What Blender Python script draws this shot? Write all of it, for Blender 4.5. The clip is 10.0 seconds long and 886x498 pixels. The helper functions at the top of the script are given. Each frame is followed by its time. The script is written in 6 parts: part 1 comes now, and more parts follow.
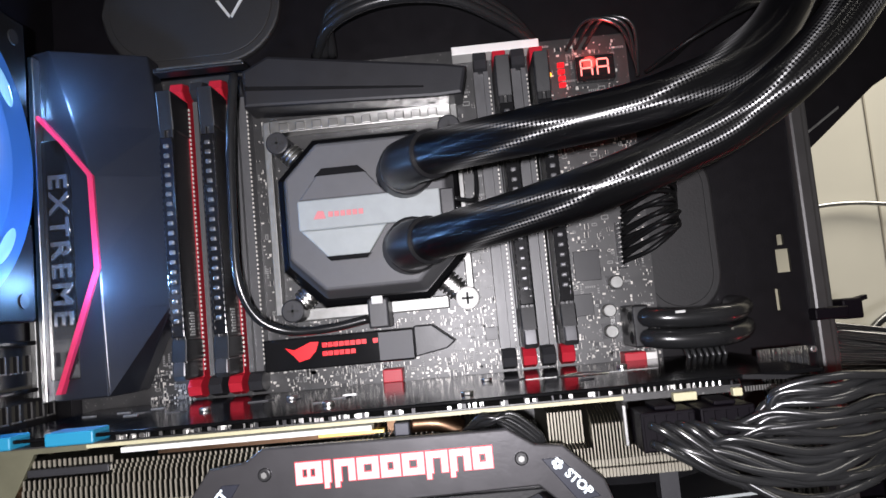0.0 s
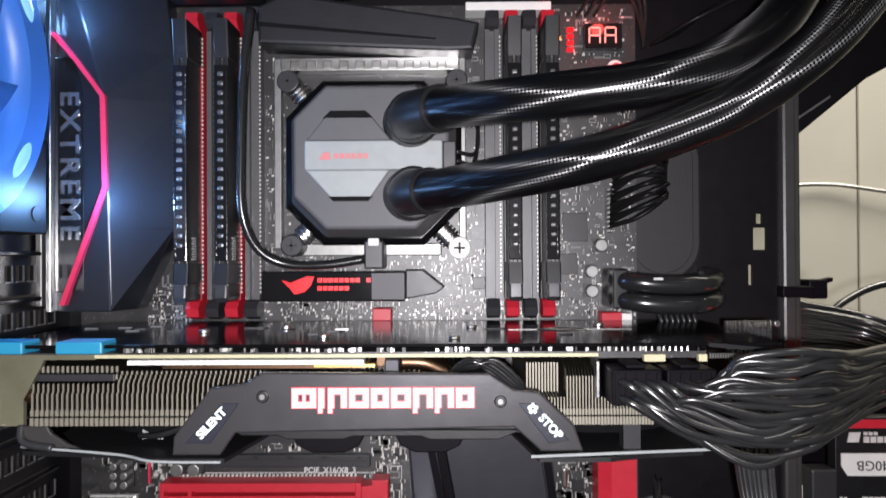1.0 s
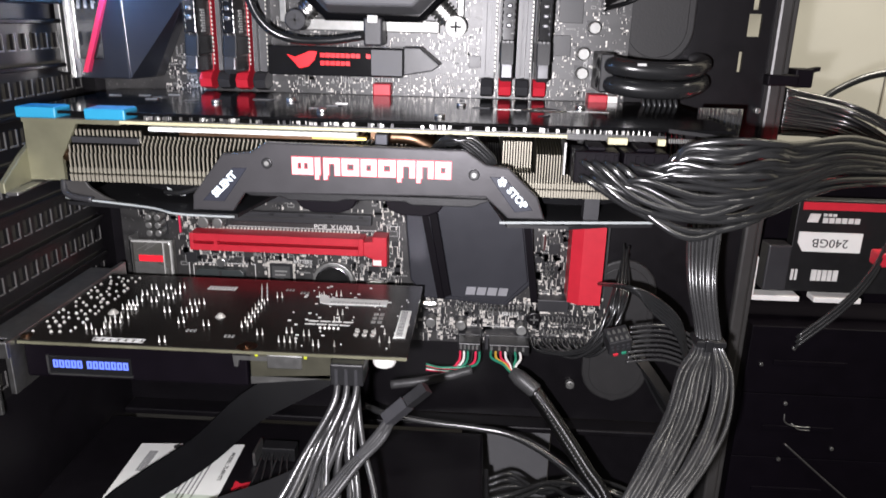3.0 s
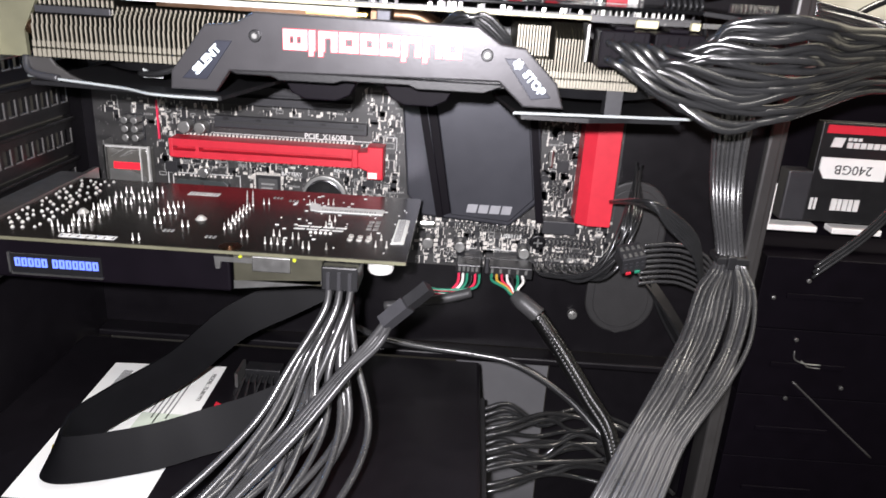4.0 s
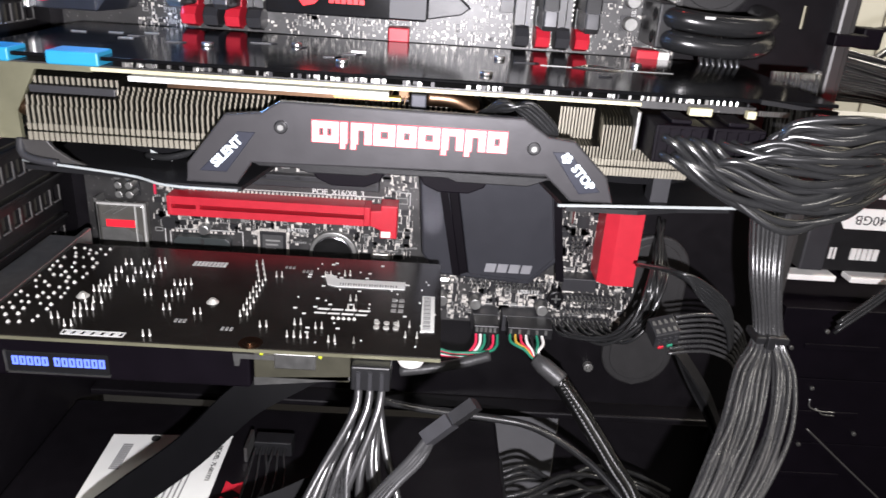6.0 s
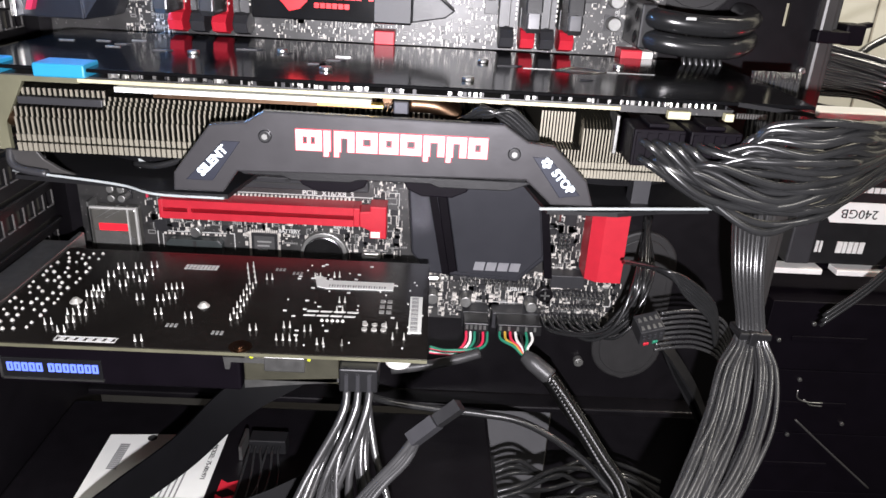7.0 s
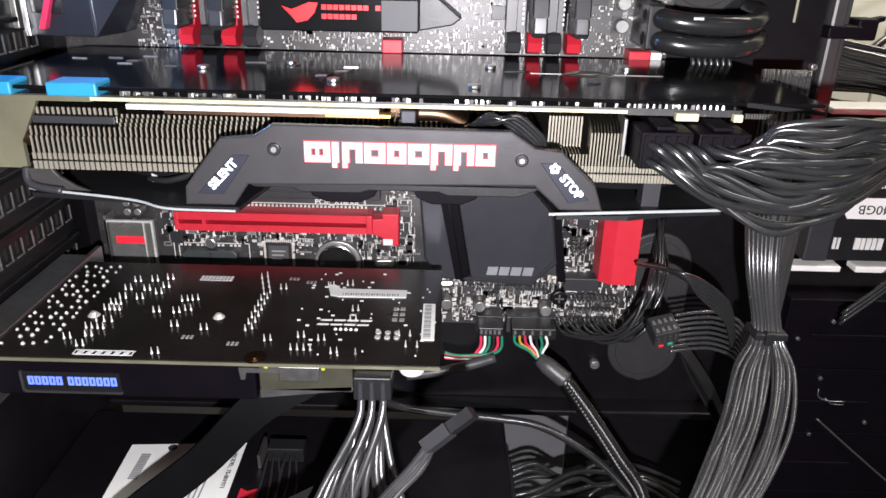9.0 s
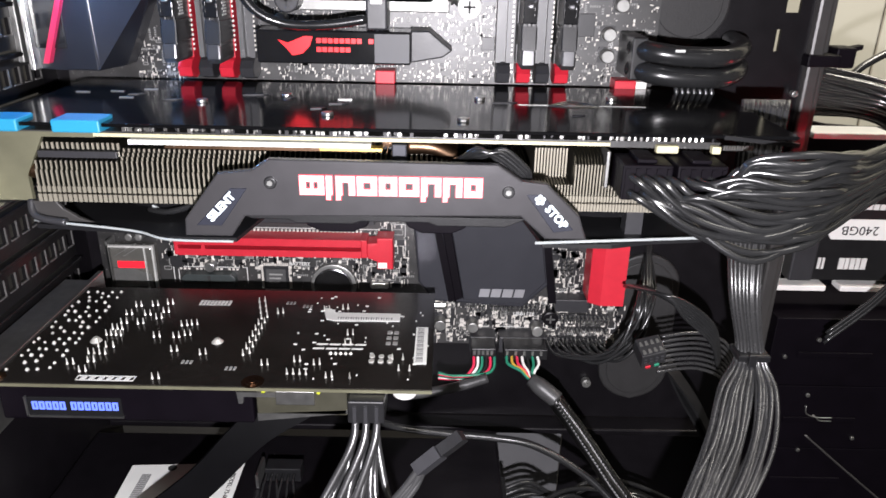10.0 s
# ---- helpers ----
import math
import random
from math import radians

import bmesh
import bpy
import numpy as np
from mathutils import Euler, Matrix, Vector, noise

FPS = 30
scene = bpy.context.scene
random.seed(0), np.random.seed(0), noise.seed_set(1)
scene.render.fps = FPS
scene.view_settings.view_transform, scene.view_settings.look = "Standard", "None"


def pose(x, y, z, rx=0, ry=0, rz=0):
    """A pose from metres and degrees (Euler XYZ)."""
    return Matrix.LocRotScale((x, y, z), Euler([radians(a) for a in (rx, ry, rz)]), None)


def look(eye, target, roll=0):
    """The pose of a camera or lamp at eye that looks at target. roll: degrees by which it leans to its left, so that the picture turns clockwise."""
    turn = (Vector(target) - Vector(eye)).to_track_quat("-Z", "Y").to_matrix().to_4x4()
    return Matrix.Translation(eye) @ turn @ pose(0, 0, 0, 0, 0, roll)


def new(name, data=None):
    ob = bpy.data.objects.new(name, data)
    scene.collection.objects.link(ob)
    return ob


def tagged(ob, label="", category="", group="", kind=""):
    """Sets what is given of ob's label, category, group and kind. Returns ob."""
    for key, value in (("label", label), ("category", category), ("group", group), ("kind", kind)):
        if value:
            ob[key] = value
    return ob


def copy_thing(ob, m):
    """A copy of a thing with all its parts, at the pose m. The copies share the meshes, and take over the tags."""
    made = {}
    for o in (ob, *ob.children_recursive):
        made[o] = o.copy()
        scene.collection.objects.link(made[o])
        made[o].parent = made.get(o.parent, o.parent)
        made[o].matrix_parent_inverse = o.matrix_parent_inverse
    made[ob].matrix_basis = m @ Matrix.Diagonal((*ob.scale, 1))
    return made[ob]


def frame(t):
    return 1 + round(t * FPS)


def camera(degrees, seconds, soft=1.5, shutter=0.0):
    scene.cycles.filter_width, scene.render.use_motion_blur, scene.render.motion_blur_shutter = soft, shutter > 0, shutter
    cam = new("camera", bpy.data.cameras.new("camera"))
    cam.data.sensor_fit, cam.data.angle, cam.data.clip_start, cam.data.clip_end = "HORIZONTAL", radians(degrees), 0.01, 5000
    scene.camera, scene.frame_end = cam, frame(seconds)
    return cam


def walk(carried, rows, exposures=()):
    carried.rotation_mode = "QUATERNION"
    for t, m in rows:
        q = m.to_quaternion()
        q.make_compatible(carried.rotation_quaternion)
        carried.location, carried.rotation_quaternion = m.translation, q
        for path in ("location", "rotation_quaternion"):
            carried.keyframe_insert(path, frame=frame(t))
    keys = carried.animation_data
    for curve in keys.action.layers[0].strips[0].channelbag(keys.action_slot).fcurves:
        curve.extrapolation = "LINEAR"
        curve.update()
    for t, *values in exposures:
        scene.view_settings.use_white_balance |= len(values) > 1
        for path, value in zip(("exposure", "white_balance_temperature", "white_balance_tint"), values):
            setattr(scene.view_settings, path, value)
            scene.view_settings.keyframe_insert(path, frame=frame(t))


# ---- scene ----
cam = camera(62.9, 10.0, shutter=0.35)
PATH = [
    (0, (0.142, -0.339, 0.356), (0.078, 1.652, 0.534), -5.4),
    (0.5, (0.137, -0.344, 0.354), (0.109, 1.651, 0.491), -3.6),
    (1, (0.136, -0.354, 0.359), (0.117, 1.646, 0.374), -0.3),
    (1.5, (0.131, -0.36, 0.378), (0.073, 1.625, 0.138), -1.4),
    (2, (0.15, -0.367, 0.394), (0.121, 1.602, 0.046), -0.5),
    (2.5, (0.154, -0.381, 0.386), (0.058, 1.553, -0.111), 0.1),
    (3, (0.154, -0.382, 0.367), (0.065, 1.52, -0.246), 1.4),
    (3.2, (0.157, -0.381, 0.363), (0.079, 1.516, -0.266), 1.6),
    (4.3, (0.132, -0.356, 0.329), (0.09, 1.506, -0.398), 3.7),
    (4.4, (0.122, -0.353, 0.329), (0.085, 1.507, -0.403), 3.9),
    (4.5, (0.116, -0.352, 0.332), (0.122, 1.525, -0.356), 5.2),
    (5, (0.115, -0.345, 0.353), (0.165, 1.523, -0.36), 4.6),
    (5.5, (0.111, -0.339, 0.36), (0.115, 1.525, -0.365), 3.8),
    (6, (0.12, -0.335, 0.366), (0.172, 1.513, -0.397), 4.0),
    (6.2, (0.121, -0.335, 0.372), (0.2, 1.496, -0.429), 4.2),
    (7.5, (0.127, -0.338, 0.373), (0.155, 1.503, -0.409), 2.5),
    (8, (0.127, -0.337, 0.374), (0.146, 1.506, -0.401), 2.1),
    (8.5, (0.125, -0.336, 0.375), (0.127, 1.507, -0.4), 2.2),
    (9, (0.128, -0.337, 0.375), (0.128, 1.501, -0.415), 1.4),
    (9.5, (0.127, -0.337, 0.378), (0.106, 1.5, -0.412), 0.9),
    (10, (0.131, -0.343, 0.384), (0.132, 1.506, -0.377), 1.1),
]
walk(cam, [(t, look(eye, target, roll)) for t, eye, target, roll in PATH], [(0, -0.42), (1.5, -0.48), (2.5, -0.48), (3.1, 0.02), (4.4, 0.33), (5.5, 0.3), (6.0, 0.24), (7.5, 0.22), (10, 0.17)])

# ---- world, lights, exposure ----
world = bpy.data.worlds.new("room_light")
scene.world = world
world.use_nodes = True
world.node_tree.nodes["Background"].inputs[0].default_value = (1.0, 0.93, 0.82, 1)
world.node_tree.nodes["Background"].inputs[1].default_value = 0.07


def lamp(name, kind, place, watts, colour, size, aim=None):
    data = bpy.data.lights.new(name, kind)
    data.energy, data.color = watts, colour
    if kind == "AREA":
        data.size = size
    else:
        data.shadow_soft_size = size
    ob = new(name, data)
    ob.matrix_world = look(place, aim) if aim else Matrix.Translation(place)
    return ob


flash = lamp("phone_flash", "SPOT", (0.136, -0.392, 0.354), 9.8, (1.0, 0.965, 1.02), 0.004, (0.125, 0.0, 0.275))
flash.data.spot_size, flash.data.spot_blend = radians(112), 0.75
# unseen area lamp, added to brighten only the cream wall
room = lamp("wall_fill", "AREA", (1.0, 0.12, 1.42), 26, (1.0, 0.93, 0.82), 0.5, (0.85, 0.60, 0.40))
# unseen fill lamp, added to lift the lower wires
lamp("wire_fill", "AREA", (0.9, -0.9, 1.7), 9, (1.0, 0.95, 0.88), 0.5, (0.25, 0.0, 0.2))
# fan light as points moved off its LEDs to brighten port cover and ring
for place, watts in (((-0.028, -0.042, 0.468), 0.13), ((-0.010, -0.044, 0.384), 0.26), ((-0.0205, -0.088, 0.409), 0.012), ((-0.0205, -0.098, 0.385), 0.012), ((-0.015, -0.125, 0.435), 0.06)):
    lamp("fan_led", "POINT", place, watts, (0.22, 0.48, 1.0), 0.003)
lamp("status_led", "POINT", (0.211, -0.022, 0.472), 0.03, (1.0, 0.06, 0.05), 0.003)
lamp("front_red_led", "POINT", (0.322, -0.030, 0.296), 0.016, (1.0, 0.03, 0.06), 0.004)

# ---- materials ----


def mat(name, colour, rough=0.5, metal=0.0, vary=0.15, scale=200.0, bump=0.0, coat=0.0, fine=None, spec=0.5, per_object=0.0, rvar=0.03):
    m = bpy.data.materials.new(name)
    m.use_nodes = True
    nt = m.node_tree
    b = nt.nodes["Principled BSDF"]
    b.inputs["Roughness"].default_value, b.inputs["Metallic"].default_value = rough, metal
    b.inputs["Coat Weight"].default_value = coat
    b.inputs["Specular IOR Level"].default_value = spec
    pos = nt.nodes.new("ShaderNodeTexCoord")
    n1 = nt.nodes.new("ShaderNodeTexNoise")
    n1.inputs["Scale"].default_value, n1.inputs["Detail"].default_value = scale, 6
    n2 = nt.nodes.new("ShaderNodeTexNoise")
    n2.inputs["Scale"].default_value, n2.inputs["Detail"].default_value = scale * 0.08, 3
    nt.links.new(pos.outputs["Object"], n1.inputs["Vector"])
    nt.links.new(pos.outputs["Object"], n2.inputs["Vector"])
    add = nt.nodes.new("ShaderNodeMath")
    add.operation = "ADD"
    nt.links.new(n1.outputs["Fac"], add.inputs[0])
    nt.links.new(n2.outputs["Fac"], add.inputs[1])
    src = add
    if per_object:
        oi = nt.nodes.new("ShaderNodeObjectInfo")
        ma = nt.nodes.new("ShaderNodeMath")
        ma.operation, ma.inputs[1].default_value = "MULTIPLY_ADD", per_object
        nt.links.new(oi.outputs["Random"], ma.inputs[0])
        nt.links.new(add.outputs[0], ma.inputs[2])
        src = ma
    mr = nt.nodes.new("ShaderNodeMapRange")
    mr.inputs["From Min"].default_value, mr.inputs["From Max"].default_value = 0.6, 1.4 + per_object
    mr.inputs["To Min"].default_value, mr.inputs["To Max"].default_value = 1 - vary, 1 + vary
    nt.links.new(src.outputs[0], mr.inputs["Value"])
    mul = nt.nodes.new("ShaderNodeVectorMath")
    mul.operation = "SCALE"
    mul.inputs[0].default_value = colour[:3]
    nt.links.new(mr.outputs[0], mul.inputs["Scale"])
    nt.links.new(mul.outputs[0], b.inputs["Base Color"])
    mr2 = nt.nodes.new("ShaderNodeMapRange")
    mr2.inputs["From Min"].default_value, mr2.inputs["From Max"].default_value = 0.6, 1.4
    mr2.inputs["To Min"].default_value, mr2.inputs["To Max"].default_value = max(rough - rvar, 0.02), min(rough + rvar, 1)
    nt.links.new(add.outputs[0], mr2.inputs["Value"])
    nt.links.new(mr2.outputs[0], b.inputs["Roughness"])
    if bump:
        bp = nt.nodes.new("ShaderNodeBump")
        bp.inputs["Strength"].default_value, bp.inputs["Distance"].default_value = bump, 0.0004
        n3 = nt.nodes.new("ShaderNodeTexNoise")
        n3.inputs["Scale"].default_value, n3.inputs["Detail"].default_value = fine or scale * 5, 4
        nt.links.new(pos.outputs["Object"], n3.inputs["Vector"])
        nt.links.new(n3.outputs["Fac"], bp.inputs["Height"])
        nt.links.new(bp.outputs[0], b.inputs["Normal"])
    return m


def glow(name, colour, strength):
    m = bpy.data.materials.new(name)
    m.use_nodes = True
    b = m.node_tree.nodes["Principled BSDF"]
    b.inputs["Base Color"].default_value = (*[0.5 * c for c in colour], 1)
    b.inputs["Emission Color"].default_value = (*colour, 1)
    b.inputs["Emission Strength"].default_value = strength
    b.inputs["Roughness"].default_value = 0.4
    return m


BLACK_STEEL = mat("black_painted_steel", (0.0050, 0.0043, 0.0055), 0.38, 0, 0.3, 120, 0.15, fine=1800, spec=0.26)
GLOSS_STEEL = mat("gloss_black_steel", (0.007, 0.0065, 0.007), 0.33, 0, 0.3, 120, 0.12, fine=900, spec=0.38)
SLOT_GREY = mat("pale_grey_slot_plastic", (0.085, 0.085, 0.088), 0.38, 0, 0.15, 180, 0.1)
COVER_DARK = mat("dark_blue_grey_cover", (0.022, 0.024, 0.031), 0.3, 0.35, 0.1, 160, 0.06)
CHROME_LETTER = mat("chrome_letter", (0.62, 0.62, 0.64), 0.22, 0.9, 0.1, 200)
DARK_CHROME = mat("dark_chrome_cap", (0.13, 0.13, 0.135), 0.3, 0.8, 0.15, 200)
SILK = mat("grey_silkscreen", (0.25, 0.25, 0.24), 0.5)
DARK_COPPER = mat("dark_copper", (0.15, 0.092, 0.058), 0.38, 1.0, 0.3, 200)
DULL_WIRE = mat("dull_black_wire", (0.008, 0.008, 0.0085), 0.42, 0, 0.25, 150, spec=0.2)
BEAD = mat("dull_grey_bead", (0.15, 0.15, 0.155), 0.36, 0.6, 0.2, 300)
SEAM = mat("wall_seam", (0.36, 0.33, 0.27), 0.8, 0, 0.1, 40)
BLACK_PLASTIC = mat("black_plastic", (0.009, 0.009, 0.010), 0.4, 0, 0.25, 250, 0.1)
GLOSS_BLACK = mat("gloss_black", (0.010, 0.010, 0.011), 0.12, 0, 0.2, 60)
BACKPLATE = mat("satin_black_backplate", (0.004, 0.004, 0.0045), 0.13, 0, 0.2, 60, spec=0.3)
GREY_PLASTIC = mat("dark_grey_plastic", (0.026, 0.026, 0.029), 0.42, 0, 0.15, 180, 0.1)
HEATSINK = mat("dark_heatsink", (0.018, 0.018, 0.021), 0.45, 0.2, 0.15, 160, 0.1)
OLIVE = mat("aged_plated_steel", (0.20, 0.195, 0.13), 0.45, 0.5, 0.25, 90, 0.1)
SHROUD_GREY = mat("anodised_charcoal", (0.045, 0.046, 0.055), 0.38, 0.5, 0.05, 160, 0.06)
PCB = mat("black_solder_mask", (0.018, 0.0175, 0.0175), 0.42, 0, 0.35, 500, 0.06, fine=1200, spec=0.75)
PCB_EDGE = mat("cream_board_edge", (0.50, 0.47, 0.30), 0.5, 0, 0.15, 300)
SILVER = mat("bright_metal", (0.75, 0.74, 0.71), 0.3, 1.0, 0.12, 300)
STEEL = mat("dull_steel", (0.5, 0.5, 0.49), 0.38, 1.0, 0.2, 300, 0.1)
# gap shade is put into dark fin sides, lit edges into pale folded lips
FIN_SHADED = mat("shaded_aluminium_fin", (0.24, 0.225, 0.19), 0.3, 1.0, 0.15, 250, per_object=0.3)
FIN_LIP = mat("lit_fin_lip", (0.27, 0.25, 0.20), 0.42, 0.35, 0.15, 250, per_object=0.4)
CAN = mat("dull_can_metal", (0.26, 0.26, 0.25), 0.45, 0.8, 0.2, 300)
GOLD = mat("gold_edge", (0.85, 0.60, 0.18), 0.35, 0.8, 0.15, 300)
RED = mat("red_plastic", (0.50, 0.018, 0.034), 0.42, 0, 0.12, 200, 0.1)
RED_PAINT = mat("red_paint_line", (0.65, 0.03, 0.08), 0.4, 0, 0.1, 150)
WHITE = mat("white_plastic", (0.78, 0.77, 0.74), 0.45, 0, 0.08, 150)
PAPER = mat("white_label_paper", (0.74, 0.75, 0.72), 0.55, 0, 0.07, 90)
INK = mat("black_ink", (0.02, 0.02, 0.02), 0.6)
PRINT = mat("white_silkscreen", (0.6, 0.6, 0.58), 0.5)
CABLE = mat("black_cable_sheath", (0.016, 0.0163, 0.017), 0.23, 0, 0.25, 150, 0.03, spec=0.75)




def braid(name, colour, along, around, rough):
    """A woven sleeve: diamonds of threads that run to either side by turns, each glossy across its own run."""
    m = mat(name, colour, rough, 0, 0.3, 300, spec=1.0, rvar=0.02)
    nt = m.node_tree
    b = nt.nodes["Principled BSDF"]

    def calc(op, *args):
        n = nt.nodes.new("ShaderNodeMath")
        n.operation = op
        for i, v in enumerate(args):
            if isinstance(v, (int, float)):
                n.inputs[i].default_value = v
            else:
                nt.links.new(v, n.inputs[i])
        return n.outputs[0]

    def vec(op, *args):
        n = nt.nodes.new("ShaderNodeVectorMath")
        n.operation = op
        for i, v in enumerate(args):
            nt.links.new(v, n.inputs[i])
        return n
    uv = nt.nodes.new("ShaderNodeUVMap")
    sep = nt.nodes.new("ShaderNodeSeparateXYZ")
    nt.links.new(uv.outputs[0], sep.inputs[0])
    u, v = calc("MULTIPLY", sep.outputs[0], along), calc("MULTIPLY", sep.outputs[1], around * 2 * math.pi)
    weave = calc("MULTIPLY", calc("SINE", calc("ADD", u, v)), calc("SINE", calc("SUBTRACT", u, v)))
    sign = calc("MULTIPLY_ADD", calc("GREATER_THAN", weave, 0.0), 2.0, -1.0)
    run = nt.nodes.new("ShaderNodeAttribute")
    run.attribute_name = "along"
    geo = nt.nodes.new("ShaderNodeNewGeometry")
    rim = vec("SCALE", vec("CROSS_PRODUCT", geo.outputs["Normal"], run.outputs["Vector"]).outputs[0])
    nt.links.new(sign, rim.inputs["Scale"])
    thread = vec("NORMALIZE", vec("ADD", run.outputs["Vector"], rim.outputs[0]).outputs[0])
    nt.links.new(thread.outputs[0], b.inputs["Tangent"])
    b.inputs["Anisotropic"].default_value = 1.0
    return m


BRAID = braid("woven_hose_sleeve", (0.0022, 0.0022, 0.0027), 2 * math.pi * 420, 21, 0.35)
BRAID_FINE = braid("woven_cable_sleeve", (0.003, 0.003, 0.003), 2 * math.pi * 260, 6, 0.40)


def speckle(m, scale, size, colour, metal=0.6):
    """Tinned vias and pads strewn over a circuit board."""
    nt = m.node_tree
    b = nt.nodes["Principled BSDF"]
    pos = nt.nodes.new("ShaderNodeTexCoord")
    vo = nt.nodes.new("ShaderNodeTexVoronoi")
    vo.inputs["Scale"].default_value = scale
    nt.links.new(pos.outputs["Object"], vo.inputs["Vector"])
    lt = nt.nodes.new("ShaderNodeMath")
    lt.operation, lt.inputs[1].default_value = "LESS_THAN", size
    nt.links.new(vo.outputs["Distance"], lt.inputs[0])
    old = b.inputs["Base Color"].links[0].from_socket
    mix = nt.nodes.new("ShaderNodeMix")
    mix.data_type = "RGBA"
    mix.inputs[7].default_value = (*colour, 1)
    nt.links.new(lt.outputs[0], mix.inputs[0])
    nt.links.new(old, mix.inputs[6])
    nt.links.new(mix.outputs[2], b.inputs["Base Color"])
    mm = nt.nodes.new("ShaderNodeMath")
    mm.operation, mm.inputs[1].default_value = "MULTIPLY", metal
    nt.links.new(lt.outputs[0], mm.inputs[0])
    nt.links.new(mm.outputs[0], b.inputs["Metallic"])


def traces(m, scale, colour):
    """Bundles of fine parallel copper runs under the solder mask, in patches of two directions."""
    nt = m.node_tree
    b = nt.nodes["Principled BSDF"]
    pos = nt.nodes.new("ShaderNodeTexCoord")
    patch = nt.nodes.new("ShaderNodeTexNoise")
    patch.inputs["Scale"].default_value, patch.inputs["Detail"].default_value = 55, 1
    nt.links.new(pos.outputs["Object"], patch.inputs["Vector"])
    old = b.inputs["Base Color"].links[0].from_socket
    for way, low, high in (("X", 0.52, 0.60), ("DIAGONAL", 0.48, 0.40)):
        wave = nt.nodes.new("ShaderNodeTexWave")
        wave.bands_direction = way
        wave.inputs["Scale"].default_value, wave.inputs["Distortion"].default_value, wave.inputs["Detail"].default_value = scale, 1.2, 0
        wave.inputs["Detail Scale"].default_value = 0.02
        nt.links.new(pos.outputs["Object"], wave.inputs["Vector"])
        mask = nt.nodes.new("ShaderNodeMapRange")
        mask.inputs["From Min"].default_value, mask.inputs["From Max"].default_value = low, high
        nt.links.new(patch.outputs["Fac"], mask.inputs["Value"])
        mul = nt.nodes.new("ShaderNodeMath")
        mul.operation = "MULTIPLY"
        nt.links.new(mask.outputs[0], mul.inputs[0])
        nt.links.new(wave.outputs["Fac"], mul.inputs[1])
        mix = nt.nodes.new("ShaderNodeMix")
        mix.data_type = "RGBA"
        mix.inputs[7].default_value = (*colour, 1)
        nt.links.new(mul.outputs[0], mix.inputs[0])
        nt.links.new(old, mix.inputs[6])
        old = mix.outputs[2]
    nt.links.new(old, b.inputs["Base Color"])


traces(PCB, 520, (0.040, 0.039, 0.038))
speckle(PCB, 420, 0.15, (0.16, 0.155, 0.15), 0.4)
CARD_PCB = mat("sound_card_mask", (0.011, 0.0095, 0.0085), 0.22, 0, 0.3, 500, 0.05)
RUBBER = mat("rubber", (0.016, 0.0155, 0.016), 0.6, 0, 0.2, 200, 0.2)
BLUE_CAP = mat("cyan_dust_cap", (0.022, 0.25, 0.42), 0.4, 0, 0.1, 100)
CREAM_WALL = mat("cream_wall", (0.60, 0.58, 0.50), 0.8, 0, 0.06, 12, 0.15, fine=150)
ALU_BAR = mat("brushed_pale_aluminium", (0.32, 0.345, 0.345), 0.5, 0.0, 0.1, 200, 0.1)
PUMP_GREY = mat("pump_cover_grey", (0.11, 0.11, 0.115), 0.5, 0.0, 0.08, 220, 0.06, spec=0.35)
PUMP_PALE = mat("pump_cover_pale", (0.36, 0.385, 0.38), 0.5, 0.0, 0.08, 220, 0.06, spec=0.35)
# the faint purple in this black stands for lens haze over dark parts
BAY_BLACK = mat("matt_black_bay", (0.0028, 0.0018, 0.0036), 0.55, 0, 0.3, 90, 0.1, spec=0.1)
PALE_WIRE = mat("grey_gloss_sheath", (0.032, 0.032, 0.033), 0.28, 0, 0.2, 120, spec=1.0)
CHIP = mat("chip_black", (0.02, 0.02, 0.022), 0.4, 0, 0.2, 400)
CHIP_FACE = mat("grey_chip_face", (0.060, 0.060, 0.060), 0.5, 0, 0.2, 400)
YELLOW = mat("olive_sticker", (0.32, 0.28, 0.03), 0.5)
GREEN = mat("green_wire", (0.02, 0.20, 0.12), 0.4)
ORANGE_WIRE = mat("yellow_wire", (0.55, 0.33, 0.05), 0.4)
TAN = mat("pale_ceramic_cap", (0.66, 0.63, 0.58), 0.38, 0.15, 0.3, 600)
HEAT_SHRINK = mat("grey_heat_shrink", (0.045, 0.045, 0.046), 0.4, 0, 0.25, 200, 0.3)
LETTER = mat("pale_metal_letter", (0.50, 0.50, 0.53), 0.36, 0.7, 0.1, 200)
PINK_PRINT = mat("faded_red_print", (0.62, 0.20, 0.21), 0.5, 0, 0.1, 200)
DULL_OLIVE = mat("dull_olive_metal", (0.055, 0.053, 0.038), 0.42, 0.3, 0.3, 150, 0.1)
GREY_INK = mat("grey_ink", (0.22, 0.22, 0.22), 0.6)
CELL = mat("polished_cell_steel", (0.26, 0.26, 0.27), 0.2, 1.0, 0.15, 200)
ACRYLIC = mat("smoky_acrylic", (0.085, 0.083, 0.075), 0.12, 0, 0.3, 120, spec=0.8)
SHEET_GREY = mat("mottled_grey_panel", (0.12, 0.12, 0.125), 0.5, 0, 0.2, 40)
FROSTED = mat("frosted_clear_edge", (0.42, 0.42, 0.40), 0.35, 0, 0.25, 300)
HOLE_EDGE = mat("lit_hole_edge", (0.17, 0.165, 0.16), 0.35, 0.5, 0.3, 300)
POST_GREY = mat("satin_dark_steel", (0.050, 0.048, 0.047), 0.4, 0.2, 0.2, 80, 0.1)
PLATE_GREY = mat("brushed_charcoal_plate", (0.064, 0.062, 0.066), 0.34, 0.5, 0.06, 160, 0.06)
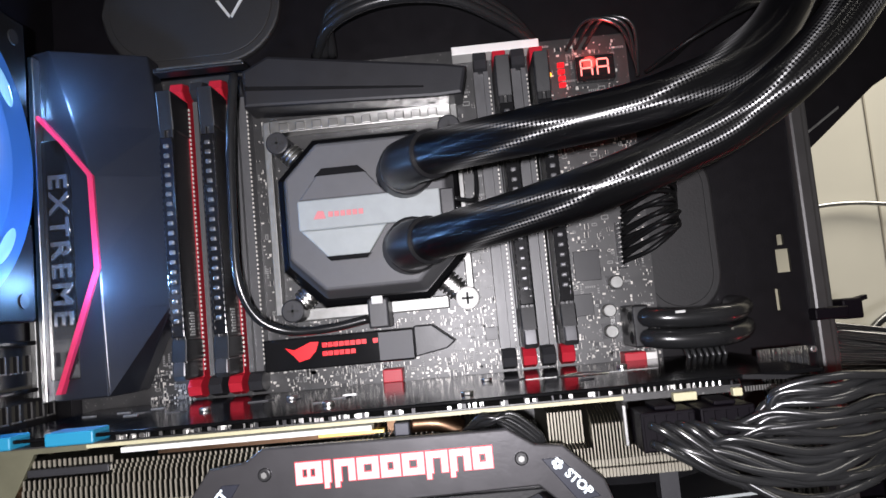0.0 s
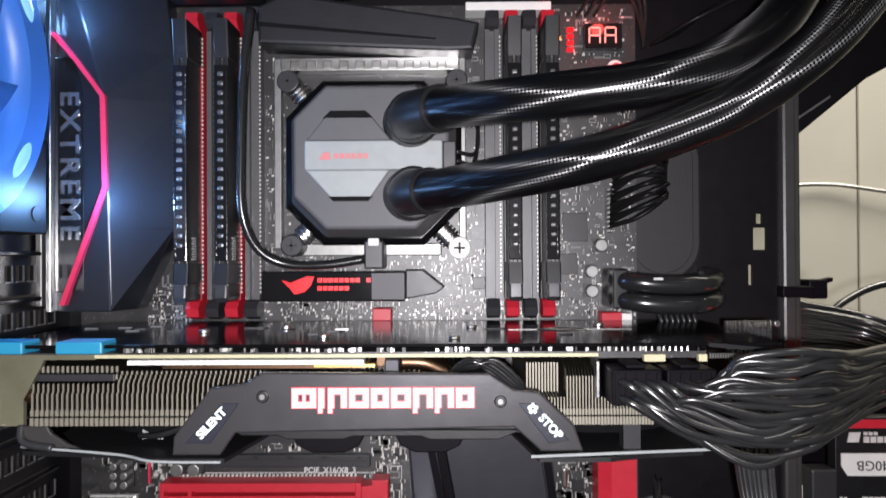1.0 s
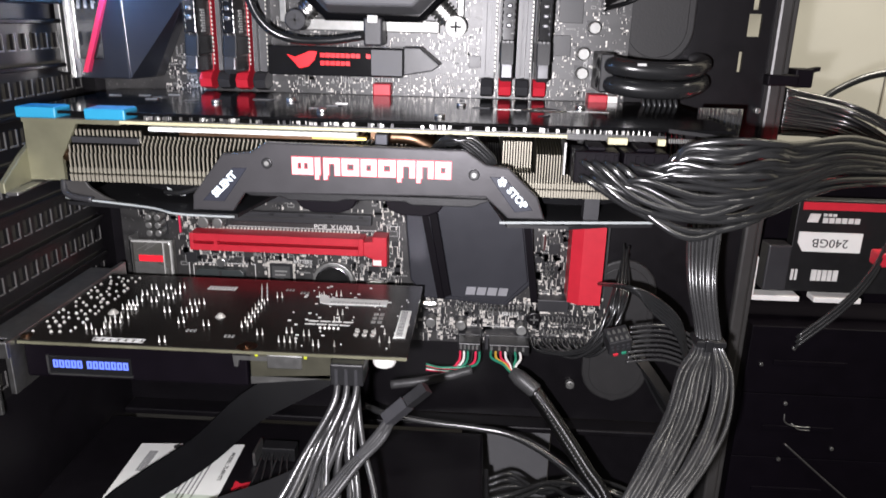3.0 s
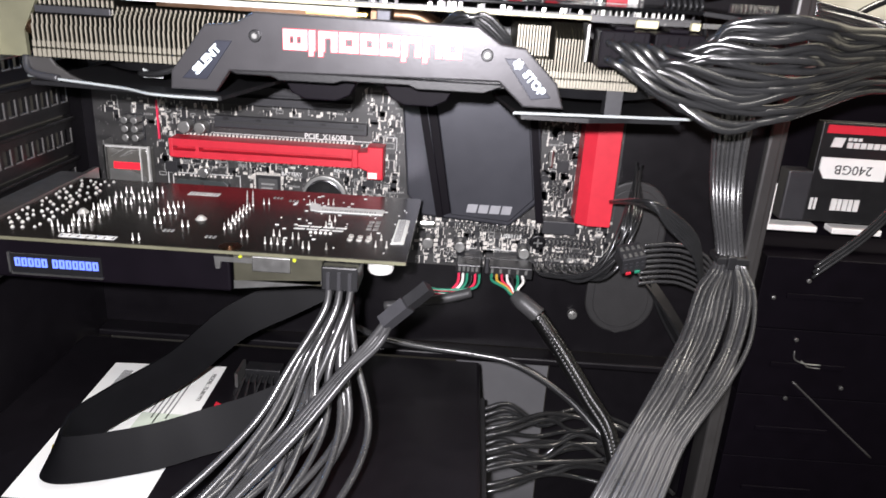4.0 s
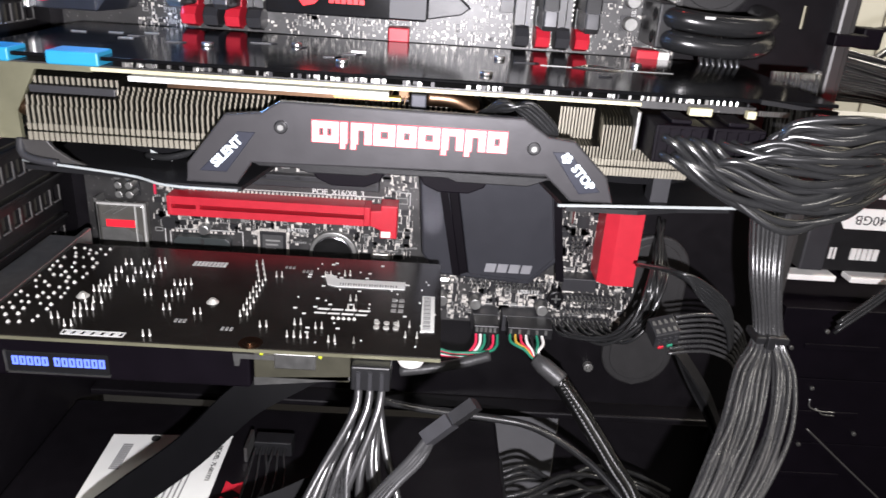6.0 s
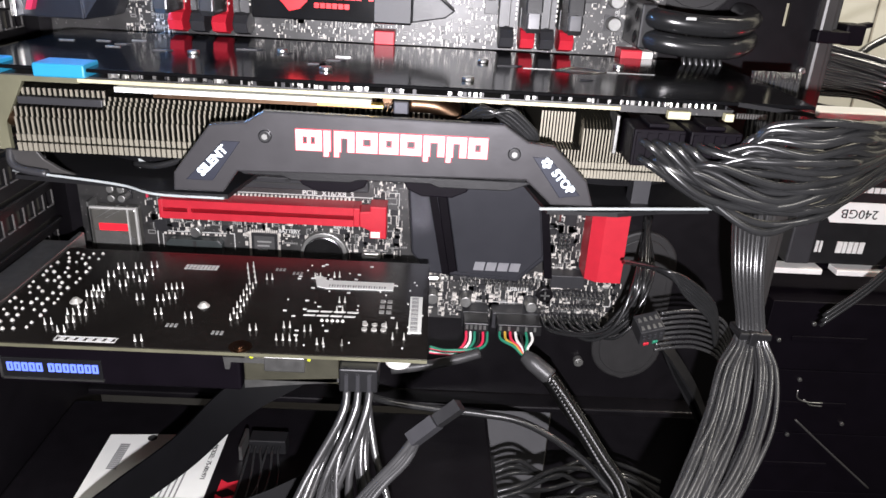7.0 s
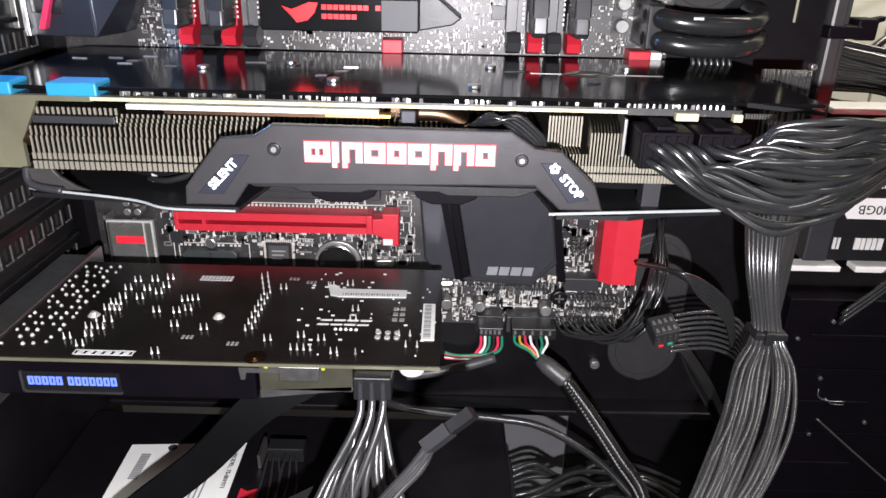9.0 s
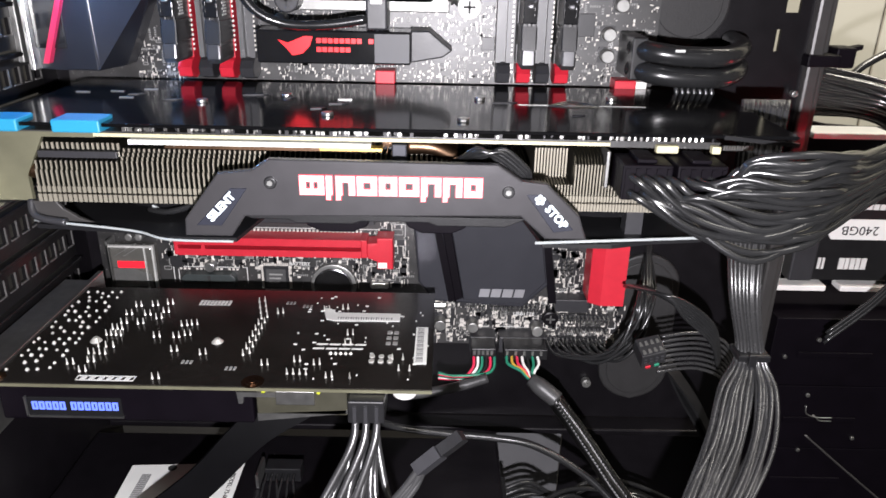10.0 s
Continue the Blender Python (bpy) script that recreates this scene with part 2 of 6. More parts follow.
PANEL_BLUE = mat("dark_blue_grey_panel", (0.024, 0.026, 0.038), 0.4, 0.2, 0.1, 160)
SOLDER = mat("bright_solder", (0.62, 0.61, 0.57), 0.34, 0.45, 0.2, 400)
RIBBON = mat("matt_black_ribbon", (0.0026, 0.0026, 0.0032), 0.55, 0, 0.2, 150, spec=0.12)
RED_GLOW = glow("red_led_plate", (1.0, 0.004, 0.012), 1.3)
RED_DIM = glow("dim_red_led_mark", (1.0, 0.02, 0.04), 0.7)
TEXT_GLOW = glow("white_red_led_text", (1.0, 0.56, 0.58), 0.95)
RIM_GLOW = glow("red_led_rim", (1.0, 0.05, 0.08), 0.6)
WHITE_GLOW = glow("white_led_text", (0.85, 0.93, 1.0), 1.6)
BLUE_GLOW = glow("blue_led_text", (0.14, 0.22, 1.0), 1.15)
DIGIT_GLOW = glow("red_digit", (1.0, 0.30, 0.26), 2.0)
AMBER_GLOW = glow("amber_led", (1.0, 0.35, 0.03), 4.0)
YELLOW_GLOW = glow("yellow_led", (0.6, 0.65, 0.04), 0.3)
# fan plastic and its LED spots emit in place of LED light passing through
FAN_BLUE = glow("blue_lit_fan_plastic", (0.06, 0.23, 0.75), 0.24)
FAN_GLOW = glow("fan_led_glow", (0.30, 0.65, 1.0), 0.75)

# ---- mesh helpers ----


def box(bm, x0, x1, y0, y1, z0, z1, bev=0.0):
    vs = [bm.verts.new((x, y, z)) for x in (x0, x1) for y in (y0, y1) for z in (z0, z1)]
    fs = [bm.faces.new([vs[i] for i in f]) for f in ((0, 1, 3, 2), (4, 6, 7, 5), (0, 4, 5, 1), (2, 3, 7, 6), (0, 2, 6, 4), (1, 5, 7, 3))]
    if bev:
        bmesh.ops.bevel(bm, geom=list({e for f in fs for e in f.edges}), offset=bev, segments=2, affect="EDGES", profile=0.5)
    return bm


def prism(bm, pts, y0, y1, bev=0.0, axis="y"):
    """A flat outline, thick from y0 to y1; axis tells which way it is thick."""
    def at(a, b, c):
        return {"y": (a, c, b), "x": (c, a, b), "z": (a, b, c)}[axis]
    lo = [bm.verts.new(at(a, b, y0)) for a, b in pts]
    hi = [bm.verts.new(at(a, b, y1)) for a, b in pts]
    n = len(pts)
    fs = [bm.faces.new(lo), bm.faces.new(hi[::-1])]
    fs += [bm.faces.new((lo[i], hi[i], hi[(i + 1) % n], lo[(i + 1) % n])) for i in range(n)]
    bmesh.ops.recalc_face_normals(bm, faces=fs)
    if bev:
        bmesh.ops.bevel(bm, geom=list({e for f in fs[:2] for e in f.edges}), offset=bev, segments=2, affect="EDGES", profile=0.5)
    return bm


def cyl(bm, p0, p1, r, seg=16, r1=None, bev=0.0):
    p0, p1 = Vector(p0), Vector(p1)
    d = p1 - p0
    m = Matrix.Translation((p0 + p1) / 2) @ d.to_track_quat("Z", "Y").to_matrix().to_4x4()
    made = bmesh.ops.create_cone(bm, cap_ends=True, segments=seg, radius1=r, radius2=r if r1 is None else r1, depth=d.length, matrix=m)
    if bev:
        caps = {e for v in made["verts"] for f in v.link_faces if len(f.verts) == seg for e in f.edges}
        bmesh.ops.bevel(bm, geom=list(caps), offset=bev, segments=2, affect="EDGES", profile=0.5)
    return bm


def spline(pts, per=8):
    ps = [Vector(p) for p in pts]
    ps = [2 * ps[0] - ps[1]] + ps + [2 * ps[-1] - ps[-2]]
    out = []
    for i in range(1, len(ps) - 2):
        a, b, c, d = ps[i - 1:i + 3]
        for k in range(per):
            t = k / per
            out.append(0.5 * ((2 * b) + (c - a) * t + (2 * a - 5 * b + 4 * c - d) * t * t + (3 * b - a - 3 * c + d) * t ** 3))
    return out + [ps[-2]]


def sweep(bm, pts, r, seg=8, per=8, flat=1.0, taper=None):
    """A round (or flattened) cable through pts."""
    line = spline(pts, per)
    along = bm.verts.layers.float_vector.get("along") or bm.verts.layers.float_vector.new("along")
    rings, n = [], None
    for i, p in enumerate(line):
        d = (line[min(i + 1, len(line) - 1)] - line[max(i - 1, 0)]).normalized()
        if n is None:
            n = d.cross(Vector((0, 1, 0.01)))
        n = (n - n.dot(d) * d).normalized()
        b = d.cross(n)
        rad = r if taper is None else r * taper(i / (len(line) - 1))
        rings.append([bm.verts.new(p + rad * (math.cos(2 * math.pi * k / seg) * n + flat * math.sin(2 * math.pi * k / seg) * b)) for k in range(seg)])
        for v in rings[-1]:
            v[along] = d
    uv = bm.loops.layers.uv.verify()
    run = 0.0
    for i, (a, b) in enumerate(zip(rings, rings[1:])):
        nxt = run + (line[i + 1] - line[i]).length
        for k in range(seg):
            f = bm.faces.new((a[k], a[(k + 1) % seg], b[(k + 1) % seg], b[k]))
            f.smooth = True
            for lp, uvw in zip(f.loops, ((run, k / seg), (run, (k + 1) / seg), (nxt, (k + 1) / seg), (nxt, k / seg))):
                lp[uv].uv = uvw
        run = nxt
    bm.faces.new(rings[0][::-1]), bm.faces.new(rings[-1])
    if seg == 4:
        for f in bm.faces:
            f.smooth = False
    return bm


def mesh_of(name, bm, material):
    bmesh.ops.recalc_face_normals(bm, faces=bm.faces)
    me = bpy.data.meshes.new(name)
    bm.to_mesh(me)
    bm.free()
    me.materials.append(material)
    return me


def part(name, bm, material, parent, label=""):
    ob = new(name, mesh_of(name, bm, material))
    ob.parent = parent
    return tagged(ob, label)


def thing(name, label, category, group="", kind="", at=(0, 0, 0)):
    ob = new(name)
    ob.empty_display_size = 0.02
    ob.matrix_world = Matrix.Translation(at)
    return tagged(ob, label, category, group, kind)


def solid(name, bm, material, label, category, group="", kind=""):
    return tagged(new(name, mesh_of(name, bm, material)), label, category, group, kind)


def B(*args, bev=0.0):
    return box(bmesh.new(), *args, bev=bev)


def words(name, text, size, m, material, parent, depth=0.0003, label="", spread=1.0, bold=0.0):
    """Lettering as a mesh; in m, x runs along the line, y up the letters, z out of the surface."""
    cu = bpy.data.curves.new(name, "FONT")
    cu.body, cu.size, cu.extrude, cu.align_x, cu.align_y = text, size, depth, "CENTER", "CENTER"
    cu.space_character, cu.resolution_u, cu.offset = spread, 3, size * bold
    tmp = new(name, cu)
    bpy.context.view_layer.update()
    me = bpy.data.meshes.new_from_object(tmp.evaluated_get(bpy.context.evaluated_depsgraph_get()))
    bpy.data.objects.remove(tmp)
    me.materials.clear()
    me.materials.append(material)
    ob = new(name, me)
    ob.parent = parent
    ob.matrix_basis = m
    return tagged(ob, label)


def front(x, y, z, turn=0.0):
    """Lettering pose on an upright face that looks towards -y."""
    return pose(x, y, z, 90, 0, 0) @ pose(0, 0, 0, 0, 0, turn)

# ---- the case ----
tray = thing("wall_back", "black painted steel motherboard tray of the case", "case panel", kind="structure")
bm = bmesh.new()
box(bm, -0.055, 0.283, 0.008, 0.010, 0.137, 0.56)
for z0, z1 in ((0.137, 0.343), (0.353, 0.3605), (0.3715, 0.3735), (0.3785, 0.56)):
    box(bm, 0.283, 0.300, 0.008, 0.010, z0, z1)
for x0, x1, z0, z1 in ((0.283, 0.2845, 0.343, 0.353), (0.2865, 0.300, 0.343, 0.353), (0.283, 0.287, 0.3605, 0.3715), (0.2935, 0.300, 0.3605, 0.3715), (0.283, 0.2885, 0.3735, 0.3785), (0.2915, 0.300, 0.3735, 0.3785)):
    box(bm, x0, x1, 0.008, 0.010, z0, z1)
part("tray_panel", bm, BLACK_STEEL, tray)
part("tray_lip", B(-0.055, 0.300, -0.004, 0.010, 0.1325, 0.1365, bev=0.001), BLACK_STEEL, tray)
for x, z in ((0.213, 0.161), (0.297, 0.324)):
    bm = bmesh.new()
    r = 0.0026 if x < 0.25 else 0.0016
    cyl(bm, (x, 0.008, z), (x, 0.004, z), r, 16, bev=0.0005)
    cyl(bm, (x, 0.0042, z), (x, 0.0025, z), r * 0.5, 6)
    part("tray_screw", bm, CAN, tray, "small dull screw head")


def grommet(x0, x1, z0, z1, ribs):
    """A rubber-lipped cable opening: a raised rim round a slit flap."""
    g = thing("cable_grommet", "dark grey rubber grommet in the tray", "grommet", "cable grommets")
    r, n = min(x1 - x0, z1 - z0) / 2, 10
    cx, cz = (x0 + x1) / 2, (z0 + z1) / 2

    def outline(inset):
        out = []
        for sx, sz, a0 in ((1, 1, 0), (-1, 1, 90), (-1, -1, 180), (1, -1, 270)):
            ox, oz = cx + sx * ((x1 - x0) / 2 - r), cz + sz * ((z1 - z0) / 2 - r)
            for k in range(n):
                a = radians(a0 + 90 * k / (n - 1))
                out.append((ox + (r - inset) * math.cos(a), oz + (r - inset) * math.sin(a)))
        return out
    part("rim", prism(bmesh.new(), outline(0), 0.0045, 0.0082, 0.0012), RUBBER, g)
    part("flap", prism(bmesh.new(), outline(0.004), 0.0036, 0.0046, 0.0004), RUBBER, g)
    for k in range(ribs):
        z = z0 + 0.012 + (z1 - z0 - 0.024) * k / max(ribs - 1, 1)
        part("flap_cut", B(cx - r + 0.006, cx + r - 0.006, 0.0030, 0.0037, z - 0.0003, z + 0.0003), BLACK_PLASTIC, g)
    return g


grommet(0.219, 0.257, 0.152, 0.240, 0)
grommet(0.222, 0.260, 0.345, 0.424, 0)
upper = grommet(-0.028, 0.062, 0.489, 0.550, 0)
for xa, xb in ((0.0310, 0.0372), (0.0435, 0.0373)):
    part("pale_stroke", prism(bmesh.new(), [(xa - 0.0008, 0.5205), (xa + 0.0008, 0.5205), (xb + 0.0008, 0.5110), (xb - 0.0008, 0.5110)], 0.0031, 0.0037), PRINT, upper, "pale slanted stroke")

rear = thing("wall_rear", "black rear wall of the case with vented slot covers", "case panel", kind="structure")
bm = bmesh.new()
box(bm, -0.058, -0.055, -0.22, 0.010, 0.0, 0.198)
box(bm, -0.058, -0.055, -0.22, 0.010, 0.361, 0.56)
box(bm, -0.058, -0.055, -0.22, -0.118, 0.198, 0.361)
box(bm, -0.058, -0.055, -0.006, 0.010, 0.198, 0.361)
part("rear_panel", bm, BLACK_STEEL, rear)


def slot_cover(z):
    c = thing("slot_cover", "black vented expansion slot cover in the rear wall", "slot cover", "slot covers")
    bm = bmesh.new()
    y0, y1, n = -0.117, -0.007, 13
    box(bm, -0.0555, -0.0535, y0, y1, z - 0.0095, z - 0.0035)
    box(bm, -0.0555, -0.0535, y0, y1, z + 0.0035, z + 0.0095)
    for k in range(n + 1):
        y = y0 + (y1 - y0) * k / n
        box(bm, -0.0555, -0.0535, max(y - 0.0016, y0), min(y + 0.0016, y1), z - 0.0035, z + 0.0035)
    part("cover_plate", bm, GLOSS_STEEL, c)
    # pale bars below and beside each hole stand for its lit edges
    for k in range(n):
        y = y0 + (y1 - y0) * (k + 0.5) / n
        bm = B(-0.0537, -0.0530, y - 0.0029, y + 0.0029, z - 0.0039, z - 0.0033)
        box(bm, -0.0537, -0.0531, y + 0.0023, y + 0.0029, z - 0.0033, z + 0.0036)
        part("hole_rim", bm, HOLE_EDGE, c)
    part("cover_ridge", B(-0.0535, -0.0512, y0, y1, z + 0.0078, z + 0.0098, bev=0.0005), GLOSS_STEEL, c)
    part("cover_tab", B(-0.0535, -0.046, y0 - 0.001, y0 + 0.001, z - 0.009, z + 0.009, bev=0.0004), STEEL, c, "bent bright fixing tab")


for z in (0.208, 0.2285, 0.249, 0.2695, 0.290, 0.3105, 0.331, 0.3515):
    slot_cover(z)
solid("ceiling", B(-0.058, 0.47, -0.22, 0.010, 0.56, 0.563), BLACK_STEEL, "black painted top panel of the case", "case panel", kind="structure")
solid("floor", B(-0.058, 0.47, -0.22, 0.26, -0.003, 0.0), BLACK_STEEL, "black painted steel floor of the case", "case floor", kind="structure")
solid("wall_room", B(-0.5, 1.9, 0.60, 0.64, -0.04, 1.5), CREAM_WALL, "plain cream room wall behind the case", "wall", kind="structure")
# unseen sheet, added so that the slot holes look dark
solid("wall_hole_backing", B(-0.24, -0.20, -0.8, 0.64, -0.04, 1.5), GREY_PLASTIC, "added dark sheet that keeps the rear slot holes dark", "wall", kind="structure")
solid("table", B(-0.5, 1.9, -0.8, 0.60, -0.04, -0.004), GREY_PLASTIC, "dark table top under the case", "table", kind="structure")
solid("wall_wire", sweep(bmesh.new(), [(0.50, 0.58, 0.40), (0.56, 0.585, 0.44), (0.63, 0.59, 0.447), (0.72, 0.585, 0.435), (0.85, 0.585, 0.43)], 0.0028, 10), STEEL, "thin pale wire against the cream wall", "wire")
solid("wall_seam", B(0.6705, 0.6725, 0.5982, 0.5998, -0.004, 1.5), SEAM, "faint upright seam in the cream wall", "seam", kind="structure")
# added to block the lit room wall behind the gap under the tray
solid("wall_gap_cover", B(0.2075, 0.300, 0.030, 0.031, 0.0, 0.131), BLACK_STEEL, "black panel added to close the gap below the tray", "case panel", kind="structure")
post = thing("post", "black folded steel post at the tray edge", "case post", kind="structure")
part("post_channel", B(0.300, 0.307, 0.004, 0.022, 0.0, 0.56, bev=0.0015), POST_GREY, post)
part("post_flange", B(0.307, 0.3125, 0.012, 0.022, 0.0, 0.56, bev=0.001), POST_GREY, post)

# ---- motherboard ----
board = thing("motherboard", "black computer motherboard with red latches and red slots", "motherboard")
part("circuit_board", B(-0.045, 0.227, 0.0, 0.0018, 0.188, 0.481), PCB, board)
for x, z in ((-0.035, 0.20), (0.218, 0.20), (0.218, 0.335), (0.135, 0.335), (-0.035, 0.474), (0.135, 0.474), (0.218, 0.474)):
    bm = bmesh.new()
    cyl(bm, (x, 0.008, z), (x, 0.0018, z), 0.003, 6)
    part("standoff", bm, STEEL, board)


def dimm_slot(x, material, latch):
    bm = bmesh.new()
    z0, z1 = 0.338, 0.466
    prism(bm, [(x - 0.0034, 0), (x - 0.0034, -0.010), (x - 0.0012, -0.010), (x - 0.0012, -0.0065), (x + 0.0012, -0.0065), (x + 0.0012, -0.010), (x + 0.0034, -0.010), (x + 0.0034, 0)], z0, z1, axis="z")
    s = part("memory_slot", bm, material, board)
    bm = bmesh.new()
    for k in range(60):
        z = z0 + 0.003 + k * 0.00205
        box(bm, x + 0.0032, x + 0.0040, -0.0098, -0.0088, z, z + 0.001)
    tagged(part("contact_strip", bm, TAN, s), kind="stuff")
    for a, k in ((z0, -1), (z1, 1)):
        o = [(0, a), (0, a + k * 0.008), (-0.007, a + k * 0.0095), (-0.0135, a + k * 0.008), (-0.0150, a + k * 0.004), (-0.012, a + k * 0.001), (-0.009, a)]
        part("latch", prism(bmesh.new(), o, x - 0.0031, x + 0.0031, 0.0005, axis="x"), latch, s)


for x, red in ((0.0145, 1), (0.0238, 0), (0.033, 1), (0.042, 0), (0.1565, 0), (0.1655, 1), (0.174, 0), (0.1825, 1)):
    dimm_slot(x, (RED if x < 0.1 else BLACK_PLASTIC) if red else SLOT_GREY, RED if red else GREY_PLASTIC)

# chipset heatsink with two dark slanted grooves
pts = [(0.1145, 0.285), (0.119, 0.230), (0.127, 0.2195), (0.172, 0.2165), (0.1865, 0.231), (0.182, 0.285)]
sink = part("chipset_heatsink", prism(bmesh.new(), pts, -0.013, -0.002, 0.0012), SHROUD_GREY, board, "dark angular chipset heatsink")
for dx in (0.0, 0.0545):
    part("groove", prism(bmesh.new(), [(0.1215 + dx, 0.284), (0.1250 + dx, 0.284), (0.1385 + dx * 0.93, 0.2195), (0.1345 + dx * 0.93, 0.2195)], -0.0133, -0.0125), BAY_BLACK, sink)
part("raised_face", prism(bmesh.new(), [(0.1305, 0.284), (0.1420, 0.2215), (0.1715, 0.2195), (0.183, 0.232), (0.1755, 0.284)], -0.0150, -0.0128, 0.0006), SHROUD_GREY, sink)
# near-black strip put in as shade along the raised face
part("face_shade", prism(bmesh.new(), [(0.1258, 0.284), (0.1305, 0.284), (0.1418, 0.2222), (0.1378, 0.2205)], -0.0146, -0.0126, 0.0004), BAY_BLACK, sink)
for k, (x, w) in enumerate(((0.1520, 0.0050), (0.1578, 0.0048), (0.1636, 0.0050), (0.1694, 0.0048))):
    part("badge_bar", prism(bmesh.new(), [(x - w / 2, 0.2235), (x + w / 2, 0.2235), (x + w / 2 + 0.0008, 0.2278), (x - w / 2 + 0.0008, 0.2278)], -0.0154, -0.0149), LETTER, sink, "pale metallic badge shape")

# long red expansion slot
bm = bmesh.new()
ol = [(0, 0.2415), (-0.011, 0.2415), (-0.011, 0.2450), (-0.005, 0.2450), (-0.005, 0.2472), (-0.011, 0.2472), (-0.011, 0.2510), (0, 0.2510)]
prism(bm, ol, -0.0005, 0.0905, axis="x")
slot = part("expansion_slot", bm, RED, board, "long red expansion slot")
part("slot_end", B(-0.0025, -0.0004, -0.011, 0, 0.2415, 0.2510, bev=0.0004), RED, slot)
part("slot_key", B(0.0112, 0.0130, -0.0112, -0.004, 0.2448, 0.2474), RED, slot)
part("slot_end", B(0.0905, 0.0935, -0.011, 0, 0.2415, 0.2510, bev=0.0004), RED, slot)
part("slot_latch", prism(bmesh.new(), [(0.0935, 0.2425), (0.0985, 0.2405), (0.0985, 0.2365), (0.1065, 0.2365), (0.1065, 0.2530), (0.0985, 0.2530), (0.0985, 0.2505), (0.0935, 0.2500)], -0.013, -0.002, 0.0006), RED, slot)
part("latch_mark", B(0.0990, 0.1035, -0.0133, -0.0128, 0.2372, 0.2402), PAPER, slot)
bm = bmesh.new()
for k in range(44):
    x = 0.003 + k * 0.002
    box(bm, x, x + 0.0009, -0.0012, 0, 0.2512, 0.2522)
    if k % 3:
        box(bm, x, x + 0.0013, -0.0012, 0, 0.2385, 0.2402)
tagged(part("pin_strip", bm, TAN, board), kind="stuff")
# low dark socket above the red slot
low = part("drive_socket", B(0.0190, 0.0970, -0.0042, 0, 0.2565, 0.2625, bev=0.0005), GREY_PLASTIC, board, "low dark grey socket")
part("socket_groove", B(0.0205, 0.0955, -0.0046, -0.0040, 0.2592, 0.2600), INK, low)
for k in range(5):
    part("socket_clip", B(0.024 + k * 0.0165, 0.0268 + k * 0.0165, -0.0048, -0.0040, 0.2608, 0.2620), BLACK_PLASTIC, low)
# the dark slots above and below the red one
for z, x1 in ((0.2745, 0.090), (0.318, 0.090)):
    bm = bmesh.new()
    prism(bm, [(0, z - 0.0045), (-0.011, z - 0.0045), (-0.011, z - 0.001), (-0.005, z - 0.001), (-0.005, z + 0.001), (-0.011, z + 0.001), (-0.011, z + 0.0045), (0, z + 0.0045)], 0.0, x1, axis="x")
    part("expansion_slot", bm, GREY_PLASTIC, board, "dark expansion slot")
# red drive port block
ports = part("drive_port_block", prism(bmesh.new(), [(0.2045, 0), (0.2045, -0.015), (0.2100, -0.019), (0.2215, -0.019), (0.2215, 0)], 0.2215, 0.285, axis="z"), RED, board, "red block of stacked drive ports")
for k in range(4):
    part("port_seam", B(0.2214, 0.2219, -0.017, -0.003, 0.226 + k * 0.0145, 0.237 + k * 0.0145), BLACK_PLASTIC, ports)
# battery
bm = bmesh.new()
cyl(bm, (0.075, 0, 0.2228), (0.075, -0.004, 0.2228), 0.0118, 36, bev=0.0006)
hold = part("battery_holder", bm, CAN, board)
bm = bmesh.new()
cyl(bm, (0.075, -0.0038, 0.2228), (0.075, -0.0056, 0.2228), 0.0100, 40, bev=0.0006)
part("coin_cell", bm, CELL, hold, "steel coin cell")
# chips
bm = bmesh.new()
for x, z, w, h, y in ((0.045, 0.2255, 0.013, 0.013, 0.0016), (-0.006, 0.2335, 0.0060, 0.0060, 0.0012), (0.0985, 0.231, 0.004, 0.004, 0.001), (0.1975, 0.2465, 0.006, 0.006, 0.0012), (0.199, 0.262, 0.005, 0.007, 0.0012), (0.193, 0.354, 0.010, 0.010, 0.0012), (0.197, 0.372, 0.012, 0.014, 0.0012), (0.150, 0.345, 0.006, 0.006, 0.001)):
    part("chip", B(x - w / 2, x + w / 2, -y, 0, z - h / 2, z + h / 2, bev=0.0002), CHIP, board)
bm = bmesh.new()
for k in range(13):
    for s in (-1, 1):
        d, near, far = -0.0060 + k * 0.0010, 0.0064, 0.0078
        box(bm, 0.045 + d - 0.0003, 0.045 + d + 0.0003, -0.0009, 0, 0.2255 + min(s * near, s * far), 0.2255 + max(s * near, s * far))
        box(bm, 0.045 + min(s * near, s * far), 0.045 + max(s * near, s * far), -0.0009, 0, 0.2255 + d - 0.0003, 0.2255 + d + 0.0003)
part("chip_face", B(0.0400, 0.0500, -0.0019, -0.0016, 0.2205, 0.2305), CHIP_FACE, board, "grey matt chip face")
for k in range(3):
    part("chip_print", B(0.0415, 0.0485 - 0.001 * k, -0.0021, -0.0018, 0.2272 - k * 0.0022, 0.2280 - k * 0.0022), SILK, board)
tagged(part("pin_fringe", bm, TAN, board), kind="stuff")
